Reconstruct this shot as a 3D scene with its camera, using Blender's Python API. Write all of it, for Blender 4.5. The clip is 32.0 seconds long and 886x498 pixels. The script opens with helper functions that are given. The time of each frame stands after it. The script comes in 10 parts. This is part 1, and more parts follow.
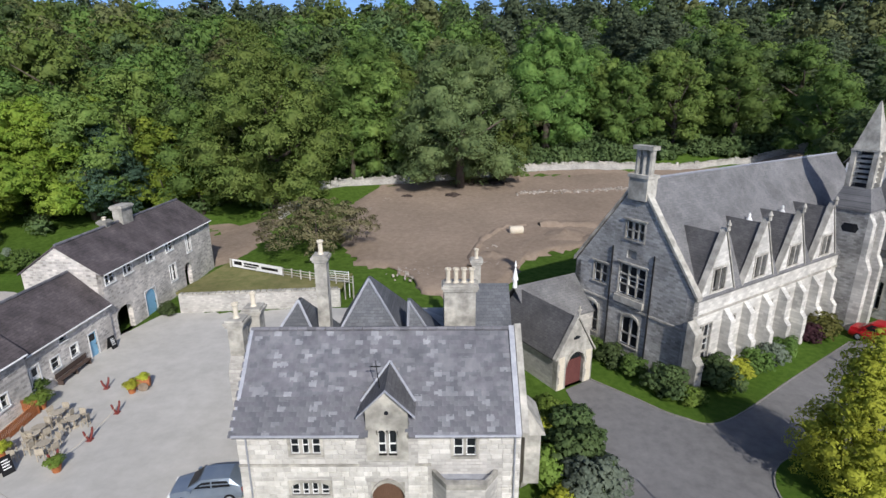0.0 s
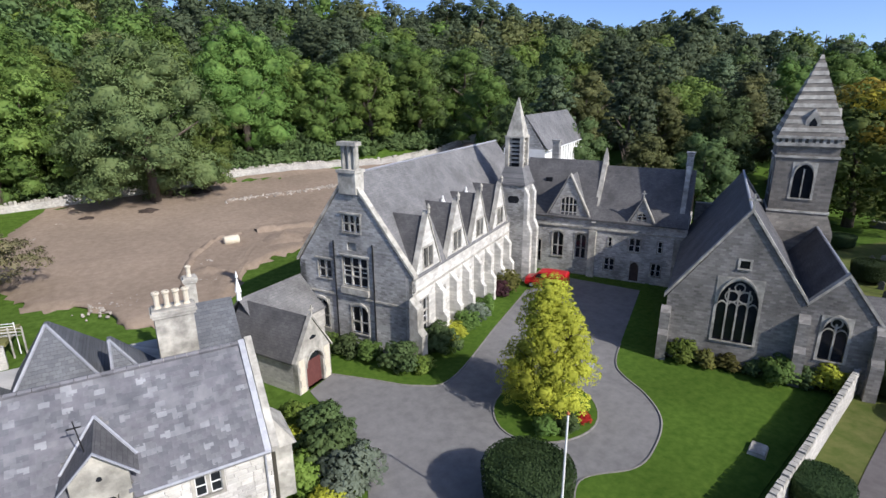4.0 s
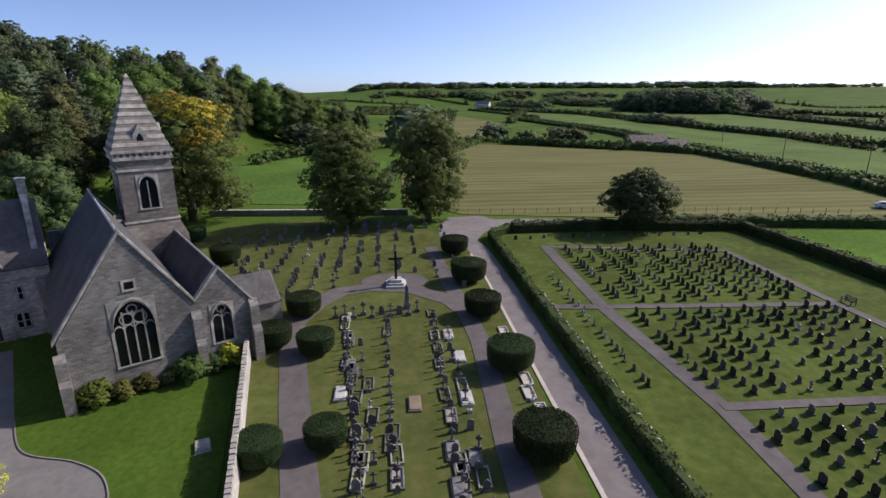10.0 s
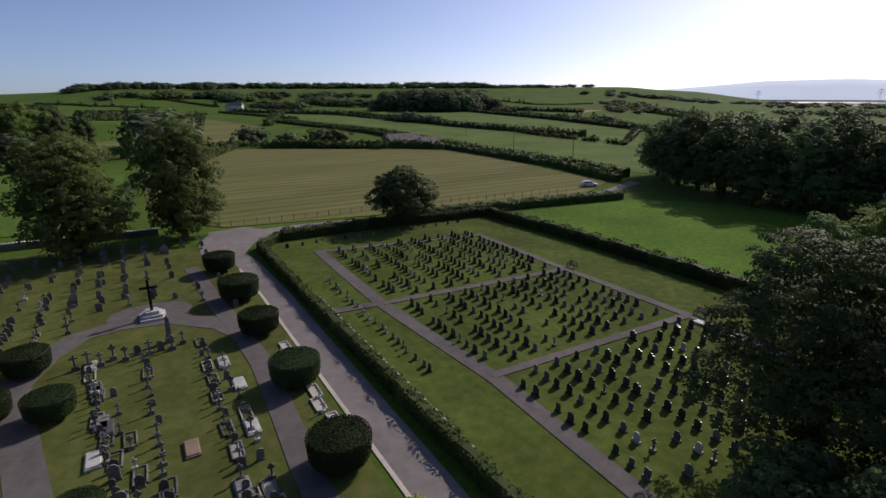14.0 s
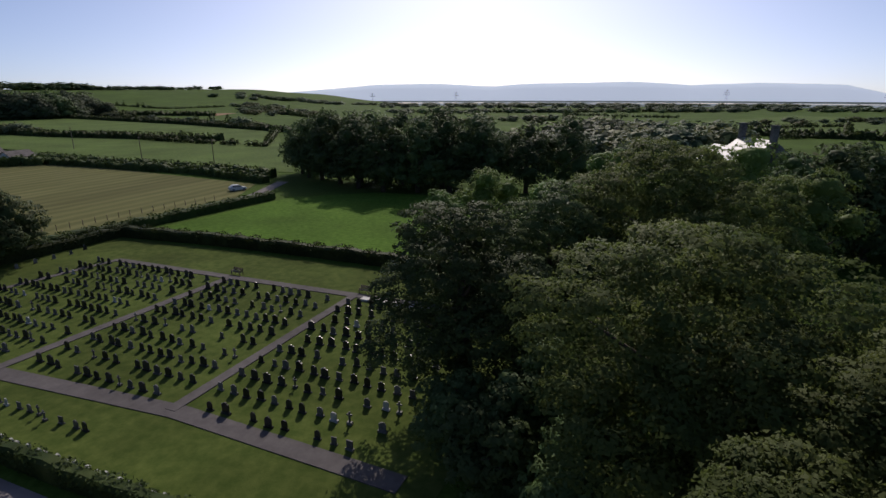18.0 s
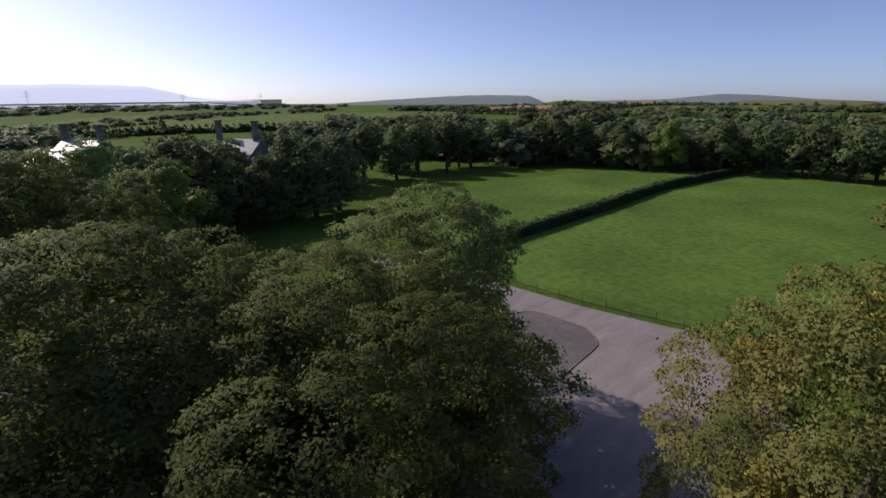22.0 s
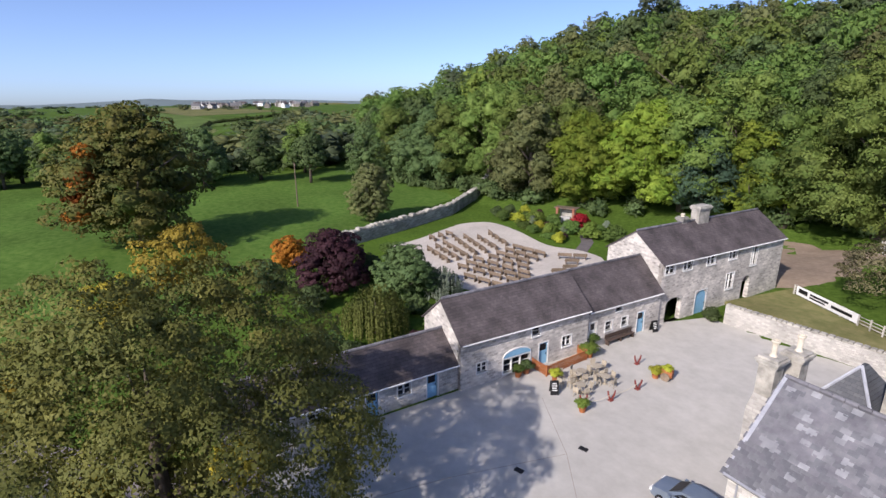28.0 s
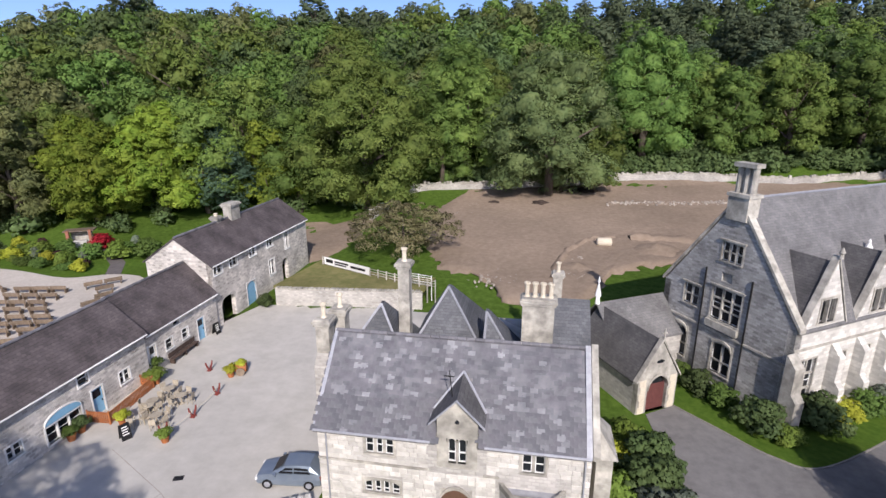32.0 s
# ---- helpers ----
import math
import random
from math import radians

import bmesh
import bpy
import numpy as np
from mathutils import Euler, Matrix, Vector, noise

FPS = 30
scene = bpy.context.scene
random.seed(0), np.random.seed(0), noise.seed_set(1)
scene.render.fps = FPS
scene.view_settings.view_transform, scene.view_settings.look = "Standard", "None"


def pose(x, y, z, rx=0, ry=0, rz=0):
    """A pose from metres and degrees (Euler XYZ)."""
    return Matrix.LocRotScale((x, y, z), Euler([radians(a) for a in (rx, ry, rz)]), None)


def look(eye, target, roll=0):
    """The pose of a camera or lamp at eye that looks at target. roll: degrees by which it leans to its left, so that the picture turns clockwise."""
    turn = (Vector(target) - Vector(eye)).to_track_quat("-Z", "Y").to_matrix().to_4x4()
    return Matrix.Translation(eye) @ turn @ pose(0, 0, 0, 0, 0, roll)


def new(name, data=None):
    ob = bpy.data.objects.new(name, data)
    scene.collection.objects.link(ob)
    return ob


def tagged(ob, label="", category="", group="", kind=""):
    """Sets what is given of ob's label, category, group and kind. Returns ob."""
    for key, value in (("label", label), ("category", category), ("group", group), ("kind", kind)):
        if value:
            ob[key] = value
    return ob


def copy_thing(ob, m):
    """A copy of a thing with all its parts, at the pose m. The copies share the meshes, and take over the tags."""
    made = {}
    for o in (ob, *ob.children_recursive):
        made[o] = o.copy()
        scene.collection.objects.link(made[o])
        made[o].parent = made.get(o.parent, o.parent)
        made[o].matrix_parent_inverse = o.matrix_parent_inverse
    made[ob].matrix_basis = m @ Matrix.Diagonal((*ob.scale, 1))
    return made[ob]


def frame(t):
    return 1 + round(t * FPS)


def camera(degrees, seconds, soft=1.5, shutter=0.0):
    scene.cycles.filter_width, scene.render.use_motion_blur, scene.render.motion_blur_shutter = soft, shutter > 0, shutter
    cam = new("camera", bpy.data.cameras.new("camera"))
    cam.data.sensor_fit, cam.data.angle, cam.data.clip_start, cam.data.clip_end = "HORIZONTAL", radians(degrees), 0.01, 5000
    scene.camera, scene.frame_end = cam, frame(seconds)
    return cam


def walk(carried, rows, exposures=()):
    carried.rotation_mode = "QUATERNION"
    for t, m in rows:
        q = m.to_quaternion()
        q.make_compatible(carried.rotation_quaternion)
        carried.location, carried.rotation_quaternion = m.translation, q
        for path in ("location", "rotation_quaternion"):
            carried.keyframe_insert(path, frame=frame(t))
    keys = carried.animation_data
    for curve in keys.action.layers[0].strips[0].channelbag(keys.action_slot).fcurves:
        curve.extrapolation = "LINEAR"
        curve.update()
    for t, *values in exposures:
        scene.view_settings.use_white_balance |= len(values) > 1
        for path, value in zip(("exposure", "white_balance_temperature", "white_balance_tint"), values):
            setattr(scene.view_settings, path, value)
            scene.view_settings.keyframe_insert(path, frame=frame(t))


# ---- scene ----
cam = camera(80.21, 32.0, soft=1.5)

# seconds, place in metres, heading clockwise from +y, pitch and roll in degrees
PATH = [
    (0.0, -0.22, -0.32, 21.79, -0.00, -16.90, -0.22),
    (0.5, -0.20, -0.45, 21.78, 2.51, -16.85, -0.23),
    (1.0, -0.17, -0.58, 21.76, 5.29, -16.85, -0.22),
    (1.5, -0.12, -0.68, 21.73, 8.41, -16.85, -0.19),
    (2.0, -0.07, -0.75, 21.71, 11.58, -16.83, -0.21),
    (2.5, -0.02, -0.80, 21.68, 14.60, -16.82, -0.22),
    (4.5, -0.15, -0.13, 21.57, 37.61, -16.92, -0.41),
    (5.0, -0.24, -0.11, 21.59, 44.69, -16.96, -0.42),
    (5.5, -0.33, -0.10, 21.63, 52.28, -16.97, -0.40),
    (6.0, -0.42, -0.13, 21.69, 59.51, -16.94, -0.38),
    (6.5, -0.47, -0.17, 21.77, 65.26, -16.89, -0.33),
    (7.0, -0.50, -0.22, 21.87, 70.54, -16.86, -0.31),
    (7.5, -0.52, -0.23, 22.00, 75.65, -16.82, -0.31),
    (8.0, -0.53, -0.18, 22.15, 80.84, -16.83, -0.29),
    (8.5, -0.54, -0.09, 22.31, 84.45, -16.82, -0.25),
    (9.0, -0.56, 0.04, 22.48, 88.54, -16.81, -0.17),
    (9.5, -0.57, 0.17, 22.65, 92.21, -16.80, -0.12),
    (10.0, -0.59, 0.30, 22.82, 95.52, -16.76, -0.06),
    (10.5, -0.60, 0.39, 22.97, 98.99, -16.74, -0.03),
    (11.0, -0.59, 0.40, 23.07, 102.02, -16.73, 0.02),
    (11.5, -0.56, 0.34, 23.14, 104.45, -16.75, 0.01),
    (12.0, -0.54, 0.23, 23.19, 107.85, -16.77, -0.03),
    (12.5, -0.52, 0.11, 23.21, 111.42, -16.78, -0.06),
    (13.0, -0.48, -0.01, 23.21, 114.51, -16.78, -0.11),
    (13.5, -0.43, -0.13, 23.22, 117.44, -16.78, -0.16),
    (15.5, -0.31, -0.34, 23.14, 130.76, -16.79, -0.22),
    (16.0, -0.35, -0.24, 23.11, 134.66, -16.79, -0.21),
    (16.5, -0.38, -0.12, 23.08, 139.67, -16.77, -0.18),
    (17.0, -0.40, 0.02, 23.04, 145.32, -16.75, -0.16),
    (17.5, -0.40, 0.16, 22.99, 151.32, -16.71, -0.15),
    (18.0, -0.39, 0.27, 22.92, 157.79, -16.63, -0.12),
    (18.5, -0.34, 0.36, 22.85, 164.65, -16.56, -0.07),
    (19.0, -0.25, 0.42, 22.76, 171.49, -16.53, -0.06),
    (19.5, -0.12, 0.47, 22.66, 179.29, -16.56, -0.07),
    (20.0, 0.03, 0.52, 22.56, 188.06, -16.57, -0.12),
    (20.5, 0.17, 0.56, 22.48, 197.86, -16.56, -0.13),
    (21.0, 0.28, 0.58, 22.43, 207.30, -16.60, -0.19),
    (21.5, 0.35, 0.57, 22.44, 215.07, -16.69, -0.25),
    (22.0, 0.38, 0.53, 22.49, 222.38, -16.74, -0.27),
    (22.5, 0.41, 0.49, 22.56, 230.34, -16.79, -0.23),
    (23.0, 0.43, 0.49, 22.59, 238.01, -16.88, -0.15),
    (23.5, 0.47, 0.55, 22.61, 246.40, -16.97, -0.07),
    (24.0, 0.52, 0.67, 22.61, 254.58, -16.96, -0.04),
    (24.5, 0.56, 0.81, 22.62, 262.09, -16.98, -0.03),
    (25.0, 0.59, 0.93, 22.66, 268.42, -16.97, -0.05),
    (25.5, 0.60, 1.00, 22.72, 273.77, -17.00, -0.02),
    (26.0, 0.61, 1.03, 22.77, 279.11, -17.03, 0.01),
    (26.5, 0.60, 1.02, 22.82, 285.28, -17.03, 0.01),
    (28.5, 0.05, -0.27, 22.56, 306.59, -16.78, -0.38),
    (29.0, 0.02, -0.37, 22.51, 313.06, -16.78, -0.38),
    (29.5, -0.00, -0.45, 22.49, 319.33, -16.74, -0.31),
    (30.0, -0.01, -0.53, 22.49, 325.25, -16.65, -0.21),
    (30.5, 0.01, -0.59, 22.50, 330.92, -16.62, -0.15),
    (31.0, 0.05, -0.62, 22.51, 336.43, -16.63, -0.08),
    (31.5, 0.08, -0.60, 22.51, 342.70, -16.67, -0.05),
    (32.0, 0.12, -0.57, 22.52, 350.25, -16.68, -0.04),
]
walk(cam, [(t, pose(x, y, z, 90 + p, 0, -a) @ pose(0, 0, 0, 0, 0, r)) for t, x, y, z, a, p, r in PATH],
     [(0.0, -0.06, 6350, 10), (3.5, 0.2, 6350, 11), (6.0, 0.42, 6400, 13), (8.0, 0.37, 6550, 16), (9.0, 0.22, 6650, 17), (11.0, -0.13, 6900, 18), (12.0, -0.26, 6950, 18), (13.0, -0.48, 7000, 18), (14.5, -0.67, 6950, 17), (16.0, -0.84, 6850, 15), (18.0, -0.84, 6850, 15), (20.0, -0.7, 6850, 17),
      (22.0, -0.35, 6900, 22), (23.0, -0.15, 6900, 21), (25.0, 0.15, 6750, 18), (28.5, 0.2, 6600, 17), (32.0, 0.12, 6600, 16)])

# ---- daylight ----
SUN_AZ, SUN_EL = 162.0, 35.0
world = bpy.data.worlds.new("sky")
scene.world = world
world.use_nodes = True
wn = world.node_tree.nodes
sky = wn.new("ShaderNodeTexSky")
sky.sky_type = "NISHITA"
sky.sun_disc = False
sky.sun_elevation = radians(SUN_EL)
sky.sun_rotation = radians(SUN_AZ)
sky.altitude = 60
# the land falls away to a low horizon, so the sky reaches a little below the level
aim, lower = wn.new("ShaderNodeTexCoord"), wn.new("ShaderNodeVectorMath")
lower.inputs[1].default_value = (0, 0, 0.03)
world.node_tree.links.new(aim.outputs["Generated"], lower.inputs[0])
world.node_tree.links.new(lower.outputs[0], sky.inputs["Vector"])
sky.air_density, sky.dust_density, sky.ozone_density = 0.55, 1.2, 3.0
wn["Background"].inputs["Strength"].default_value = 0.15
cool = wn.new("ShaderNodeMix")
cool.data_type, cool.blend_type = "RGBA", "MULTIPLY"
cool.inputs["Factor"].default_value = 1.0
cool.inputs["B"].default_value = (1.17, 1.215, 1.31, 1)
world.node_tree.links.new(sky.outputs[0], cool.inputs["A"])
world.node_tree.links.new(cool.outputs["Result"], wn["Background"].inputs[0])
sun = new("sun", bpy.data.lights.new("sun", "SUN"))
sun.data.energy, sun.data.angle, sun.data.color = 4.8, radians(0.6), (1.0, 0.95, 0.88)
to_sun = Vector((math.sin(radians(SUN_AZ)) * math.cos(radians(SUN_EL)),
                 math.cos(radians(SUN_AZ)) * math.cos(radians(SUN_EL)), math.sin(radians(SUN_EL))))
sun.matrix_world = look(to_sun * 100, (0, 0, 0))

# ---- materials ----
def surf(name, c1, c2, scale=3.0, rough=0.85, bump=0.3, fine=None, big=0.08, vary=0.25, island=0.0, obj=0.0,
         metal=0.0, through_light=0.0, stretch=(1, 1, 1), dist=0.02, hue=0.0):
    """Two colours mixed by a noise, lighter and darker by a broad one, with fine relief."""
    m = bpy.data.materials.new(name)
    m.use_nodes = True
    n, l = m.node_tree.nodes, m.node_tree.links
    b = n["Principled BSDF"]
    co = n.new("ShaderNodeTexCoord")
    mp = n.new("ShaderNodeMapping")
    mp.inputs["Scale"].default_value = stretch
    l.new(co.outputs["Object"], mp.inputs["Vector"])
    n1 = n.new("ShaderNodeTexNoise")
    n1.inputs["Scale"].default_value, n1.inputs["Detail"].default_value, n1.inputs["Roughness"].default_value = scale, 7, 0.65
    l.new(mp.outputs[0], n1.inputs["Vector"])
    ramp = n.new("ShaderNodeValToRGB")
    ramp.color_ramp.elements[0].position, ramp.color_ramp.elements[1].position = 0.35, 0.68
    ramp.color_ramp.elements[0].color, ramp.color_ramp.elements[1].color = (*c1, 1), (*c2, 1)
    l.new(n1.outputs["Fac"], ramp.inputs[0])
    n2 = n.new("ShaderNodeTexNoise")
    n2.inputs["Scale"].default_value, n2.inputs["Detail"].default_value = big, 4
    l.new(mp.outputs[0], n2.inputs["Vector"])
    val = n.new("ShaderNodeMapRange")
    val.inputs[1].default_value, val.inputs[2].default_value = 0.3, 0.7
    val.inputs[3].default_value, val.inputs[4].default_value = 1 - vary, 1 + vary
    l.new(n2.outputs["Fac"], val.inputs[0])
    hsv = n.new("ShaderNodeHueSaturation")
    l.new(ramp.outputs[0], hsv.inputs["Color"])
    if hue:
        hr = n.new("ShaderNodeMapRange")
        hr.inputs[3].default_value, hr.inputs[4].default_value = 0.5 - hue, 0.5 + hue
        l.new(n.new("ShaderNodeObjectInfo").outputs["Random"], hr.inputs[0])
        l.new(hr.outputs[0], hsv.inputs["Hue"])
    last = val.outputs[0]
    for amount, kind in ((island, "g"), (obj, "o")):
        if amount:
            src = n.new("ShaderNodeNewGeometry").outputs["Random Per Island"] if kind == "g" else n.new("ShaderNodeObjectInfo").outputs["Random"]
            mr = n.new("ShaderNodeMapRange")
            mr.inputs[3].default_value, mr.inputs[4].default_value = 1 - amount, 1 + amount
            l.new(src, mr.inputs[0])
            mu = n.new("ShaderNodeMath")
            mu.operation = "MULTIPLY"
            l.new(last, mu.inputs[0])
            l.new(mr.outputs[0], mu.inputs[1])
            last = mu.outputs[0]
    l.new(last, hsv.inputs["Value"])
    l.new(hsv.outputs[0], b.inputs["Base Color"])
    b.inputs["Roughness"].default_value, b.inputs["Metallic"].default_value = rough, metal
    b.inputs["Specular IOR Level"].default_value = 0.3
    if bump:
        n3 = n.new("ShaderNodeTexNoise")
        n3.inputs["Scale"].default_value, n3.inputs["Detail"].default_value = fine or scale * 4, 5
        l.new(mp.outputs[0], n3.inputs["Vector"])
        bp = n.new("ShaderNodeBump")
        bp.inputs["Strength"].default_value, bp.inputs["Distance"].default_value = bump, dist
        l.new(n3.outputs["Fac"], bp.inputs["Height"])
        l.new(bp.outputs[0], b.inputs["Normal"])
    if through_light:
        tr = n.new("ShaderNodeBsdfTranslucent")
        l.new(hsv.outputs[0], tr.inputs[0])
        mx = n.new("ShaderNodeMixShader")
        mx.inputs[0].default_value = through_light
        l.new(b.outputs[0], mx.inputs[1])
        l.new(tr.outputs[0], mx.inputs[2])
        l.new(mx.outputs[0], n["Material Output"].inputs[0])
    return m


def coursed(name, c1, c2, joint, size=(0.45, 0.2), gap=0.012, axis="wall", rough=0.9, bump=0.6, vary=0.2, squash=1.0):
    """Courses of stone or slate whose pieces are too small to see singly. axis: wall (x + y, z), x or y (a roof whose eaves run so)."""
    m = bpy.data.materials.new(name)
    m.use_nodes = True
    n, l = m.node_tree.nodes, m.node_tree.links
    b = n["Principled BSDF"]
    co = n.new("ShaderNodeTexCoord")
    sp = n.new("ShaderNodeSeparateXYZ")
    l.new(co.outputs["Object"], sp.inputs[0])
    cb = n.new("ShaderNodeCombineXYZ")
    if axis == "wall":
        ad = n.new("ShaderNodeMath")
        l.new(sp.outputs[0], ad.inputs[0])
        l.new(sp.outputs[1], ad.inputs[1])
        l.new(ad.outputs[0], cb.inputs[0])
    else:
        l.new(sp.outputs[axis.upper()], cb.inputs[0])
    l.new(sp.outputs[2], cb.inputs[1])
    wob = n.new("ShaderNodeTexNoise")
    wob.inputs["Scale"].default_value = 0.9
    l.new(cb.outputs[0], wob.inputs["Vector"])
    mixv = n.new("ShaderNodeVectorMath")
    mixv.operation = "MULTIPLY_ADD"
    mixv.inputs[1].default_value = (0.12, 0.05, 0)
    l.new(wob.outputs["Color"], mixv.inputs[0])
    l.new(cb.outputs[0], mixv.inputs[2])
    bk = n.new("ShaderNodeTexBrick")
    bk.inputs["Scale"].default_value = 1
    bk.inputs["Brick Width"].default_value, bk.inputs["Row Height"].default_value = size
    bk.inputs["Mortar Size"].default_value, bk.inputs["Mortar Smooth"].default_value = gap, 0.3
    bk.inputs["Color1"].default_value, bk.inputs["Color2"].default_value, bk.inputs["Mortar"].default_value = (*c1, 1), (*c2, 1), (*joint, 1)
    bk.squash = squash
    l.new(mixv.outputs[0], bk.inputs["Vector"])
    n2 = n.new("ShaderNodeTexNoise")
    n2.inputs["Scale"].default_value, n2.inputs["Detail"].default_value = 0.45, 8
    l.new(co.outputs["Object"], n2.inputs["Vector"])
    val = n.new("ShaderNodeMapRange")
    val.inputs[1].default_value, val.inputs[2].default_value = 0.3, 0.7
    val.inputs[3].default_value, val.inputs[4].default_value = 1 - vary, 1 + vary
    l.new(n2.outputs["Fac"], val.inputs[0])
    hsv = n.new("ShaderNodeHueSaturation")
    l.new(bk.outputs["Color"], hsv.inputs["Color"])
    l.new(val.outputs[0], hsv.inputs["Value"])
    l.new(hsv.outputs[0], b.inputs["Base Color"])
    b.inputs["Roughness"].default_value = rough
    b.inputs["Specular IOR Level"].default_value = 0.3
    n3 = n.new("ShaderNodeTexNoise")
    n3.inputs["Scale"].default_value, n3.inputs["Detail"].default_value = 9, 5
    l.new(co.outputs["Object"], n3.inputs["Vector"])
    hm = n.new("ShaderNodeMath")
    hm.operation = "MULTIPLY_ADD"
    hm.inputs[1].default_value = -1.5
    l.new(bk.outputs["Fac"], hm.inputs[0])
    l.new(n3.outputs["Fac"], hm.inputs[2])
    bp = n.new("ShaderNodeBump")
    bp.inputs["Strength"].default_value, bp.inputs["Distance"].default_value = bump, 0.03
    l.new(hm.outputs[0], bp.inputs["Height"])
    l.new(bp.outputs[0], b.inputs["Normal"])
    return m


M = {}
M["grass"] = surf("grass", (0.045, 0.085, 0.012), (0.085, 0.14, 0.025), 1.5, 0.95, 0.6, 9, 0.03, 0.22)
M["lawn"] = surf("lawn", (0.044, 0.088, 0.012), (0.078, 0.128, 0.02), 2.0, 0.95, 0.5, 14, 0.12, 0.18)
M["old_turf"] = surf("old_turf", (0.062, 0.084, 0.02), (0.112, 0.115, 0.04), 0.8, 0.95, 0.6, 12, 0.15, 0.2)
M["dry_turf"] = surf("dry_turf", (0.13, 0.135, 0.05), (0.21, 0.19, 0.085), 0.8, 0.95, 0.6, 12, 0.15, 0.22)
M["new_turf"] = surf("cemetery_lawn", (0.051, 0.079, 0.016), (0.096, 0.122, 0.03), 0.9, 0.95, 0.6, 12, 0.1, 0.25)
M["pasture"] = surf("pasture", (0.05, 0.108, 0.017), (0.1, 0.165, 0.036), 0.9, 0.95, 0.9, 4, 0.05, 0.24)
M["field_green"] = surf("field_grass", (0.064, 0.112, 0.024), (0.125, 0.172, 0.05), 0.9, 0.95, 0.9, 4, 0.05, 0.24)
# the glow of backlit grass is put into a brighter green
M["lush_grass"] = surf("backlit_pasture", (0.055, 0.125, 0.012), (0.11, 0.2, 0.03), 1.2, 0.95, 1.0, 3, 0.06, 0.25, dist=0.06)
M["stubble"] = surf("stubble", (0.13, 0.135, 0.05), (0.19, 0.186, 0.076), 0.25, 0.95, 0.4, 3, 0.04, 0.15, stretch=(1, 0.12, 1))
n, l = M["stubble"].node_tree.nodes, M["stubble"].node_tree.links
stripe, soft_mix, where = n.new("ShaderNodeTexWave"), n.new("ShaderNodeMix"), n.new("ShaderNodeTexCoord")
stripe.bands_direction = "X"
stripe.inputs["Scale"].default_value, stripe.inputs["Distortion"].default_value, stripe.inputs["Detail"].default_value = 0.075, 1.2, 3
stripe.inputs["Detail Scale"].default_value = 2.0
l.new(where.outputs["Object"], stripe.inputs["Vector"])
soft_mix.data_type, soft_mix.blend_type = "RGBA", "MULTIPLY"
soft_mix.inputs["Factor"].default_value = 0.26
l.new(n["Principled BSDF"].inputs["Base Color"].links[0].from_socket, soft_mix.inputs["A"])
l.new(stripe.outputs["Color"], soft_mix.inputs["B"])
l.new(soft_mix.outputs["Result"], n["Principled BSDF"].inputs["Base Color"])
M["ploughed"] = surf("ploughed", (0.25, 0.15, 0.09), (0.33, 0.21, 0.13), 0.1, 0.95, 0.3, 1, 0.02, 0.15)
M["spoil"] = surf("spoil_stone", (0.27, 0.235, 0.2), (0.42, 0.38, 0.33), 2, 0.95, 0.5, 10, 0.3, 0.2, island=0.25)
M["earth"] = surf("earth", (0.212, 0.163, 0.124), (0.272, 0.215, 0.164), 1.4, 0.97, 0.5, 5, 0.07, 0.16, dist=0.04)
M["concrete"] = surf("yard_concrete", (0.405, 0.388, 0.352), (0.485, 0.467, 0.428), 0.7, 0.9, 0.15, 18, 0.1, 0.1)
M["tarmac"] = surf("tarmac", (0.145, 0.14, 0.138), (0.195, 0.19, 0.184), 1.2, 0.9, 0.25, 40, 0.12, 0.12)
M["road"] = surf("worn_road", (0.185, 0.163, 0.158), (0.255, 0.228, 0.22), 0.8, 0.92, 0.25, 30, 0.12, 0.14, stretch=(0.3, 1, 1))
M["lane"] = surf("pale_lane", (0.165, 0.148, 0.145), (0.22, 0.2, 0.196), 0.8, 0.92, 0.25, 30, 0.12, 0.14)
M["path"] = surf("path_tarmac", (0.098, 0.088, 0.086), (0.14, 0.126, 0.122), 0.9, 0.92, 0.25, 30, 0.12, 0.14)
M["gravel"] = surf("pale_gravel", (0.42, 0.38, 0.33), (0.52, 0.48, 0.43), 3, 0.95, 0.4, 30, 0.15, 0.12)
M["gravel_dark"] = surf("worn_joint", (0.3, 0.27, 0.24), (0.38, 0.35, 0.31), 3, 0.95, 0.2)
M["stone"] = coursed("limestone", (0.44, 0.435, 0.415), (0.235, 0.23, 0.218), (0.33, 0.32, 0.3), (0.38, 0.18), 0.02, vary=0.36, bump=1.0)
M["brown_stone"] = coursed("brown_limestone", (0.23, 0.21, 0.18), (0.145, 0.135, 0.118), (0.18, 0.167, 0.146), (0.5, 0.24), 0.015, vary=0.3, bump=0.8)
# sunlight on the wing's front is put into this tone; the boulder is pale itself
M["pale_stone"] = coursed("pale_sunlit_limestone", (0.68, 0.66, 0.61), (0.46, 0.445, 0.41), (0.5, 0.48, 0.44), (0.52, 0.25), 0.018, vary=0.26, bump=0.8)
M["church_stone"] = coursed("church_limestone", (0.262, 0.248, 0.228), (0.152, 0.144, 0.132), (0.2, 0.19, 0.175), (0.4, 0.19), 0.018, vary=0.32, bump=0.9)
M["link_stone"] = coursed("entrance_limestone", (0.54, 0.53, 0.5), (0.3, 0.292, 0.275), (0.41, 0.4, 0.37), (0.38, 0.18), 0.02, vary=0.36, bump=1.0)
M["kerb"] = surf("worn_kerb", (0.17, 0.16, 0.145), (0.24, 0.225, 0.205), 3, 0.95, 0.2)
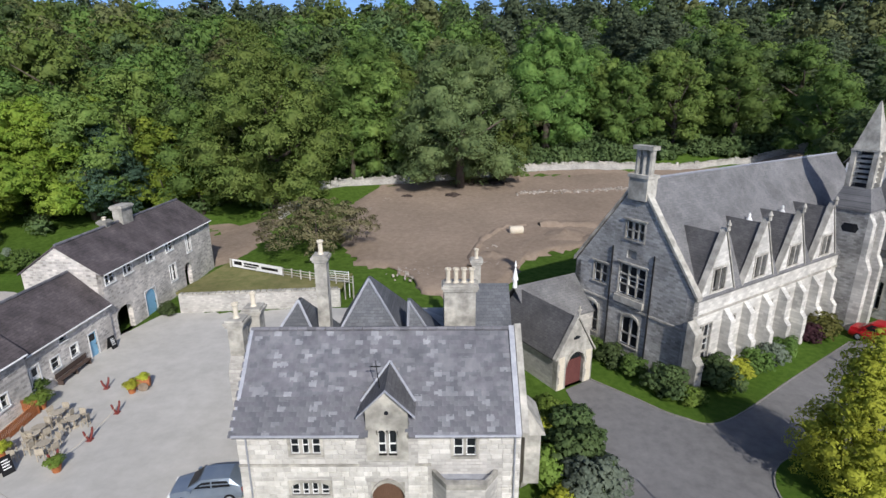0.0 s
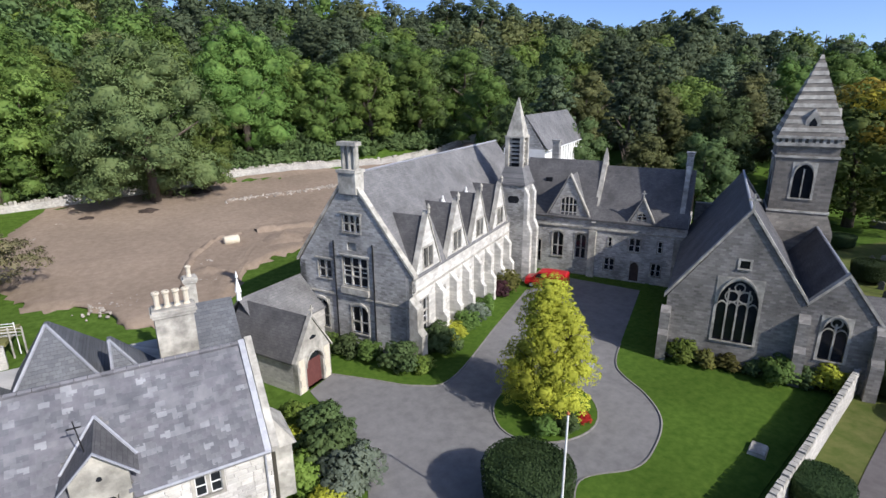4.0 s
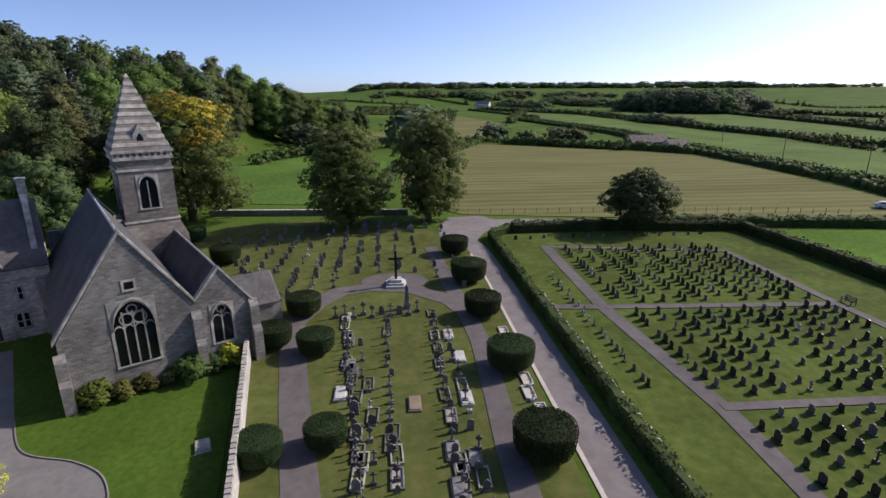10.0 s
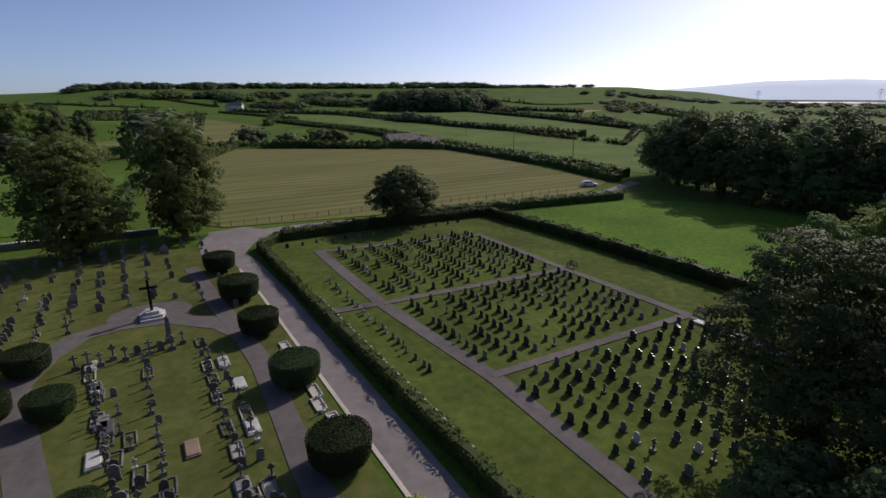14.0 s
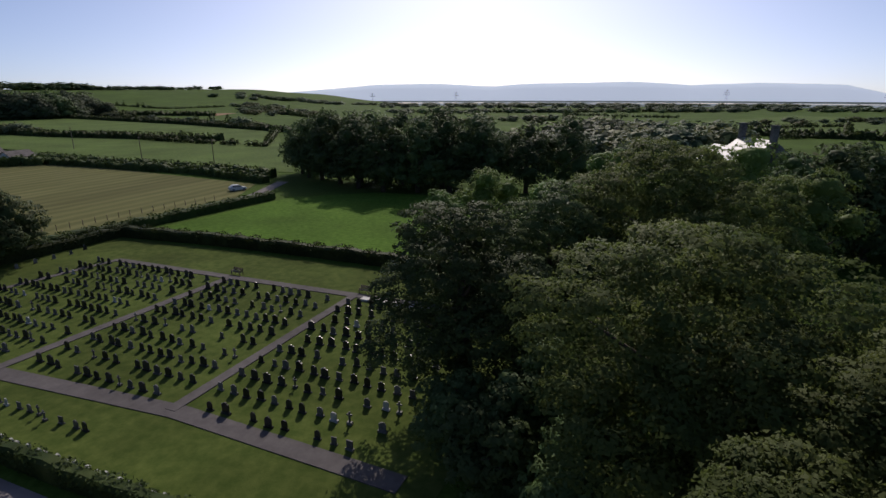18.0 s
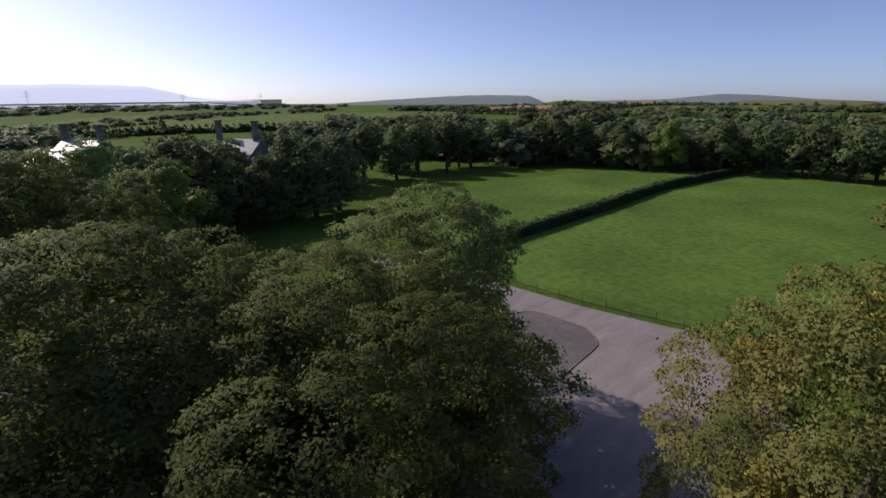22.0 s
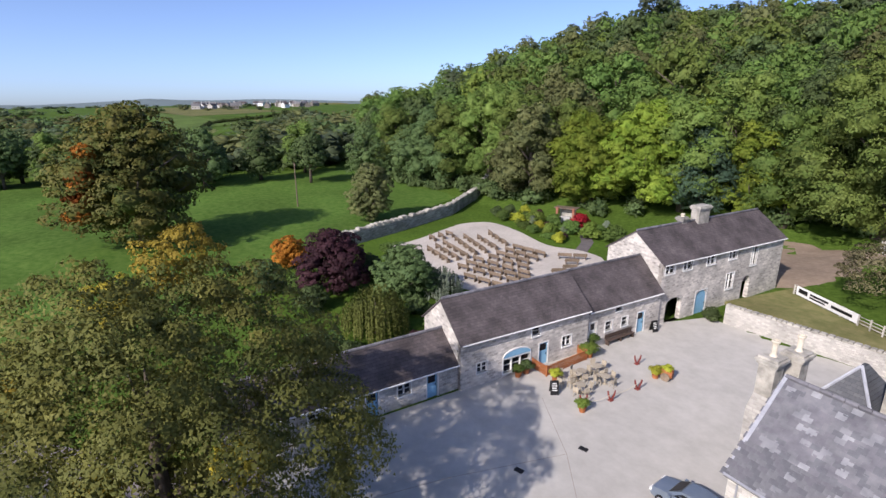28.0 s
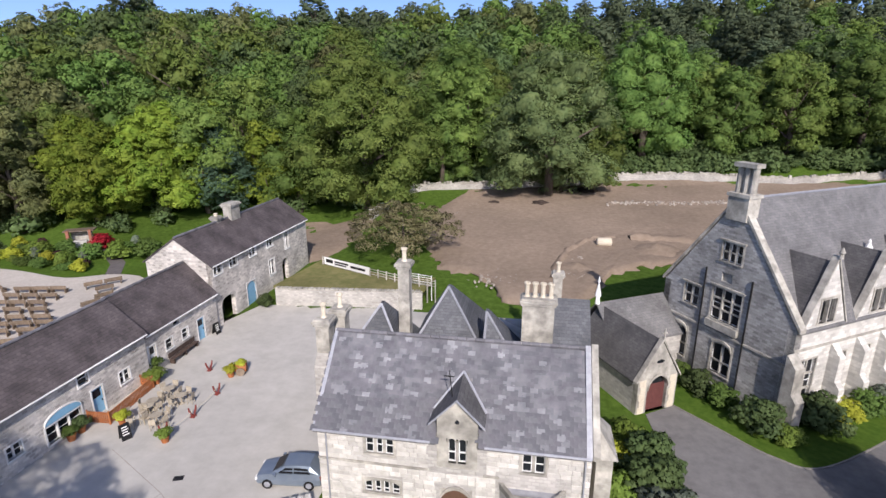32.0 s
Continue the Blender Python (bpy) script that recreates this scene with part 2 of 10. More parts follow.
M["brush"] = surf("brushwood", (0.028, 0.02, 0.016), (0.075, 0.055, 0.045), 4, 0.97, 1.0, 9, 0.5, 0.3, dist=0.1)
M["rubble"] = coursed("rubble_stone", (0.52, 0.5, 0.46), (0.36, 0.345, 0.32), (0.42, 0.4, 0.37), (0.38, 0.2), 0.025, bump=0.9)
M["cottage"] = coursed("cottage_rubble", (0.7, 0.655, 0.6), (0.36, 0.335, 0.305), (0.56, 0.53, 0.49), (0.42, 0.23), 0.035, bump=1.0, vary=0.3)
M["dressed"] = surf("dressed_stone", (0.25, 0.24, 0.21), (0.47, 0.445, 0.39), 1.4, 0.9, 0.4, 14, 0.35, 0.28)
M["slate"] = coursed("slate_x", (0.135, 0.134, 0.136), (0.175, 0.172, 0.17), (0.085, 0.084, 0.085), (0.3, 0.17), 0.008, "x", 0.65, 0.5, vary=0.28)
M["slate_y"] = coursed("slate_y", (0.088, 0.085, 0.086), (0.12, 0.116, 0.114), (0.05, 0.049, 0.05), (0.3, 0.17), 0.008, "y", 0.65, 0.5, vary=0.28)
M["church_slate"] = coursed("church_slate", (0.066, 0.065, 0.07), (0.092, 0.09, 0.093), (0.04, 0.039, 0.042), (0.3, 0.17), 0.008, "x", 0.7, 0.5, vary=0.3)
M["blue_slate"] = coursed("blue_slate", (0.085, 0.09, 0.1), (0.12, 0.125, 0.134), (0.05, 0.052, 0.058), (0.3, 0.17), 0.008, "x", 0.62, 0.5, vary=0.34)
M["dark_slate"] = coursed("brown_slate", (0.08, 0.068, 0.069), (0.115, 0.096, 0.095), (0.04, 0.034, 0.035), (0.3, 0.16), 0.008, "y", 0.7, 0.5, vary=0.42)
M["slate_piece"] = surf("slate_piece", (0.13, 0.13, 0.145), (0.2, 0.195, 0.205), 2, 0.6, 0.3, 20, 0.8, 0.1, obj=0.25, island=0.25)
M["block"] = surf("stone_block", (0.46, 0.44, 0.4), (0.58, 0.56, 0.52), 2.5, 0.9, 0.5, 16, 0.5, 0.15, obj=0.16, island=0.16)
M["glass"] = surf("window_glass", (0.012, 0.014, 0.018), (0.02, 0.022, 0.026), 1, 0.08, 0.0)
M["white"] = surf("white_paint", (0.72, 0.72, 0.7), (0.8, 0.8, 0.78), 4, 0.5, 0.08)
M["blue"] = surf("sky_blue_paint", (0.2, 0.42, 0.6), (0.26, 0.5, 0.68), 5, 0.5, 0.08)
M["redwood"] = surf("red_brown_paint", (0.16, 0.035, 0.03), (0.22, 0.055, 0.045), 6, 0.55, 0.15, stretch=(4, 4, 0.6))
M["door_red"] = surf("dull_red_paint", (0.1, 0.035, 0.032), (0.15, 0.055, 0.048), 6, 0.6, 0.2, stretch=(4, 4, 0.6))
M["wood"] = surf("weathered_wood", (0.14, 0.104, 0.074), (0.225, 0.176, 0.13), 5, 0.8, 0.3, 20, 0.5, 0.2, obj=0.2)
M["door_brown"] = surf("brown_door_paint", (0.1, 0.055, 0.036), (0.15, 0.085, 0.056), 6, 0.6, 0.25, stretch=(5, 5, 0.5))
M["orange_wood"] = surf("orange_stained_wood", (0.3, 0.1, 0.035), (0.4, 0.15, 0.055), 6, 0.7, 0.2, obj=0.15)
M["dark_wood"] = surf("dark_weathered_wood", (0.06, 0.04, 0.032), (0.1, 0.07, 0.056), 5, 0.8, 0.3, 20, 0.5, 0.2, stretch=(4, 4, 0.6))
M["bark"] = surf("bark", (0.07, 0.055, 0.042), (0.13, 0.105, 0.085), 4, 0.95, 0.8, 12, 0.5, 0.2, stretch=(1, 1, 0.25))
M["iron"] = surf("dark_iron", (0.02, 0.02, 0.022), (0.035, 0.034, 0.034), 8, 0.55, 0.1, metal=0.6)
M["lead"] = surf("lead_flashing", (0.3, 0.31, 0.34), (0.4, 0.41, 0.44), 3, 0.55, 0.1, metal=0.3)
M["terracotta"] = surf("buff_clay", (0.55, 0.49, 0.38), (0.64, 0.58, 0.47), 5, 0.85, 0.15)
M["cafe_cream"] = surf("cream_slats", (0.33, 0.285, 0.22), (0.45, 0.4, 0.31), 5, 0.8, 0.15, obj=0.15)
M["granite"] = surf("grey_granite", (0.085, 0.084, 0.082), (0.19, 0.184, 0.176), 3, 0.6, 0.2, 30, 0.6, 0.2, obj=0.45)
M["black_stone"] = surf("polished_black_granite", (0.02, 0.02, 0.021), (0.05, 0.05, 0.05), 4, 0.3, 0.05, obj=0.5)
M["marble"] = surf("white_marble", (0.4, 0.395, 0.375), (0.56, 0.55, 0.52), 1.6, 0.6, 0.2)


for key in ("lush_grass", "grass", "lawn", "old_turf", "dry_turf", "new_turf", "pasture", "field_green", "stubble", "ploughed", "earth", "road", "path", "tarmac", "lane"):
    M[key].node_tree.nodes["Principled BSDF"].inputs["Specular IOR Level"].default_value = 0.18 if key in ("road", "path", "tarmac", "lane") else 0.05


def leaf(name, a, b, vary=0.2, island=0.12, obj=0.3, tl=0.36):
    m = surf(name, a, b, 0.35, 0.65, 0, None, 0.12, vary, island=island, obj=obj, through_light=tl, hue=0.012)
    m.node_tree.nodes["Principled BSDF"].inputs["Specular IOR Level"].default_value = 0.12
    return m


for key, name, a, b in (
        ("leaf", "sycamore_leaves", (0.055, 0.1, 0.023), (0.108, 0.158, 0.039)), ("leaf_dark", "dark_leaves", (0.05, 0.08, 0.03), (0.09, 0.126, 0.045)),
        ("leaf_olive", "olive_leaves", (0.076, 0.122, 0.026), (0.134, 0.175, 0.044)), ("leaf_bright", "bright_leaves", (0.085, 0.135, 0.024), (0.145, 0.19, 0.038)),
        ("leaf_brown", "brownish_leaves", (0.074, 0.088, 0.034), (0.124, 0.13, 0.05)), ("leaf_bronze", "bronze_tinged_leaves", (0.078, 0.106, 0.03), (0.135, 0.158, 0.046)),
        ("leaf_pine", "pine_needles", (0.056, 0.08, 0.044), (0.096, 0.122, 0.064)), ("leaf_grey", "grey_green_leaves", (0.066, 0.095, 0.036), (0.118, 0.146, 0.055)), ("leaf_cedar", "blue_green_needles", (0.03, 0.058, 0.034), (0.056, 0.088, 0.05)), ("leaf_maple", "maple_leaves", (0.095, 0.16, 0.02), (0.19, 0.24, 0.034)), ("leaf_yellow", "yellow_green_leaves", (0.26, 0.285, 0.032), (0.42, 0.43, 0.054)),
        ("leaf_autumn", "yellowing_leaves", (0.08, 0.09, 0.025), (0.155, 0.142, 0.038)), ("leaf_turning", "turning_leaves", (0.06, 0.092, 0.024), (0.155, 0.135, 0.034)),
        ("leaf_near", "shaded_sycamore_leaves", (0.09, 0.135, 0.04), (0.165, 0.2, 0.058)), ("leaf_gold", "golden_leaves", (0.26, 0.22, 0.03), (0.4, 0.31, 0.045)), ("leaf_orange", "orange_leaves", (0.25, 0.085, 0.015), (0.33, 0.13, 0.02)), ("leaf_purple", "purple_leaves", (0.045, 0.02, 0.026), (0.09, 0.038, 0.045)),
        ("leaf_red", "red_leaves", (0.3, 0.015, 0.015), (0.42, 0.03, 0.03)), ("leaf_yew", "yew_leaves", (0.022, 0.04, 0.015), (0.042, 0.064, 0.022)),
        ("leaf_hedge", "hedge_leaves", (0.037, 0.06, 0.018), (0.074, 0.094, 0.028)), ("leaf_silver", "silver_leaves", (0.14, 0.18, 0.13), (0.22, 0.26, 0.19)),
        ("leaf_sparse", "sparse_dry_leaves", (0.16, 0.155, 0.075), (0.25, 0.23, 0.12)), ("leaf_willow", "willow_leaves", (0.095, 0.122, 0.03), (0.15, 0.172, 0.045))):
    k = 1.3 if key in ("leaf", "leaf_dark", "leaf_olive", "leaf_bright", "leaf_brown", "leaf_pine", "leaf_turning", "leaf_grey", "leaf_maple") else 1.1
    M[key] = leaf(name, tuple(v * k for v in a), tuple(v * k for v in b), tl=0.46 if key in ("leaf_near", "leaf_bronze") else 0.26)

# ---- tools ----
def smooth(pts, n=5):
    """A curve through points."""
    out = []
    for i in range(len(pts) - 1):
        p0, p1, p2, p3 = (Vector((*pts[min(max(k, 0), len(pts) - 1)], 0)) for k in (i - 1, i, i + 1, i + 2))
        for j in range(n):
            t = j / n
            q = 0.5 * (2 * p1 + (p2 - p0) * t + (2 * p0 - 5 * p1 + 4 * p2 - p3) * t * t + (3 * p1 - p0 - 3 * p2 + p3) * t ** 3)
            out.append((q.x, q.y))
    return out + [tuple(pts[-1])]


class Geo:
    """Collects faces for one mesh."""

    def __init__(self):
        self.v, self.f = [], []

    def add(self, verts, faces):
        k = len(self.v)
        self.v += [tuple(p) for p in verts]
        self.f += [tuple(i + k for i in q) for q in faces]
        return self

    def box(self, x0, x1, y0, y1, z0, z1):
        return self.add([(x0, y0, z0), (x1, y0, z0), (x1, y1, z0), (x0, y1, z0), (x0, y0, z1), (x1, y0, z1), (x1, y1, z1), (x0, y1, z1)],
                        [(0, 3, 2, 1), (4, 5, 6, 7), (0, 1, 5, 4), (1, 2, 6, 5), (2, 3, 7, 6), (3, 0, 4, 7)])

    def hull(self, low, high):
        """Two rings of as many points, joined and capped."""
        n = len(low)
        return self.add(list(low) + list(high), [tuple(range(n))[::-1], tuple(range(n, 2 * n))] +
                        [(i, (i + 1) % n, n + (i + 1) % n, n + i) for i in range(n)])

    def tube(self, pts, radii, seg=8):
        """A round tapered limb through points."""
        k, prev = len(self.v), None
        for i, (p, r) in enumerate(zip(pts, radii)):
            p = Vector(p)
            d = (Vector(pts[min(i + 1, len(pts) - 1)]) - Vector(pts[max(i - 1, 0)])).normalized()
            a = d.orthogonal().normalized() if abs(d.z) < 0.98 else Vector((1, 0, 0))
            c = d.cross(a).normalized()
            a = c.cross(d).normalized()
            self.v += [tuple(p + (a * math.cos(t) + c * math.sin(t)) * r) for t in (2 * math.pi * j / seg for j in range(seg))]
        for i in range(len(pts) - 1):
            self.f += [(k + i * seg + j, k + i * seg + (j + 1) % seg, k + (i + 1) * seg + (j + 1) % seg, k + (i + 1) * seg + j) for j in range(seg)]
        self.f += [tuple(k + j for j in range(seg))[::-1], tuple(k + (len(pts) - 1) * seg + j for j in range(seg))]
        return self

    def lathe(self, x, y, prof, seg=12):
        """A turned form from (radius, height) pairs."""
        k = len(self.v)
        for r, z in prof:
            self.v += [(x + r * math.cos(2 * math.pi * j / seg), y + r * math.sin(2 * math.pi * j / seg), z) for j in range(seg)]
        for i in range(len(prof) - 1):
            self.f += [(k + i * seg + j, k + i * seg + (j + 1) % seg, k + (i + 1) * seg + (j + 1) % seg, k + (i + 1) * seg + j) for j in range(seg)]
        self.f += [tuple(k + j for j in range(seg))[::-1], tuple(k + (len(prof) - 1) * seg + j for j in range(seg))]
        return self

    def weld(self):
        """Join the pieces of one part at the corners that they share."""
        seen, to, keep = {}, [], []
        for p in self.v:
            key = tuple(round(c, 3) for c in p)
            if key not in seen:
                seen[key] = len(keep)
                keep.append(p)
            to.append(seen[key])
        self.v, self.f = keep, [q for q in ([to[i] for i in f] for f in self.f) if len(set(q)) == len(q)]

    def mesh(self, name, mat, smooth=False):
        if name in ("wall", "arch", "door_arch", "mullion", "tracery", "dormer", "door_frame", "window_frame", "sash", "spire", "broach", "bay", "porch", "chimney_breast", "buttress"):
            self.weld()
        me = bpy.data.meshes.new(name)
        me.from_pydata(self.v, [], self.f)
        me.materials.append(mat)
        if smooth:
            me.polygons.foreach_set("use_smooth", [True] * len(me.polygons))
        return me

    def ob(self, name, mat, parent=None, label="", smooth=False):
        o = new(name, self.mesh(name, mat, smooth))
        if parent:
            o.parent = parent
        if label:
            o["label"] = label
        return o


def thing(name, x, y, z, turn, label, category, group="", kind=""):
    e = new(name)
    e.matrix_world = pose(x, y, z, 0, 0, turn)
    return tagged(e, label, category, group, kind)


def kid(name, me, parent, m=None, label=""):
    o = new(name, me)
    o.parent = parent
    if m is not None:
        o.matrix_basis = m
    if label:
        o["label"] = label
    return o


class Face:
    """A vertical plane: s runs along it, d comes out of it, z up."""

    def __init__(self, ox, oy, dx, dy):
        self.o, self.d, self.n = (ox, oy), (dx, dy), (dy, -dx)

    def p(self, s, d, z):
        return (self.o[0] + self.d[0] * s + self.n[0] * d, self.o[1] + self.d[1] * s + self.n[1] * d, z)

    def slab(self, geo, ring, d0, d1):
        """A ring of (s, z) points, anticlockwise, made thick from depth d0 to d1."""
        return geo.hull([self.p(s, d0, z) for s, z in ring], [self.p(s, d1, z) for s, z in ring])


def walling(geo, face, profile, holes, thick):
    """A wall under a top line of (s, z) with rectangular openings (s0, s1, z0, z1) cut through."""
    cuts = sorted({p[0] for p in profile} | {c for h in holes for c in h[:2]})
    cuts = [c for c in cuts if profile[0][0] <= c <= profile[-1][0]]

    def top(s):
        for (a, za), (b, zb) in zip(profile, profile[1:]):
            if a <= s <= b:
                return za + (zb - za) * (s - a) / (b - a)
        return profile[-1][1]
    for a, b in zip(cuts, cuts[1:]):
        if b - a < 1e-4:
            continue
        z = 0.0
        for h in sorted((h for h in holes if h[0] < (a + b) / 2 < h[1]), key=lambda h: h[2]):
            face.slab(geo, [(a, z), (b, z), (b, h[2]), (a, h[2])], -thick, 0)
            z = h[3]
        face.slab(geo, [(a, z), (b, z), (b, top(b)), (a, top(a))], -thick, 0)


def arch_points(s0, s1, z_spring, z_top, n=6):
    """The line of a pointed head from the left springing to the right."""
    mid, half, rise = (s0 + s1) / 2, (s1 - s0) / 2, z_top - z_spring
    left = [(mid - half * math.cos(a) ** 1.15, z_spring + rise * math.sin(a) ** 0.9) for a in (math.pi / 2 * i / n for i in range(n + 1))]
    return left + [(2 * mid - s, z) for s, z in left[-2::-1]]


def window(parent, face, s0, s1, z0, z1, lights=2, transoms=0, head=0.0, round_w=0.14, stone="dressed", bar="white", bars=0.05, hood=False, name="window", deep=0.22):
    """A window in an opening: a stone surround (the named mesh) with panes and bars under it. head: height of the pointed part."""
    g = Geo()
    w = round_w
    for r in ([(s0 - w, z0 - 0.12), (s1 + w, z0 - 0.12), (s1 + w, z0), (s0 - w, z0)],):
        face.slab(g, r, -0.2, 0.09)
    face.slab(g, [(s0 - w, z0), (s0, z0), (s0, z1), (s0 - w, z1)], -0.2, 0.035)
    face.slab(g, [(s1, z0), (s1 + w, z0), (s1 + w, z1), (s1, z1)], -0.2, 0.035)
    face.slab(g, [(s0 - w, z1), (s1 + w, z1), (s1 + w, z1 + w), (s0 - w, z1 + w)], -0.2, 0.037)
    if head:
        pts = arch_points(s0, s1, z1 - head, z1)
        h = len(pts) // 2
        for a, b in zip(pts, pts[1:]):
            face.slab(g, [a, b, (b[0], z1), (a[0], z1)] if abs(a[0] - b[0]) > 1e-3 else [a, b, (b[0] + 1e-3, z1), (a[0], z1)], -0.16, 0.03)
        if hood:
            for a, b in zip(pts, pts[1:]):
                face.slab(g, [(a[0], a[1] + 0.16), (b[0], b[1] + 0.16), (b[0], b[1] + 0.34), (a[0], a[1] + 0.34)], 0.0, 0.12)
    elif hood:
        face.slab(g, [(s0 - w - 0.1, z1 + w), (s1 + w + 0.1, z1 + w), (s1 + w + 0.1, z1 + w + 0.12), (s0 - w - 0.1, z1 + w + 0.12)], 0.0, 0.14)
    wo = g.ob(name, M[stone], parent, "pale dressed stone surround")
    step = (s1 - s0) / lights
    for i in range(lights):
        q = Geo()
        face.slab(q, [(s0 + i * step, z0), (s0 + (i + 1) * step, z0), (s0 + (i + 1) * step, z1), (s0 + i * step, z1)], -deep - 0.012, -deep)
        q.ob("pane", M["glass"], wo, "dark glass pane")
    zs = z1 - head
    for i in range(1, lights):
        q = Geo()
        face.slab(q, [(s0 + i * step - bars, z0), (s0 + i * step + bars, z0), (s0 + i * step + bars, z1 - head * 0.35), (s0 + i * step - bars, z1 - head * 0.35)], -deep, -0.05)
        q.ob("mullion", M[stone], wo)
    for i in range(transoms):
        z = z0 + (zs - z0) * (i + 1) / (transoms + 1)
        q = Geo()
        face.slab(q, [(s0, z - bars), (s1, z - bars), (s1, z + bars), (s0, z + bars)], -deep + 0.002, -0.07)
        q.ob("transom", M[stone], wo)
    if bar:
        q = Geo()
        t = 0.035
        for i in range(lights):
            a, b = s0 + i * step + bars * (i > 0), s0 + (i + 1) * step - bars * (i < lights - 1)
            for r in ([(a, z0), (a + t, z0), (a + t, z1), (a, z1)], [(b - t, z0), (b, z0), (b, z1), (b - t, z1)],
                      [(a + t, z0), (b - t, z0), (b - t, z0 + t), (a + t, z0 + t)], [(a + t, z1 - t), (b - t, z1 - t), (b - t, z1), (a + t, z1)],
                      [(a + t, (z0 + zs) / 2 - t / 2), (b - t, (z0 + zs) / 2 - t / 2), (b - t, (z0 + zs) / 2 + t / 2), (a + t, (z0 + zs) / 2 + t / 2)]):
                face.slab(q, r, -deep, -deep + 0.05)
        q.ob("window_frame", M[bar], wo, "thin painted frame")
    return wo


def slope(geo, a, b, c, d, t=0.14):
    """A roof slope over four corners, eaves a-b and ridge d-c, thick downwards."""
    geo.hull([(p[0], p[1], p[2] - t) for p in (a, b, c, d)], [a, b, c, d])


def flat(name, pts, z, mat, label, category="ground"):
    """A level sheet with an edge, over a ring of points."""
    if sum(a[0] * b[1] - b[0] * a[1] for a, b in zip(pts, pts[1:] + pts[:1])) < 0:
        pts = pts[::-1]
    g = Geo().hull([(x, y, z - 0.3) for x, y in pts], [(x, y, z) for x, y in pts])
    me = g.mesh(name, M[mat])
    bm = bmesh.new()
    bm.from_mesh(me)
    bmesh.ops.triangulate(bm, faces=[f for f in bm.faces if len(f.verts) > 4])
    bm.to_mesh(me)
    bm.free()
    return tagged(new(name, me), label, category, kind="structure")


def offset_line(pts, w):
    """The ring round a line of points, w to each side."""
    left, right = [], []
    for i, p in enumerate(pts):
        a, b = Vector(pts[max(i - 1, 0)]), Vector(pts[min(i + 1, len(pts) - 1)])
        d = (b - a).normalized()
        left.append((p[0] - d.y * w, p[1] + d.x * w))
        right.append((p[0] + d.y * w, p[1] - d.x * w))
    return left + right[::-1]

# ---- the land: one sheet, level in the south, a wooded hill in the north ----
FOOT = [(-100, 400), (-72, 190), (-62, 128), (-55, 112), (-46, 92), (-30, 88), (-15, 95), (0, 101), (15, 110), (30, 130), (40, 112), (52, 98), (65, 104), (70, 132), (74, 215), (82, 270), (90, 320), (110, 400)]
CREST = [(-100, -2.2), (-72, -2.2), (-66, -0.9), (-60, 0.7), (-51, 4.0), (-45, 5.6), (-38, 7.5), (-31, 7.1), (-2, 8.0), (20, 8.0), (36, 7.1), (44, 5.8), (55, 5.7), (60, 4.2), (72, 2.6), (82, 1.0), (95, -1.5), (110, -2.2)]
CREST_R = 275.0


def hill_foot(az):
    return float(np.interp(az, *zip(*FOOT)))


def land(x, y):
    """Height of the ground."""
    r, az = math.hypot(x, y), math.degrees(math.atan2(x, y))
    z = 0.0
    if y > 52:
        z = 0.085 * (min(y, 125) - 52) * min(1.0, max(0.0, (x + 34) / 14))
        z *= 1 - min(1.0, max(0.0, (x - 75) / 40))
    if -100 < az < 110:
        f = hill_foot(az)
        if r > f:
            tall = max(0.0, 22 - 15 + CREST_R * math.tan(radians(float(np.interp(az, *zip(*CREST))))))
            k = min(1.0, (r - f) / max(60.0, CREST_R - f))
            k = k if r < CREST_R + 60 else max(0.0, 1 - (r - CREST_R - 60) / 900)
            z += max(0.0, tall - z) * k
    if r > 750 and 78 < az % 360 < 150:
        k = min(1.0, (r - 750) / 700) * min(1.0, (az - 78) / 12, (150 - az) / 12)
        z += 30 * k * k * (3 - 2 * k)
    west = az % 360
    if r > 900 and 146 < west < 305:
        z -= (r - 900) * 0.0205 * min(1.0, (west - 146) / 8, (305 - west) / 8)
    return z


radii = [0, 15, 30, 42, 52, 62, 72, 82, 92, 102, 112, 122, 134, 148, 164, 182, 202, 225, 250, 275, 305, 340, 400, 500, 650, 850, 1000, 1150, 1300, 1450, 1600, 2300, 3300, 4600]
SPOKES = 240
gv, gf = [(0, 0, 0)], []
for r in radii[1:]:
    for j in range(SPOKES):
        a = 2 * math.pi * j / SPOKES
        gv.append((r * math.sin(a), r * math.cos(a), land(r * math.sin(a), r * math.cos(a))))
for j in range(SPOKES):
    gf.append((0, 1 + (j + 1) % SPOKES, 1 + j))
for i in range(len(radii) - 2):
    a, b = 1 + i * SPOKES, 1 + (i + 1) * SPOKES
    gf += [(a + j, a + (j + 1) % SPOKES, b + (j + 1) % SPOKES, b + j) for j in range(SPOKES)]
ground = Geo().add(gv, gf).ob("ground", M["grass"], smooth=True)
tagged(ground, "grassy ground rising into a wooded hill", "ground", kind="structure")

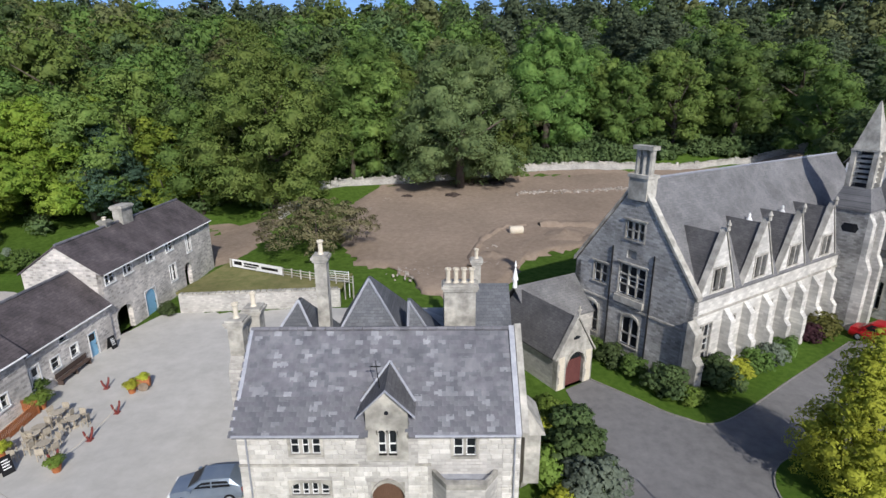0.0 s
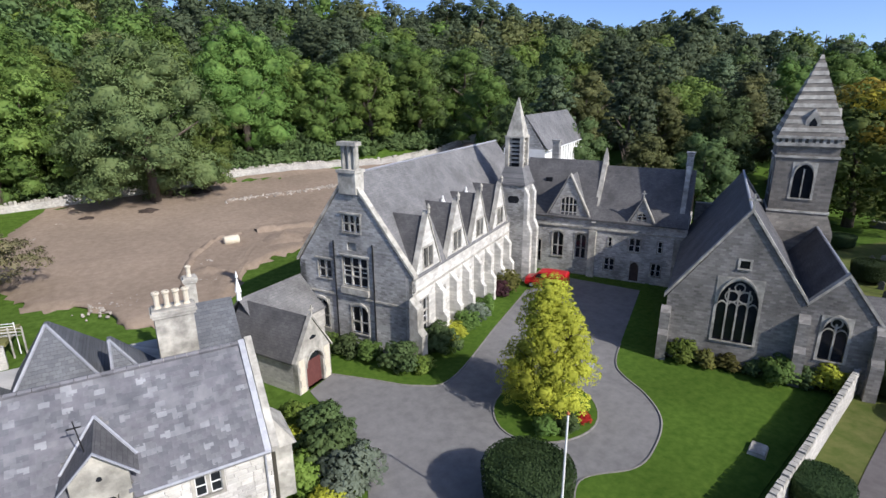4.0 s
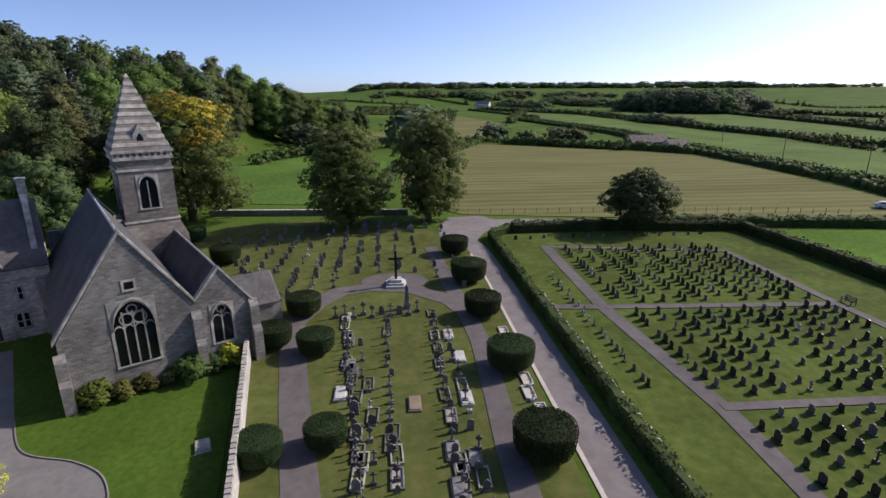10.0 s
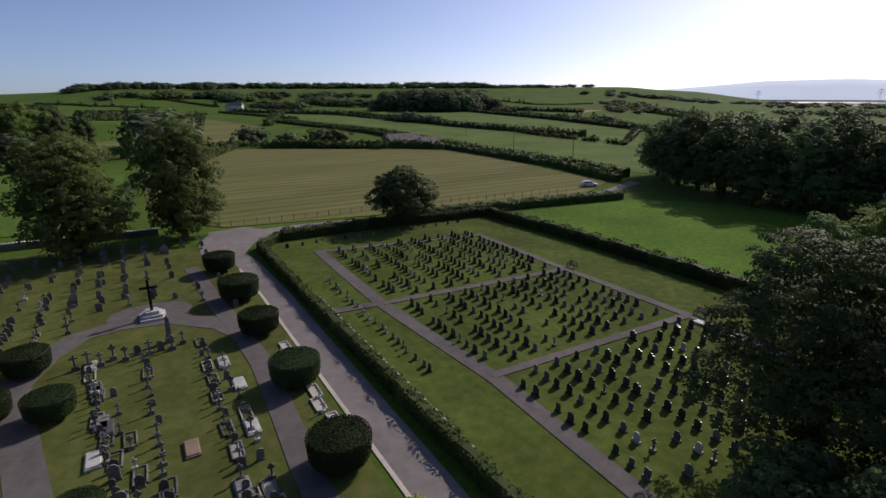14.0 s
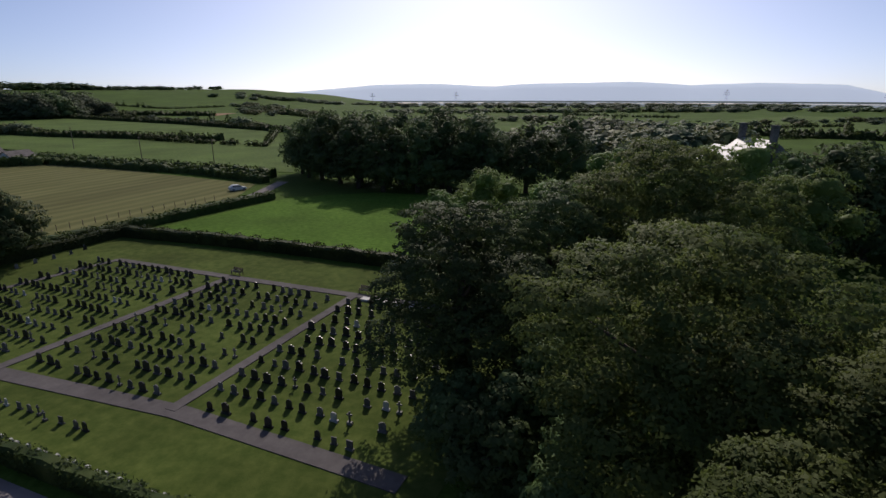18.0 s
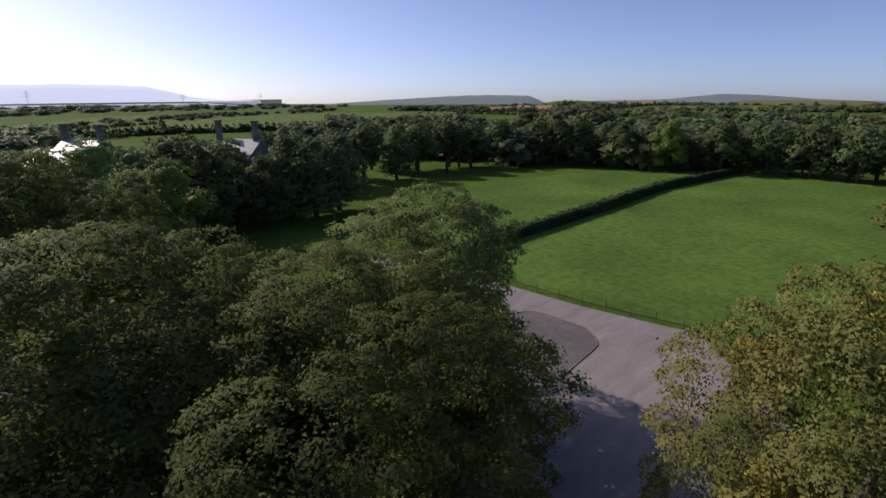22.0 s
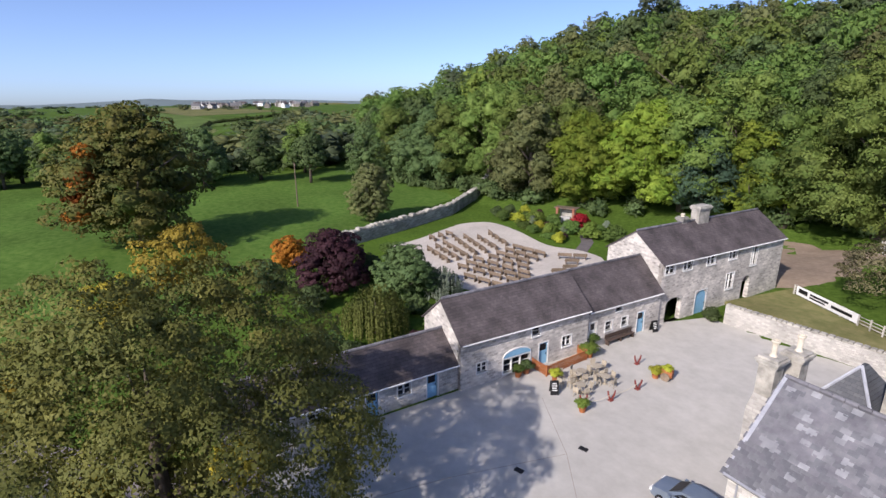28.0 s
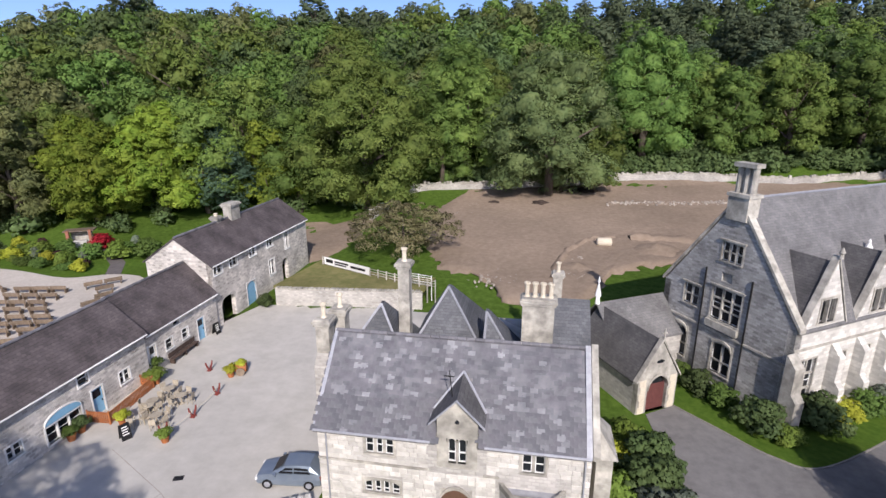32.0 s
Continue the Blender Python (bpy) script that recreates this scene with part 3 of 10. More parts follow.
# paved surfaces and lawns, each a hand's width above what it lies on
flat("yard", [(-30.4, 4), (-30.4, 43.5), (-28.6, 49.0), (-11.8, 50.5), (-11.2, 30), (-11.2, 12), (-20, 6)], 0.05, "concrete", "pale worn concrete courtyard", "yard")
flat("yard_road", [(-48.8, -17), (-48, -20), (-46.3, -28.5), (-45.4, -38), (-42, -60), (-36, -60), (-38, -40), (-28, -22), (-12, -16), (14, -14.8), (14, -11.8), (-9, -8), (-8, 4), (-12, 14), (-30.0, 14), (-30.3, 2), (-36, -4), (-44, -12)], 0.035, "road", "worn pinkish tarmac road and parking area", "road")
LAWN_EDGE = smooth([(34.8, 27.8), (31.2, 25), (29.9, 21.1), (28.2, 18.5), (25.2, 16.8), (22.8, 16.3), (19.3, 17.2), (16.5, 14.5)], 8)
BORDER_EDGE = smooth([(11.2, 36.1), (13.7, 33.5), (16.2, 31.0), (19.1, 30.6), (27.3, 36.2), (36.1, 42.2)], 8)
ISLAND_EDGE = smooth([(-33, -32), (-40.8, -31.7), (-41.9, -26), (-41.3, -24), (-40, -22.6), (-38.4, -22.0), (-31.3, -21.0)], 8)
flat("island", ISLAND_EDGE + [(-28, -24)], 0.09, "path", "dark raised tarmac island edged by a kerb", "pavement")
flat("drive", [(9.0, 34.6), (9.3, 31), (9.6, 27.5), (9.0, 23.6), (5, 14), (-10, 12), (-9, 4), (6, 2), (14, 11)] + LAWN_EDGE[::-1] + [ (46.8, 35.2), (42.5, 43.5), ] + BORDER_EDGE[::-1], 0.04, "tarmac", "smooth grey tarmac drive with a turning circle", "road")
ring = [(22.4 + 3.9 * math.cos(a) * (1 + 0.06 * math.sin(2 * a)), 23.6 + 3.4 * math.sin(a)) for a in (2 * math.pi * i / 28 for i in range(28))]
flat("drive_island", ring, 0.1, "lawn", "round grass island in the drive", "lawn")
flat("church_lawn", LAWN_EDGE + [(14, 10), (21.5, 10.2), (44.5, 14.6), (38, 26), (50, 37), (47.5, 36)], 0.08, "lawn", "mown lawn beside the church", "lawn")
flat("wing_border", BORDER_EDGE + [ (36.4, 47), (17.5, 35.5), (12, 42)], 0.1, "lawn", "grass strip along the stone wing", "lawn")
flat("old_cemetery_grass", [(14, -10.6), (78, -11.8), (86, -6), (96, 10), (92, 30), (70, 34), (52, 16), (44.2, 13.6), (22, 9.2), (14, 7.4)], 0.03, "old_turf", "dry patchy turf of the old cemetery", "grass")
flat("new_cemetery_grass", [(10, -17), (80, -16.5), (83, -22), (81.5, -57.5), (22, -58.5), (8, -50)], 0.03, "new_turf", "mown grass of the lawn cemetery", "grass")
lift = 0.06
for pts, w in (([(16, 4.2), (24, 5.9), (34.7, 8.1), (44.3, 9.9), (50.5, 10.8)], 1.15), ([(50, 10.9), (55, 9.2), (58.5, 6.8), (59.6, 3.3), (58.6, -1.6), (54.5, -6.0), (51.8, -7.1)], 1.35),
               ([(16, -6.9), (29, -7.0), (35, -7.3), (44, -7.6), (52, -7.1), (60, -6.3), (76, -5.2)], 0.95)):
    lift += 0.006
    flat("cemetery_path", offset_line(pts, w), lift, "path", "purple-grey tarmac cemetery path", "path")
flat("cross_apron", [(61.5 + 3.0 * math.cos(i * 0.524), 0.4 + 4.2 * math.sin(i * 0.524)) for i in range(12)], 0.055, "path", "tarmac round the tall cross", "path")
for pts, w in (([(12, -23.3), (17.4, -23.5), (31, -23.9), (51, -22.3), (74.6, -22.6)], 0.8), ([(74.4, -22), (73.5, -27), (69.6, -48.6)], 0.45), ([(69.8, -48.4), (49, -48.7), (31, -49.2), (18, -49.6)], 0.6),
               ([(50.9, -22.5), (49.2, -48.6)], 0.55), ([(31.6, -23.8), (31.0, -49.0)], 0.5), ([(51, -21.8), (51.6, -15.8)], 0.6)):
    lift += 0.006
    flat("lawn_cemetery_path", offset_line(pts, w), lift, "path", "narrow tarmac path between the grave plots", "path")
flat("lane", offset_line([(10, -13.1), (25.5, -13.1), (46, -12.9), (60, -12.8), (74, -12.2), (84, -10.6), (91, -13), (91.2, -24), (88.6, -39.5), (86, -70), (86, -96), (92, -113)], 1.5), 0.045, "lane", "narrow worn lane with pale verges", "road")
flat("garden_path", offset_line([(-49.5, 9.6), (-46.5, 11.4), (-43.4, 13.2), (-41.2, 15.6)], 0.75), 0.06, "gravel", "pale paved path across the garden behind the annex", "path")
flat("lane_verge", offset_line([(12, -11.55), (25.5, -11.5), (46, -11.3), (60, -11.2), (72, -10.8)], 0.16), 0.07, "gravel", "pale stone edging along the lane", "kerb")
flat("lane_mouth", [(76, -11.5), (80, -7), (88, -7.5), (95, -10), (96, -16), (90, -20), (84, -15)], 0.05, "lane", "widened lane where it meets the field road", "road")

# fields to the south and east
for name, pts, m, label in (
        ("stubble_field", [(97, -13), (92, -40), (87, -90), (96, -107), (185, -116), (236, -34), (150, -2), (110, -2)], "stubble", "mown straw-coloured field with cutting stripes"),
        ("near_pasture", [(80, -60.5), (76, -96), (60, -108), (40, -110), (26, -80), (34, -61.5)], "lush_grass", "bright green rough pasture"),
        ("church_pasture", [(106, 2), (180, 2), (205, 27), (240, 66), (150, 60), (112, 34)], "pasture", "green pasture behind the cemetery trees"),
        ("house_paddock", [(-47, -39), (-47.5, -29), (-49.5, -18.5), (-56, 6), (-160, -10), (-164, -51), (-120, -54), (-87, -51.5), (-58, -50.5)], "pasture", "large green paddock"),
        ("far_paddock", [(-46, -44), (-57.5, -52.5), (-87, -53.5), (-120, -57), (-160, -54), (-140, -84), (-86, -88), (-60, -84)], "pasture", "second green paddock beyond the hedge"),
        ("garden_meadow", [(-62, 8), (-150, -6), (-150, 60), (-96, 62), (-78, 29)], "pasture", "shaded green meadow with trees"),
        ("valley_field", [(126, -119), (186, -118), (284, -124), (420, -105), (590, -135), (595, -345), (400, -330), (216, -264), (100, -128)], "field_green", "long green fields beyond the lane"),
        ("brow_field", [(240, -34), (380, -80), (520, -60), (430, 20), (300, 30)], "stubble", "yellowing field on the brow"),
        ("ridge_field", [(245, 60), (300, 40), (430, 30), (560, -40), (700, 60), (480, 160)], "field_green", "distant green field"),
        ("red_field", [(420, -420), (640, -380), (760, -480), (520, -620)], "ploughed", "distant reddish ploughed field"),
        ("west_field", [(-60, -330), (60, -330), (-120, -620), (-420, -430), (-260, -270)], "field_green", "large distant green field"),
        ("sand_field", [(-520, -190), (-800, -230), (-800, -350), (-560, -330)], "stubble", "distant pale field"),
        ("plough_strip", [(-420, -320), (-700, -420), (-680, -560), (-480, -480)], "ploughed", "distant brown field"),
        ("village_field", [(-330, 10), (-560, -20), (-700, 40), (-420, 80)], "field_green", "distant green field below the village"),
        ("village_stubble", [(-560, 60), (-880, 0), (-880, 120), (-640, 170)], "stubble", "pale distant field below the village")):
    flat(name, pts, 0.12 if m != "ploughed" else 0.15, m, label, "field")
flat("prayer_garden", smooth([(-69, 32.4), (-70.5, 38), (-74, 45.9), (-75, 49.5), (-73.8, 53.2), (-70.8, 54.3), (-64.9, 54), (-57.1, 52.7), (-52.2, 54.9), (-47.2, 54.2), (-43.6, 48), (-43, 38), (-49, 31.8), (-60, 31.3), (-69, 32.4)], 4)[:-1], 0.16, "gravel", "pale gravel of the outdoor seating", "gravel")
flat("shrine_path", offset_line([(-52, 54.5), (-55, 59), (-60, 63.2), (-63, 65)], 0.9), 0.14, "path", "grey path up to the shrine", "path")
flat("garden_lawn", [(-36, 10), (-64, 8), (-80, 30), (-94, 62), (-60, 62), (-36, 58)], 0.1, "lawn", "garden lawn behind the cottages", "lawn")

# dug-over ground behind the lodge, lying on the slope
def draped(name, corners, nx, ny, lift, mat, label, rough=0.0):
    g = Geo()
    (ax, ay), (bx, by), (cx, cy), (dx, dy) = corners
    rnd = random.Random(5)
    for j in range(ny + 1):
        for i in range(nx + 1):
            u, v = i / nx, j / ny
            x = (ax * (1 - u) + bx * u) * (1 - v) + (dx * (1 - u) + cx * u) * v
            y = (ay * (1 - u) + by * u) * (1 - v) + (dy * (1 - u) + cy * u) * v
            g.v.append((x, y, land(x, y) + lift + rough * rnd.uniform(-1, 1)))
    g.f = [(j * (nx + 1) + i, j * (nx + 1) + i + 1, (j + 1) * (nx + 1) + i + 1, (j + 1) * (nx + 1) + i) for j in range(ny) for i in range(nx)]
    return tagged(g.ob(name, M[mat], smooth=True), label, "ground", kind="structure")


def blended(name, bottom, right, top, left, nu, nv, lift, mat, label, rough):
    """A sheet between four edge lines, lying on the land, with frayed edges."""
    def run(line, u):
        L = [0.0]
        for a, b in zip(line, line[1:]):
            L.append(L[-1] + math.dist(a, b))
        return np.array([np.interp(u * L[-1], L, [p[k] for p in line]) for k in (0, 1)])
    g, rg = Geo(), random.Random(5)
    c00, c10, c01, c11 = (np.array(p) for p in (bottom[0], bottom[-1], top[0], top[-1]))
    for j in range(nv + 1):
        for i in range(nu + 1):
            u, v = i / nu, j / nv
            p = (1 - v) * run(bottom, u) + v * run(top, u) + (1 - u) * run(left, v) + u * run(right, v) - ((1 - u) * (1 - v) * c00 + u * (1 - v) * c10 + (1 - u) * v * c01 + u * v * c11)
            if i in (0, nu) or j == 0:
                p = p + np.array([rg.gauss(0, 0.45), rg.gauss(0, 0.45)])
            edge = min(1.0, 4 * min(u, 1 - u) * nu / 8, 4 * v * nv / 8)
            x, y = float(p[0]), float(p[1])
            broad = noise.noise(Vector((x * 0.18, y * 0.18, 3))) * 0.25 + noise.noise(Vector((x * 0.6, y * 0.6, 9))) * 0.12
            g.v.append((x, y, land(x, y) - 0.04 + edge * (lift + rough * (broad + 0.15 * rg.uniform(-1, 1)))))
    g.f = [(j * (nu + 1) + i, j * (nu + 1) + i + 1, (j + 1) * (nu + 1) + i + 1, (j + 1) * (nu + 1) + i) for j in range(nv) for i in range(nu)]
    return tagged(g.ob(name, M[mat], smooth=True), label, "ground", kind="structure")


blended("bare_earth", [(-11, 62), (-7, 60.5), (-4, 57.5), (-2.5, 53), (5, 52.5), (7.5, 57), (9.5, 62), (14, 65.5), (22, 67), (40, 66)], [(40, 66), (60, 85), (77, 113.5)],
        [(-14, 97.6), (0, 101.4), (13.3, 105.1), (17.7, 107.1), (37.9, 109.6), (49.4, 109.9), (62.7, 113.2), (77, 113.5)], [(-11, 62), (-14, 68), (-16, 76), (-16, 86), (-14, 97.6)], 80, 56, 0.55, "earth", "bare brown earth of a cleared garden", 0.45)
blended("trodden_earth", [(-40, 60), (-34, 62), (-27, 64.5)], [(-27, 64.5), (-25.5, 74), (-26.5, 84)], [(-47, 79), (-36, 85), (-26.5, 84)], [(-40, 60), (-44, 70), (-47, 79)], 24, 24, 0.3, "earth", "shaded trodden earth behind the barn", 0.8)

# ---- the stone range: one frame, its front towards -y ----
OX, OY, TURN = 17.8, 34.6, 32.0


def range_thing(name, label, category):
    return thing(name, OX, OY, 0, TURN, label, category)


def gable_roof(parent, x0, x1, ya, za, yr, zr, yb, zb, mat="slate", over=0.25, name="roof"):
    """Two slopes over a ridge along x."""
    for a, b in (((ya, za), (yr, zr)), ((yb, zb), (yr, zr))):
        k = over / math.hypot(a[0] - b[0], a[1] - b[1])
        e = (a[0] + (a[0] - b[0]) * k, a[1] + (a[1] - b[1]) * k)
        g = Geo()
        slope(g, (x0, e[0], e[1] + 0.12), (x1, e[0], e[1] + 0.12), (x1, b[0], b[1] + 0.12), (x0, b[0], b[1] + 0.12))
        g.ob(name, M[mat], parent, "grey slate roof slope")
    g = Geo().tube([(x0, yr, zr + 0.14), (x1, yr, zr + 0.14)], [0.11, 0.11], 6)
    g.ob("ridge", M["lead"], parent)


def coping(parent, face, pts, d0, d1, t=0.22, mat="dressed"):
    """Parapet stones along a line of (s, z)."""
    for a, b in zip(pts, pts[1:]):
        g = Geo()
        face.slab(g, [(a[0], a[1]), (b[0], b[1]), (b[0], b[1] + t), (a[0], a[1] + t)], d0, d1)
        g.ob("coping", M[mat], parent, "pale coping stones")


# the long wing
wing = range_thing("stone_wing", "long grey limestone wing with steep slate roof and gabled dormers", "building")
WL, WW, EAVE, RIDGE, MID = 28.0, 11.5, 7.25, 15.0, 5.8
end, front = Face(0, WW, 0, -1), Face(0, 0, 1, 0)
end_holes = [(5.0, 6.7, 10.4, 11.8), (5.3, 6.2, 8.8, 9.5), (4.75, 7.25, 5.7, 8.2), (2.1, 3.5, 6.0, 7.6), (1.2, 2.9, 1.3, 3.9), (5.4, 7.1, 1.4, 3.9)]
g = Geo()
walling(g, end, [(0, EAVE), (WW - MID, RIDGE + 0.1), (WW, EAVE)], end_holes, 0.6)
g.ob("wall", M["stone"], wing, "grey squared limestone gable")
bays = [2.6, 8.15, 13.35, 18.9]
front_holes = [(1.0, 2.6, 1.4, 4.9)]
butt = [3.9 + 2.75 * k for k in range(7)]
for k, a in enumerate(butt):
    front_holes.append((a + 1.0, a + 1.85, 3.4, 4.8))
# sunlit side: its brightness is put into a paler stone than the gable's
g = Geo()
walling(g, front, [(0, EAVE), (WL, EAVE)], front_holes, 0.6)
g.ob("wall", M["pale_stone"], wing, "limestone front with sunlight put into its paler tone")
g = Geo().box(0, WL, WW - 0.6, WW, 0, EAVE).box(WL - 0.6, WL, 0.6, WW - 0.6, 0, EAVE)
g.ob("wall", M["stone"], wing)
gable_roof(wing, 0.32, WL + 4, 0, EAVE, MID, RIDGE, WW, EAVE)
coping(wing, end, [(-0.25, EAVE - 0.05), (WW - MID, RIDGE + 0.15), (WW + 0.25, EAVE - 0.05)], -0.5, 0.1, 0.3)
for fc, L, zz in ((end, WW, 4.6), (front, WL, 5.75)):
    g = Geo()
    fc.slab(g, [(0, zz), (L, zz), (L, zz + 0.16), (0, zz + 0.16)], 0, 0.1)
    g.ob("string_course", M["dressed"], wing)
for i, h in enumerate(end_holes):
    if i == 1:
        g = Geo()
        end.slab(g, [(h[0], h[2]), (h[1], h[2]), (h[1], h[3]), (h[0], h[3])], -0.3, -0.15)
        g.ob("blind_panel", M["dressed"], wing)
    else:
        window(wing, end, *h, lights=3 if i in (0, 2) else 2, transoms=2 if i == 2 else 1, head=0.5 if i > 3 else 0, hood=True, bar="white")
g = Geo()
end.slab(g, [(4.6, 5.0), (7.4, 5.0), (7.4, 5.55), (4.6, 5.55)], 0.0, 0.28)
g.ob("balcony_front", M["dressed"], wing, "carved stone balcony front")
for h in front_holes:
    window(wing, front, *h, lights=2 if h[0] == 1.0 else 1, transoms=2 if h[0] == 1.0 else 1, round_w=0.12)
for k, a in enumerate(butt + [-0.55]):
    w = 0.62 if k < 7 else 0.9
    g = Geo()
    for z0, z1, d0, d1 in ((0, 2.6, 1.15, 1.15), (2.6, 3.1, 1.15, 0.75), (3.1, 4.9, 0.75, 0.75), (4.9, 5.7, 0.75, 0.06)):
        g.hull([front.p(a, 0, z0), front.p(a + w, 0, z0), front.p(a + w, d0, z0), front.p(a, d0, z0)][::-1],
               [front.p(a, 0, z1), front.p(a + w, 0, z1), front.p(a + w, d1, z1), front.p(a, d1, z1)][::-1])
    # front buttresses share the stone that has the sunlight in its colour
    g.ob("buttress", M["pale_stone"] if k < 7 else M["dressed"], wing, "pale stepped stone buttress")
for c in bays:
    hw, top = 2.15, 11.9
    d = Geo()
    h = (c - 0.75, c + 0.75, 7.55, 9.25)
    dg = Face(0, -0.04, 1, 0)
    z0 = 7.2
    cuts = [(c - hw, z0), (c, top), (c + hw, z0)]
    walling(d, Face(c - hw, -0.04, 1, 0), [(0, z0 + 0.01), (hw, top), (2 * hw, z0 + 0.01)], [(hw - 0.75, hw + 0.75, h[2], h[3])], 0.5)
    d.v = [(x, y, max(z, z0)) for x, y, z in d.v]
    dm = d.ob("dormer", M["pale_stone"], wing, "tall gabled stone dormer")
    q = Geo()
    for i in range(2):
        dg.slab(q, [(c - 0.75 + 0.77 * i, h[2]), (c - 0.02 + 0.77 * i, h[2]), (c - 0.02 + 0.77 * i, h[3]), (c - 0.75 + 0.77 * i, h[3])], -0.26, -0.25)
    q.ob("pane", M["glass"], dm, "dark glass pane")
    q = Geo()
    for r in ([(c - 0.06, h[2]), (c + 0.06, h[2]), (c + 0.06, h[3]), (c - 0.06, h[3])], [(c - 0.9, h[2]), (c - 0.75, h[2]), (c - 0.75, h[3]), (c - 0.9, h[3])],
              [(c + 0.75, h[2]), (c + 0.9, h[2]), (c + 0.9, h[3]), (c + 0.75, h[3])], [(c - 0.95, h[3]), (c + 0.95, h[3]), (c + 0.95, h[3] + 0.16), (c - 0.95, h[3] + 0.16)],
              [(c - 0.95, h[2] - 0.12), (c + 0.95, h[2] - 0.12), (c + 0.95, h[2]), (c - 0.95, h[2])]):
        dg.slab(q, r, -0.2, 0.06)
    q.ob("mullion", M["dressed"], dm)
    back = MID * (top - 0.3 - EAVE) / (RIDGE - EAVE)
    low = MID * 0.02
    for s in (-1, 1):
        q = Geo()
        slope(q, (c + s * (hw + 0.05), 0.3, z0 + 0.2), (c + s * (hw + 0.05), 0.32, z0 + 0.2), (c, back, top - 0.1), (c, 0.3, top - 0.1), 0.12)
        q.ob("dormer_roof", M["slate_y"], dm, "dark slate dormer cheek")
    for a, b in (((c - hw - 0.15, z0 - 0.2), (c, top + 0.1)), ((c, top + 0.1), (c + hw + 0.15, z0 - 0.2))):
        q = Geo()
        dg.slab(q, [a, b, (b[0], b[1] + 0.26), (a[0], a[1] + 0.26)], -0.4, 0.08)
        q.ob("dormer_coping", M["dressed"], dm)
    q = Geo().lathe(c, -0.15, [(0.16, top + 0.2), (0.12, top + 0.5), (0.2, top + 0.6), (0.03, top + 0.95)], 8)
    q.ob("finial", M["dressed"], dm)
for sp, zt in ((3.95, 9.5), (7.9, 9.6)):
    g = Geo().tube([end.p(sp, 0.09, 0), end.p(sp, 0.09, zt)], [0.06, 0.06], 6)
    g.ob("downpipe", M["iron"], wing, "black iron downpipe")
# gable stack of clustered flues
g = Geo().box(-0.2, 0.95, MID - 0.95, MID + 0.75, 13.6, 15.3).box(-0.3, 1.05, MID - 1.05, MID + 0.85, 15.3, 15.55)
g.ob("chimney_base", M["dressed"], wing)
for i in range(3):
    y = MID - 0.68 + 0.56 * i
    g = Geo()
    g.tube([(0.38, y, 15.55), (0.38, y, 17.4)], [0.25, 0.25], 8)
    g.ob("flue", M["dressed"], wing, "octagonal stone flue")
g = Geo().box(-0.05, 0.8, MID - 1.0, MID + 0.8, 17.4, 17.7)
g.ob("chimney_cap", M["dressed"], wing)
for x in (10.5, 15.8):
    yv = 2.6
    zv = EAVE + (RIDGE - EAVE) * yv / MID
    g = Geo().lathe(x, yv, [(0.34, zv - 0.3), (0.34, zv + 0.35), (0.1, zv + 0.85), (0.14, zv + 0.95), (0.03, zv + 1.15)], 8)
    g.ob("roof_vent", M["white"], wing, "small white conical roof vent")

# the stair turret
turret = range_thing("bell_turret", "slender square stone turret with louvred belfry and spire", "turret")
TX, TY, TW = 23.7, -0.1, 1.55
g = Geo()
g.box(TX - TW, TX + TW, TY - TW, TY + TW, 0, 11.2)
g.ob("shaft", M["stone"], turret)
g = Geo()
sq = lambda w, z: [(TX - w, TY - w, z), (TX + w, TY - w, z), (TX + w, TY + w, z), (TX - w, TY + w, z)]
g.hull(sq(TW + 0.12, 11.2), sq(TW + 0.12, 11.4)).hull(sq(TW + 0.05, 11.4), sq(1.05, 13.2))
g.ob("broach", M["slate"], turret, "stone sloped broach")
for s in (-1, 1):
    for q in (-1, 1):
        g = Geo().box(TX + s * 0.85 - 0.2, TX + s * 0.85 + 0.2, TY + q * 0.85 - 0.2, TY + q * 0.85 + 0.2, 13.2, 16.4)
        g.ob("belfry_post", M["dressed"], turret)
for k in range(6):
    z = 13.6 + 0.45 * k
    g = Geo()
    g.hull(sq(0.8, z), sq(0.62, z + 0.22))
    g.ob("louvre", M["dressed"], turret)
# dark block added for the shade behind the louvres
g = Geo().box(TX - 0.45, TX + 0.45, TY - 0.45, TY + 0.45, 13.2, 16.4)
g.ob("belfry_core", M["iron"], turret)
g = Geo()
g.hull(sq(1.1, 16.4), sq(1.1, 16.6)).hull(sq(0.98, 16.6), sq(0.04, 20.7))
g.ob("spire", M["dressed"], turret, "small pointed stone spire")
for s in (-1, 1):
    g = Geo()
    for z0, z1, d0, d1 in ((0, 6, 0.9, 0.9), (6, 7, 0.9, 0.45), (7, 10.2, 0.45, 0.45), (10.2, 11, 0.45, 0.02)):
        x0 = TX + s * (TW - 0.35)
        g.hull([(x0 - 0.35, TY - TW, z0), (x0 + 0.35, TY - TW, z0), (x0 + 0.35, TY - TW - d0, z0), (x0 - 0.35, TY - TW - d0, z0)][::-1],
               [(x0 - 0.35, TY - TW, z1), (x0 + 0.35, TY - TW, z1), (x0 + 0.35, TY - TW - d1, z1), (x0 - 0.35, TY - TW - d1, z1)][::-1])
    # lit corner buttress: brightness comes from the paler stone colour
    g.ob("buttress", M["pale_stone"], turret)
g = Geo()
Face(TX - TW, 0, 0, -1).slab(g, [(-0.1, 9.2), (0.9, 9.2), (1.1, 9.6), (0.9, 10), (-0.1, 10), (-0.3, 9.6)], -0.1, 0.02)
g.ob("clock_opening", M["glass"], turret, "dark round opening")

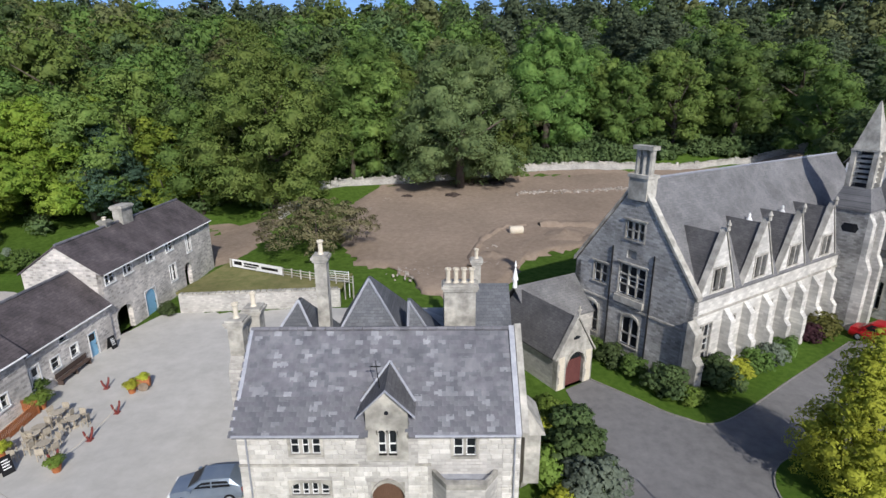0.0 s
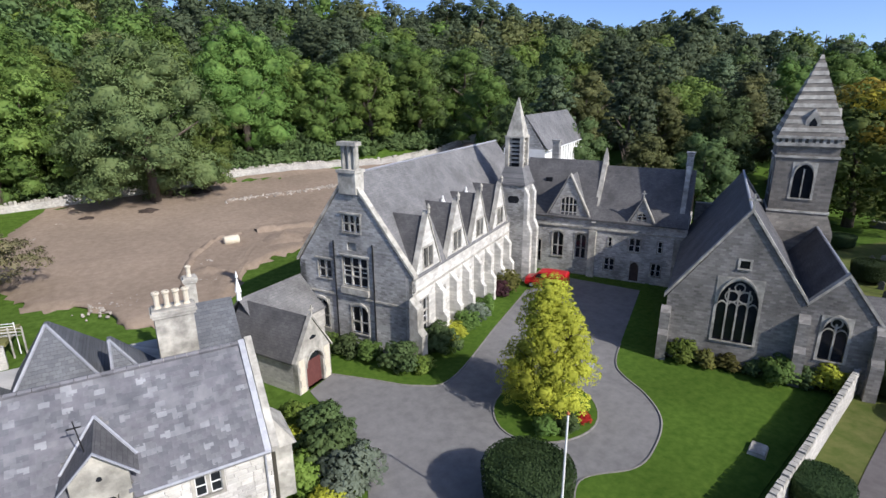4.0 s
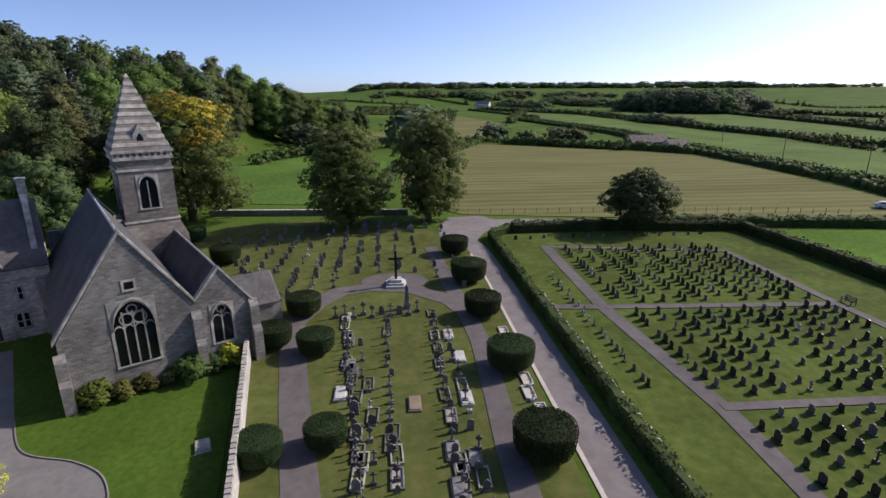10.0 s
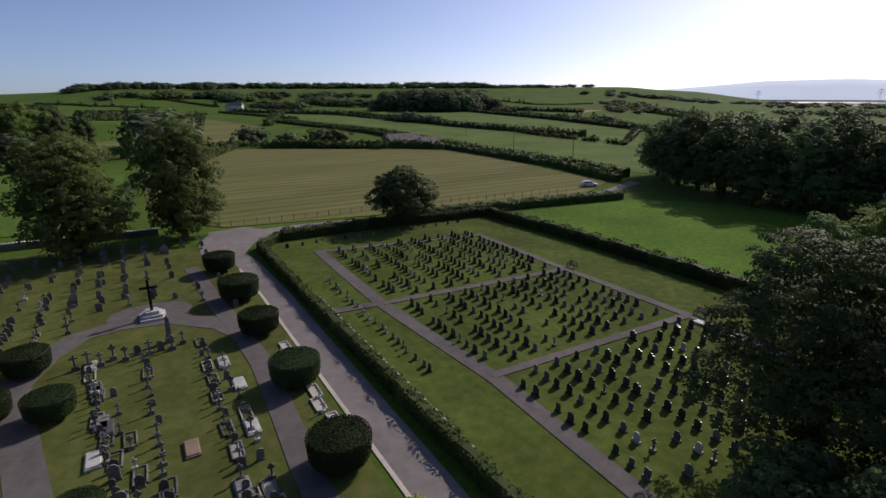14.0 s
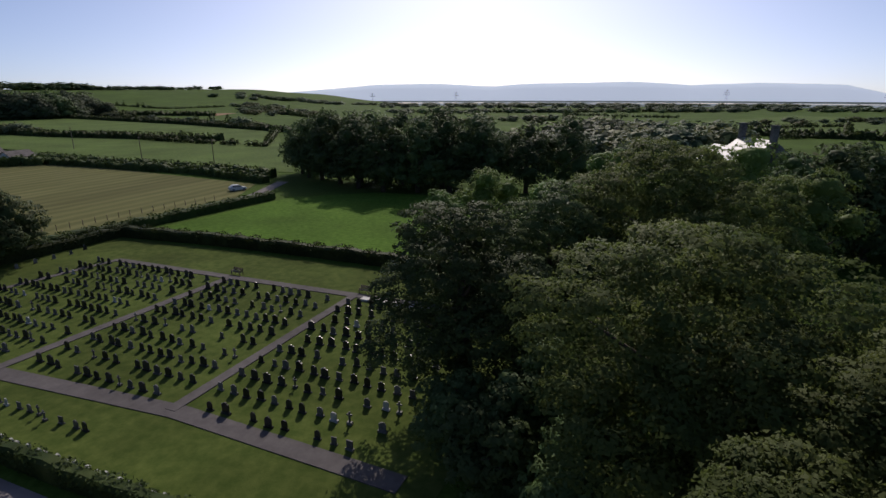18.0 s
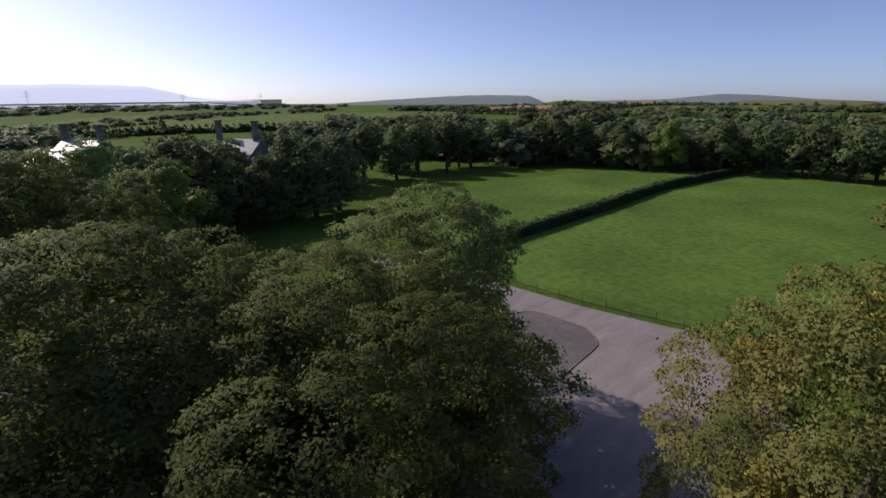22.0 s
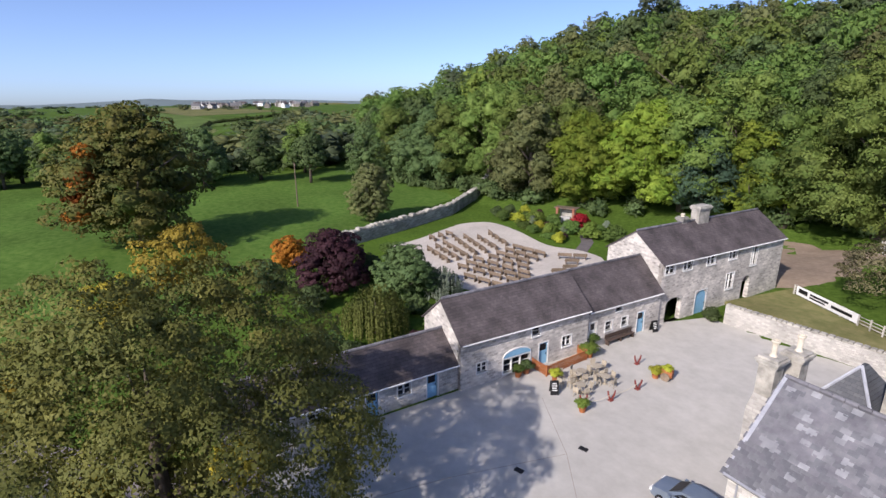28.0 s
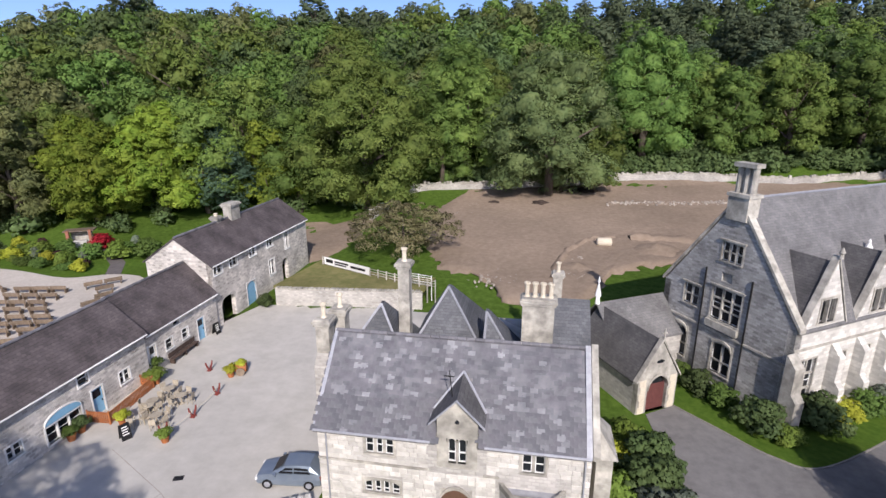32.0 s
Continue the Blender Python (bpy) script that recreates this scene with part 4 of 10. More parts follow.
# the linking range, facing the drive
link = range_thing("entrance_range", "two-storey grey stone range with slate roof and gabled dormers", "building")
LX, LD, LE, LR = 27.5, 9.0, 7.0, 13.2
lf = Face(LX, 1.0, 0, -1)
lh = [(4.7, 6.0, 2.0, 5.0), (7.5, 8.7, 2.0, 5.0), (5.4, 7.9, 6.95, 7.0), (13.9, 14.9, 0.05, 2.4), (11.0, 12.1, 1.0, 2.5), (16.2, 17.2, 1.0, 2.5), (13.6, 14.8, 3.6, 5.2), (16.7, 17.1, 3.8, 5.1), (11.3, 11.65, 3.9, 5.0), (2.4, 3.3, 1.0, 3.8)]
g = Geo()
walling(g, lf, [(0, LE), (19.5, LE)], lh, 0.6)
g.ob("wall", M["link_stone"], link)
g = Geo().box(LX + LD - 0.6, LX + LD, -18.5, 1, 0, LE).box(LX + 0.6, LX + LD - 0.6, -18.5, -17.9, 0, LE).box(LX + 0.6, LX + LD - 0.6, 0.4, 1, 0, LE)
g.ob("wall", M["link_stone"], link)
for i, h in enumerate(lh):
    if i == 2:
        continue
    if i == 3:
        d = Geo()
        lf.slab(d, [(h[0], 0), (h[1], 0), (h[1], h[3]), (h[0], h[3])], -0.4, -0.3)
        d.ob("door", M["dark_wood"], link, "dark brown arched entrance door")
        d = Geo()
        pts = arch_points(h[0], h[1], h[3] - 0.75, h[3])
        for a, b in zip(pts, pts[1:]):
            lf.slab(d, [a, b, (b[0] + 1e-3, h[3] + 0.1), (a[0], h[3] + 0.1)], -0.28, 0.03)
        d.ob("door_arch", M["dressed"], link, "pointed stone door arch")
    else:
        window(link, lf, *h, lights=2 if h[1] - h[0] > 0.6 else 1, transoms=1 if i < 2 else 0, head=0.4 if i < 2 else 0.2 if h[1] - h[0] > 0.6 else 0, hood=i < 2)
for y0, y1 in ((1.0, -8.5), (-8.5, -18.5)):
    for s in (0, 1):
        g = Geo()
        e, r = (LX - 0.25, LX + LD / 2) if s == 0 else (LX + LD + 0.25, LX + LD / 2)
        slope(g, (e, y0, LE), (e, y1, LE), (r, y1, LR - (0.5 if y1 < -9 else 0)), (r, y0, LR - (0.5 if y1 < -9 else 0)))
        g.ob("roof", M["slate_y"], link, "grey slate roof slope")
for y in (-8.5, -17.7):
    fc = Face(LX, y, 1, 0)
    g = Geo()
    fc.slab(g, [(-0.3, LE - 0.4), (LD + 0.3, LE - 0.4), (LD / 2, LR + 0.55)], -0.25, 0.25)
    g.ob("parapet", M["dressed"], link, "raised stone gable parapet")
    if y > -9:
        Geo().hull([(LX + LD / 2 - 0.3, y - 0.3, LR + 0.2), (LX + LD / 2 + 0.3, y - 0.3, LR + 0.2), (LX + LD / 2 + 0.3, y + 0.3, LR + 0.2), (LX + LD / 2 - 0.3, y + 0.3, LR + 0.2)], [(LX + LD / 2 - 0.05, y - 0.05, LR + 1.6), (LX + LD / 2 + 0.05, y - 0.05, LR + 1.6), (LX + LD / 2 + 0.05, y + 0.05, LR + 1.6), (LX + LD / 2 - 0.05, y + 0.05, LR + 1.6)]).ob("pinnacle", M["dressed"], link, "pointed parapet stone")
    else:
        Geo().box(LX + LD / 2 - 0.4, LX + LD / 2 + 0.4, y - 0.35, y + 0.35, LR - 1.2, LR + 1.3).box(LX + LD / 2 - 0.5, LX + LD / 2 + 0.5, y - 0.45, y + 0.45, LR + 1.3, LR + 1.5).ob("chimney", M["stone"], link)
    for d in (-0.1, 0.45):
        Geo().box(LX - d, LX - d + 0.5, y - 0.4, y + 0.4, 0, 7.0 - d * 3).ob("buttress", M["dressed"], link, "shallow stone buttress")
for c, hw, top, win in ((6.45, 2.4, 11.8, (0.95, 6.6, 9.4)), (14.7, 1.25, 9.6, (0.5, 7.0, 8.2))):
    g = Geo()
    walling(g, Face(LX - 0.05, 1.0 - c + hw, 0, -1), [(0, LE), (hw, top), (2 * hw, LE)], [(hw - win[0], hw + win[0], win[1], win[2])], 0.45)
    g.v = [(x, y, max(z, min(LE, win[1]) if top > 11 else LE - 0.2)) for x, y, z in g.v]
    dm = g.ob("dormer", M["link_stone"], link, "gabled stone wall dormer")
    fc = Face(LX - 0.05, 1.0 - c, 0, -1)
    n = 4 if top > 11 else 2
    q = Geo()
    fc.slab(q, [(-win[0], win[1]), (win[0], win[1]), (win[0], win[2]), (-win[0], win[2])], -0.26, -0.25)
    q.ob("pane", M["glass"], dm)
    q = Geo()
    for i in range(n + 1):
        s = -win[0] + 2 * win[0] * i / n
        fc.slab(q, [(s - 0.05, win[1]), (s + 0.05, win[1]), (s + 0.05, win[2]), (s - 0.05, win[2])], -0.25, 0.03)
    pts = arch_points(-win[0], win[0], win[2] - 0.7, win[2])
    for a, b in zip(pts, pts[1:]):
        fc.slab(q, [a, b, (b[0] + 1e-3, win[2] + 0.15), (a[0], win[2] + 0.15)], -0.2, 0.04)
    q.ob("tracery", M["dressed"], dm)
    for u in (-1, 1):
        q = Geo()
        pa, pb = (u * (hw + 0.2), LE - 0.1), (0, top + 0.12)
        fc.slab(q, [pa, pb, (pb[0], pb[1] + 0.28), (pa[0], pa[1] + 0.28)] if u < 0 else [pb, pa, (pa[0], pa[1] + 0.28), (pb[0], pb[1] + 0.28)], -0.4, 0.12)
        q.ob("dormer_coping", M["dressed"], dm, "pale coping stones")
    q = Geo()
    for k in (1, 2):
        zc = win[1] + (win[2] - win[1]) * k / 3
        fc.slab(q, [(-win[0], zc - 0.03), (win[0], zc - 0.03), (win[0], zc + 0.03), (-win[0], zc + 0.03)], -0.22, -0.12)
    q.ob("glazing_bar", M["white"], dm, "pale glazing bars")
    if top < 11:
        Geo().box(LX - 0.2, LX - 0.1, 1.0 - c - 0.05, 1.0 - c + 0.05, top + 0.3, top + 1.2).box(LX - 0.2, LX - 0.1, 1.0 - c - 0.25, 1.0 - c + 0.25, top + 0.8, top + 0.9).ob("gable_cross", M["dressed"], dm)
    bx = LX + LD / 2 * (top - 0.2 - LE) / (LR - LE)
    for s in (-1, 1):
        q = Geo()
        yy = 1.0 - c
        slope(q, (LX - 0.2, yy + s * (hw + 0.1), LE), (LX - 0.15, yy + s * (hw + 0.1), LE), (bx, yy, top + 0.1), (LX - 0.2, yy, top + 0.1), 0.12)
        q.ob("dormer_roof", M["slate"], dm, "slate dormer roof")
for zc in (LE - 0.25, 5.75):
    g = Geo()
    lf.slab(g, [(0.2, zc), (19.3, zc), (19.3, zc + 0.18), (0.2, zc + 0.18)], 0.0, 0.12)
    g.ob("string_course", M["dressed"], link)
g = Geo().box(30.0, 30.9, -2.6, -1.8, 10.3, 11.1)
g.ob("skylight", M["glass"], link)

# the house behind, on the slope
rear = range_thing("rear_house", "white-rendered house with a steep slate roof", "house")
RX0, RX1, RYE, RYR, REZ, RRZ = 36.6, 58.6, 0.1, 3.4, 13.7, 18.2
g = Geo().box(RX0, RX1 - 0.2, RYE + 0.35, 2 * RYR - RYE - 0.35, 0, REZ)
g.ob("wall", M["white"], rear)
for x0, x1 in ((RX0, RX0 + 0.5), (RX1 - 0.7, RX1 - 0.2)):
    Geo().hull([(x0, RYE + 0.4, REZ), (x1, RYE + 0.4, REZ), (x1, 2 * RYR - RYE - 0.4, REZ), (x0, 2 * RYR - RYE - 0.4, REZ)], [(x0, RYR - 0.05, RRZ - 0.3), (x1, RYR - 0.05, RRZ - 0.3), (x1, RYR + 0.05, RRZ - 0.3), (x0, RYR + 0.05, RRZ - 0.3)]).ob("gable", M["stone"], rear, "grey stone gable")
for ye in (RYE, 2 * RYR - RYE):
    g = Geo()
    slope(g, (RX0, ye, REZ), (RX1, ye, REZ), (RX1, RYR, RRZ), (RX0, RYR, RRZ))
    g.ob("roof", M["slate"], rear, "plain grey slate roof slope")
for i in range(9):
    x = RX0 + 8 + i * 1.5
    Geo().box(x, x + 0.14, RYE + 0.27, RYE + 0.36, 9, REZ - 0.15).ob("cover_strip", M["dressed"], rear)
Geo().box(RX0, RX1, RYE - 0.12, RYE - 0.02, REZ - 0.22, REZ - 0.1).ob("gutter", M["white"], rear)
g = Geo().box(34.6, 35.5, -2.0, -1.1, 10, 15.0).box(34.5, 35.6, -2.1, -1.0, 15.0, 15.25)
g.ob("chimney", M["stone"], rear)

# the church
church = range_thing("church", "grey limestone gothic church with nave, side aisle and slate roofs", "church")
CX, CY0, CYM, CY1 = 10.1, -18.1, -27.5, -32.1
cf = Face(CX, CY0, 0, -1)
ch = [(3.6, 6.4, 2.4, 7.5), (4.75, 5.4, 8.5, 9.1)]
g = Geo()
walling(g, cf, [(0, 5.5), (5.0, 12.8), (9.4, 6.3)], ch, 0.7)
g.ob("wall", M["church_stone"], church, "grey limestone west gable")
g = Geo()
cf2 = Face(CX, CYM, 0, -1)
ch2 = [(1.2, 2.75, 2.3, 5.6)]
walling(g, cf2, [(0, 6.2), (2.1, 8.75), (4.6, 5.2)], ch2, 0.7)
g.ob("wall", M["church_stone"], church, "grey limestone aisle gable")
g = Geo().box(CX + 0.7, 33, CY0 - 0.7, CY0, 0, 5.5).box(CX + 0.7, 26, CY1, CY1 + 0.7, 0, 5.2).box(32.3, 33, -27, CY0 - 0.7, 0, 9).box(25.3, 26, CY1 + 0.7, CYM, 0, 6)
g.ob("wall", M["church_stone"], church)
gable_roof(church, CX + 0.35, 33, CY0, 5.5, -23.1, 12.7, CYM - 0.1, 6.2, "church_slate")
gable_roof(church, CX + 0.35, 26, CYM, 6.0, -29.6, 8.7, CY1, 5.2, "church_slate", over=0.2)
coping(church, cf, [(-0.25, 5.3), (5.0, 12.85), (9.4, 6.4)], -0.5, 0.1, 0.3)
coping(church, cf2, [(0, 6.3), (2.1, 8.8), (4.85, 5.1)], -0.5, 0.1, 0.28)


def tracery_window(parent, face, s0, s1, z0, z1, lights):
    head = (s1 - s0) * 0.8
    wo = window(parent, face, s0, s1, z0, z1, lights, 0, head, 0.2, "dressed", None, 0.06, True)
    q = Geo()
    mid, r = (s0 + s1) / 2, (s1 - s0) / 2
    for i in range(lights):
        c = s0 + (i + 0.5) * 2 * r / lights
        pts = arch_points(c - r / lights, c + r / lights, z1 - head - 0.2, z1 - head + 0.35)
        for a, b in zip(pts, pts[1:]):
            face.slab(q, [a, b, (b[0], b[1] + 0.09), (a[0], a[1] + 0.09)], -0.22, -0.05)
    for cz, rr, dx in ((z1 - head * 0.62, 0.42, -0.45), (z1 - head * 0.62, 0.42, 0.45), (z1 - head * 0.28, 0.3, 0)):
        if lights < 3 and dx:
            continue
        k = 14
        for i in range(k):
            a0, a1 = 2 * math.pi * i / k, 2 * math.pi * (i + 1) / k
            face.slab(q, [(mid + dx + rr * math.cos(a0), cz + rr * math.sin(a0)), (mid + dx + (rr + 0.09) * math.cos(a0), cz + (rr + 0.09) * math.sin(a0)),
                          (mid + dx + (rr + 0.09) * math.cos(a1), cz + (rr + 0.09) * math.sin(a1)), (mid + dx + rr * math.cos(a1), cz + rr * math.sin(a1))], -0.22, -0.06)
    q.ob("tracery", M["dressed"], wo, "carved stone tracery")


tracery_window(church, cf, *ch[0], 4)
tracery_window(church, cf2, *ch2[0], 2)
window(church, cf, *ch[1], lights=1, round_w=0.16, bar=None)
for s in (-0.35, 9.0, 13.6):
    g = Geo()
    w, hh = 0.75, 5.6 if s > 1 else 4.6
    for z0, z1, d0, d1 in ((0, hh * 0.5, 0.9, 0.9), (hh * 0.5, hh * 0.58, 0.9, 0.55), (hh * 0.58, hh * 0.9, 0.55, 0.55), (hh * 0.9, hh, 0.55, 0.02)):
        g.hull([cf.p(s, 0, z0), cf.p(s + w, 0, z0), cf.p(s + w, d0, z0), cf.p(s, d0, z0)][::-1], [cf.p(s, 0, z1), cf.p(s + w, 0, z1), cf.p(s + w, d1, z1), cf.p(s, d1, z1)][::-1])
    g.ob("buttress", M["church_stone"], church, "stepped stone buttress")
g = Geo().box(CX - 0.07, CX + 0.07, -23.17, -23.03, 13, 14.2).box(CX - 0.07, CX + 0.07, -23.5, -22.7, 13.7, 13.85)
g.ob("gable_cross", M["dressed"], church)
# low porch on the far side
g = Geo()
pf = Face(15.8, -32.1, 0, -1)
pr = Face(15.8, -36.6, 1, 0)
walling(g, pr, [(0, 2.6), (2.4, 5.0), (4.8, 2.6)], [], 0.4)
g.box(15.8, 16.2, -36.2, -32.1, 0, 2.6).box(20.2, 20.6, -36.2, -32.1, 0, 2.6)
g.ob("porch", M["church_stone"], church, "low gabled stone porch")
for s in (-1, 1):
    q = Geo()
    slope(q, (18.2 + s * 2.6, -36.4, 2.5), (18.2 + s * 2.6, -32.1, 2.5), (18.2, -32.1, 5.1), (18.2, -36.4, 5.1))
    q.ob("porch_roof", M["slate_y"], church, "pale weathered slates")

tower = range_thing("church_tower", "square stone church tower with a banded pyramid spire", "tower")
tx, ty, tw = 28.5, -27.8, 2.45
sqt = lambda w, z: [(tx - w, ty - w, z), (tx + w, ty - w, z), (tx + w, ty + w, z), (tx - w, ty + w, z)]
g = Geo().hull(sqt(tw + 0.6, 0), sqt(tw + 0.6, 8.3)).hull(sqt(tw + 0.6, 8.3), sqt(tw, 10.0))
g.ob("base", M["brown_stone"], tower)
g = Geo()
for fc in (Face(tx - tw, ty + tw, 0, -1), Face(tx - tw, ty - tw, 1, 0), Face(tx + tw, ty - tw, 0, 1), Face(tx + tw, ty + tw, -1, 0)):
    h = (1.65, 3.25, 11.4, 14.6)
    q = Geo()
    walling(q, fc, [(0.0, 16.3), (2 * tw - 0.6, 16.3)], [h], 0.6)
    q.v = [(x, y, max(z, 10.0)) for x, y, z in q.v]
    q.ob("wall", M["brown_stone"], tower, "grey limestone belfry wall")
    window(tower, fc, *h, lights=2, head=1.3, round_w=0.2, bar=None, hood=True, name="belfry_window")
for w, z0, z1 in ((tw + 0.12, 10.0, 10.2), (tw + 0.12, 15.2, 15.4), (tw + 0.22, 16.3, 16.6), (tw + 0.3, 17.0, 17.25)):
    g = Geo().hull(sqt(w, z0), sqt(w, z1))
    g.ob("string_course", M["dressed"], tower)
for fc in (Face(tx - tw, ty + tw, 0, -1), Face(tx - tw, ty - tw, 1, 0), Face(tx + tw, ty - tw, 0, 1), Face(tx + tw, ty + tw, -1, 0)):
    for i in range(9):
        q = Geo()
        s = 0.15 + i * 0.545
        fc.slab(q, [(s, 16.6), (s + 0.25, 16.6), (s + 0.25, 17.0), (s, 17.0)], 0, 0.2)
        q.ob("corbel", M["dressed"], tower)
g = Geo().hull(sqt(tw - 0.02, 16.6), sqt(tw - 0.02, 17.0))
g.ob("cornice", M["brown_stone"], tower)
n = 20
for i in range(n):
    a, b = i / n, (i + 1) / n
    g = Geo().hull(sqt((tw + 0.12) * (1 - a) + 0.08, 17.25 + 7.2 * a), sqt((tw + 0.12) * (1 - b) + (0.03 if i % 2 == 0 else 0.09), 17.25 + 7.2 * b))
    g.ob("spire_course", M["dressed"] if i % 2 else M["brown_stone"], tower, "banded stone course of the spire")
for fc in (Face(tx - tw, ty + tw, 0, -1), Face(tx - tw, ty - tw, 1, 0)):
    q = Geo()
    fc.slab(q, [(1.85, 17.2), (3.05, 17.2), (3.05, 18.7), (2.45, 19.7), (1.85, 18.7)], -1.3, -0.15)
    lu = q.ob("lucarne", M["dressed"], tower, "small gabled spire window")
    q = Geo()
    fc.slab(q, [(2.15, 17.5), (2.75, 17.5), (2.75, 18.4), (2.45, 18.9), (2.15, 18.4)], -0.15, -0.13)
    q.ob("opening", M["glass"], lu)
g = Geo().tube([(tx, ty, 24.3), (tx, ty, 26.2)], [0.05, 0.03], 6).box(tx - 0.03, tx + 0.03, ty - 0.45, ty + 0.45, 25.5, 25.58)
g.ob("cross", M["iron"], tower)

# ---- the lodge in front ----
lodge = thing("lodge", 0, 0, 0, 0, "pale stone lodge with a patched grey slate roof and gabled dormer", "house")
LX0, LX1, LY, LYB, LEV, LRY, LRZ = -10.45, 3.6, 21.75, 29.45, 5.85, 25.6, 9.35
ff = Face(LX0, LY, 1, 0)
fh = [(2.65, 4.12, 4.45, 5.72), (10.73, 11.82, 4.32, 5.7), (2.5, 4.4, 2.0, 2.75), (6.55, 8.25, 0.0, 2.75), (6.91, 7.99, 4.37, 5.8)]
g = Geo()
walling(g, ff, [(0, LEV), (LX1 - LX0, LEV)], fh, 0.5)
g.ob("wall", M["rubble"], lodge, "pale squared stone front wall")
for fc, L in ((Face(LX0, LYB, 0, -1), LYB - LY), (Face(LX1, LY, 0, 1), LYB - LY)):
    g = Geo()
    walling(g, fc, [(0.002, LEV), (L / 2, LRZ), (L - 0.002, LEV)], [], 0.48)
    g.ob("wall", M["rubble"], lodge, "pale stone end gable")
g = Geo().box(LX0, LX1, LYB, LYB + 0.4, 0, LEV)
g.ob("wall", M["rubble"], lodge)
DX0, DX1 = LX0 + 7.45 - 1.05, LX0 + 7.45 + 1.05
deck_z = lambda y: LEV - 0.18 + (LRZ - LEV + 0.18) * (y - LY + 0.28) / (LRY - LY + 0.28)
for e, x0, x1 in ((LY - 0.28, LX0 - 0.1, DX0), (LY - 0.28, DX1, LX1 - 0.1), (LY + 0.35, DX0, DX1), (LYB + 0.2, LX0 - 0.1, LX1 - 0.1)):
    g = Geo()
    ez = deck_z(e) if e < LYB else LEV - 0.18
    slope(g, (x0, e, ez), (x1, e, ez), (x1, LRY, LRZ), (x0, LRY, LRZ), 0.14)
    g.ob("roof_deck", M["slate"], lodge, "grey slate roof slope")
g = Geo()
for i in range(28):
    x = LX0 - 0.1 + i * 0.5
    g.tube([(x, LRY, LRZ + 0.08), (x + 0.48, LRY, LRZ + 0.08)], [0.13, 0.13], 6)
g.ob("ridge_tiles", M["slate_piece"], lodge, "row of grey ridge tiles")
# raised parapet at the east end, lead along the verge
east = Face(LX1, LY, 0, 1)
for a, b in (((-0.3, LEV - 0.25), ((LYB - LY) / 2, LRZ + 0.1)), (((LYB - LY) / 2, LRZ + 0.1), (LYB - LY + 0.3, LEV - 0.25))):
    g = Geo()
    east.slab(g, [a, b, (b[0], b[1] + 0.26), (a[0], a[1] + 0.26)], 0.0, 0.34)
    g.ob("coping", M["dressed"], lodge, "pale coping stones")
    g = Geo()
    east.slab(g, [(a[0], a[1] + 0.1), (b[0], b[1] + 0.1), (b[0], b[1] + 0.16), (a[0], a[1] + 0.16)], -0.3, -0.02)
    g.ob("verge_lead", M["lead"], lodge, "pale lead flashing")
west = Face(LX0, LYB, 0, -1)
for a, b in (((-0.2, LEV - 0.2), ((LYB - LY) / 2, LRZ + 0.05)), (((LYB - LY) / 2, LRZ + 0.05), (LYB - LY + 0.2, LEV - 0.2))):
    g = Geo()
    west.slab(g, [a, b, (b[0], b[1] + 0.12), (a[0], a[1] + 0.12)], -0.02, 0.16)
    g.ob("verge", M["lead"], lodge)
window(lodge, ff, *fh[0], lights=3, head=0.25, bar="white", bars=0.085, deep=0.1)
window(lodge, ff, *fh[1], lights=2, head=0.35, bar="white", bars=0.085, deep=0.1)
window(lodge, ff, *fh[2], lights=4, head=0.25, bar="white", bars=0.085, deep=0.1)
# front dormer rising from the wall
c = 7.45
g = Geo()
walling(g, Face(LX0 + c - 1.03, LY - 0.06, 1, 0), [(0, 6.95), (1.03, 8.02), (2.06, 6.95)], [(1.03 - 0.54, 1.03 + 0.54, 4.37, 5.9)], 0.5)
g.v = [(x, y, max(z, 4.1)) for x, y, z in g.v]
dm = g.ob("dormer", M["dressed"], lodge, "gabled stone dormer with paired lights")
fd = Face(LX0 + c, LY - 0.06, 1, 0)
for s in (-0.27, 0.27):
    q = Geo()
    pts = arch_points(s - 0.22, s + 0.22, 5.5, 5.88)
    fd.slab(q, [(s - 0.22, 4.4), (s + 0.22, 4.4)] + pts[::-1], -0.22, -0.2)
    q.ob("pane", M["glass"], dm)
q = Geo()
for s in (-0.54, -0.05, 0.46):
    fd.slab(q, [(s, 4.37), (s + 0.1, 4.37), (s + 0.1, 5.6), (s, 5.6)], -0.2, -0.02)
for s in (-0.27, 0.27):
    pts = arch_points(s - 0.22, s + 0.22, 5.5, 5.88)
    for a, b in zip(pts, pts[1:]):
        fd.slab(q, [a, b, (b[0] + 1e-3, 5.92), (a[0], 5.92)], -0.18, 0.01)
q.ob("mullion", M["dressed"], dm, "pale mullion and arched heads")
for s in (-0.27, 0.27):
    q = Geo()
    for z in (4.42, 4.95):
        fd.slab(q, [(s - 0.2, z), (s + 0.2, z), (s + 0.2, z + 0.06), (s - 0.2, z + 0.06)], -0.2, -0.14)
    for u in (-0.2, 0.15):
        fd.slab(q, [(s + u, 4.42), (s + u + 0.05, 4.42), (s + u + 0.05, 5.55), (s + u, 5.55)], -0.2, -0.15)
    q.ob("sash", M["white"], dm, "white painted sash")
q = Geo()
pts = [(0.1 * math.sin(2 * math.pi * i / 9) * (1 + 0.3 * (i % 3 == 0)), 6.83 + 0.12 * math.cos(2 * math.pi * i / 9)) for i in range(9)]
fd.slab(q, pts[::-1], -0.05, 0.01)
q.ob("trefoil", M["glass"], dm, "dark trefoil opening")
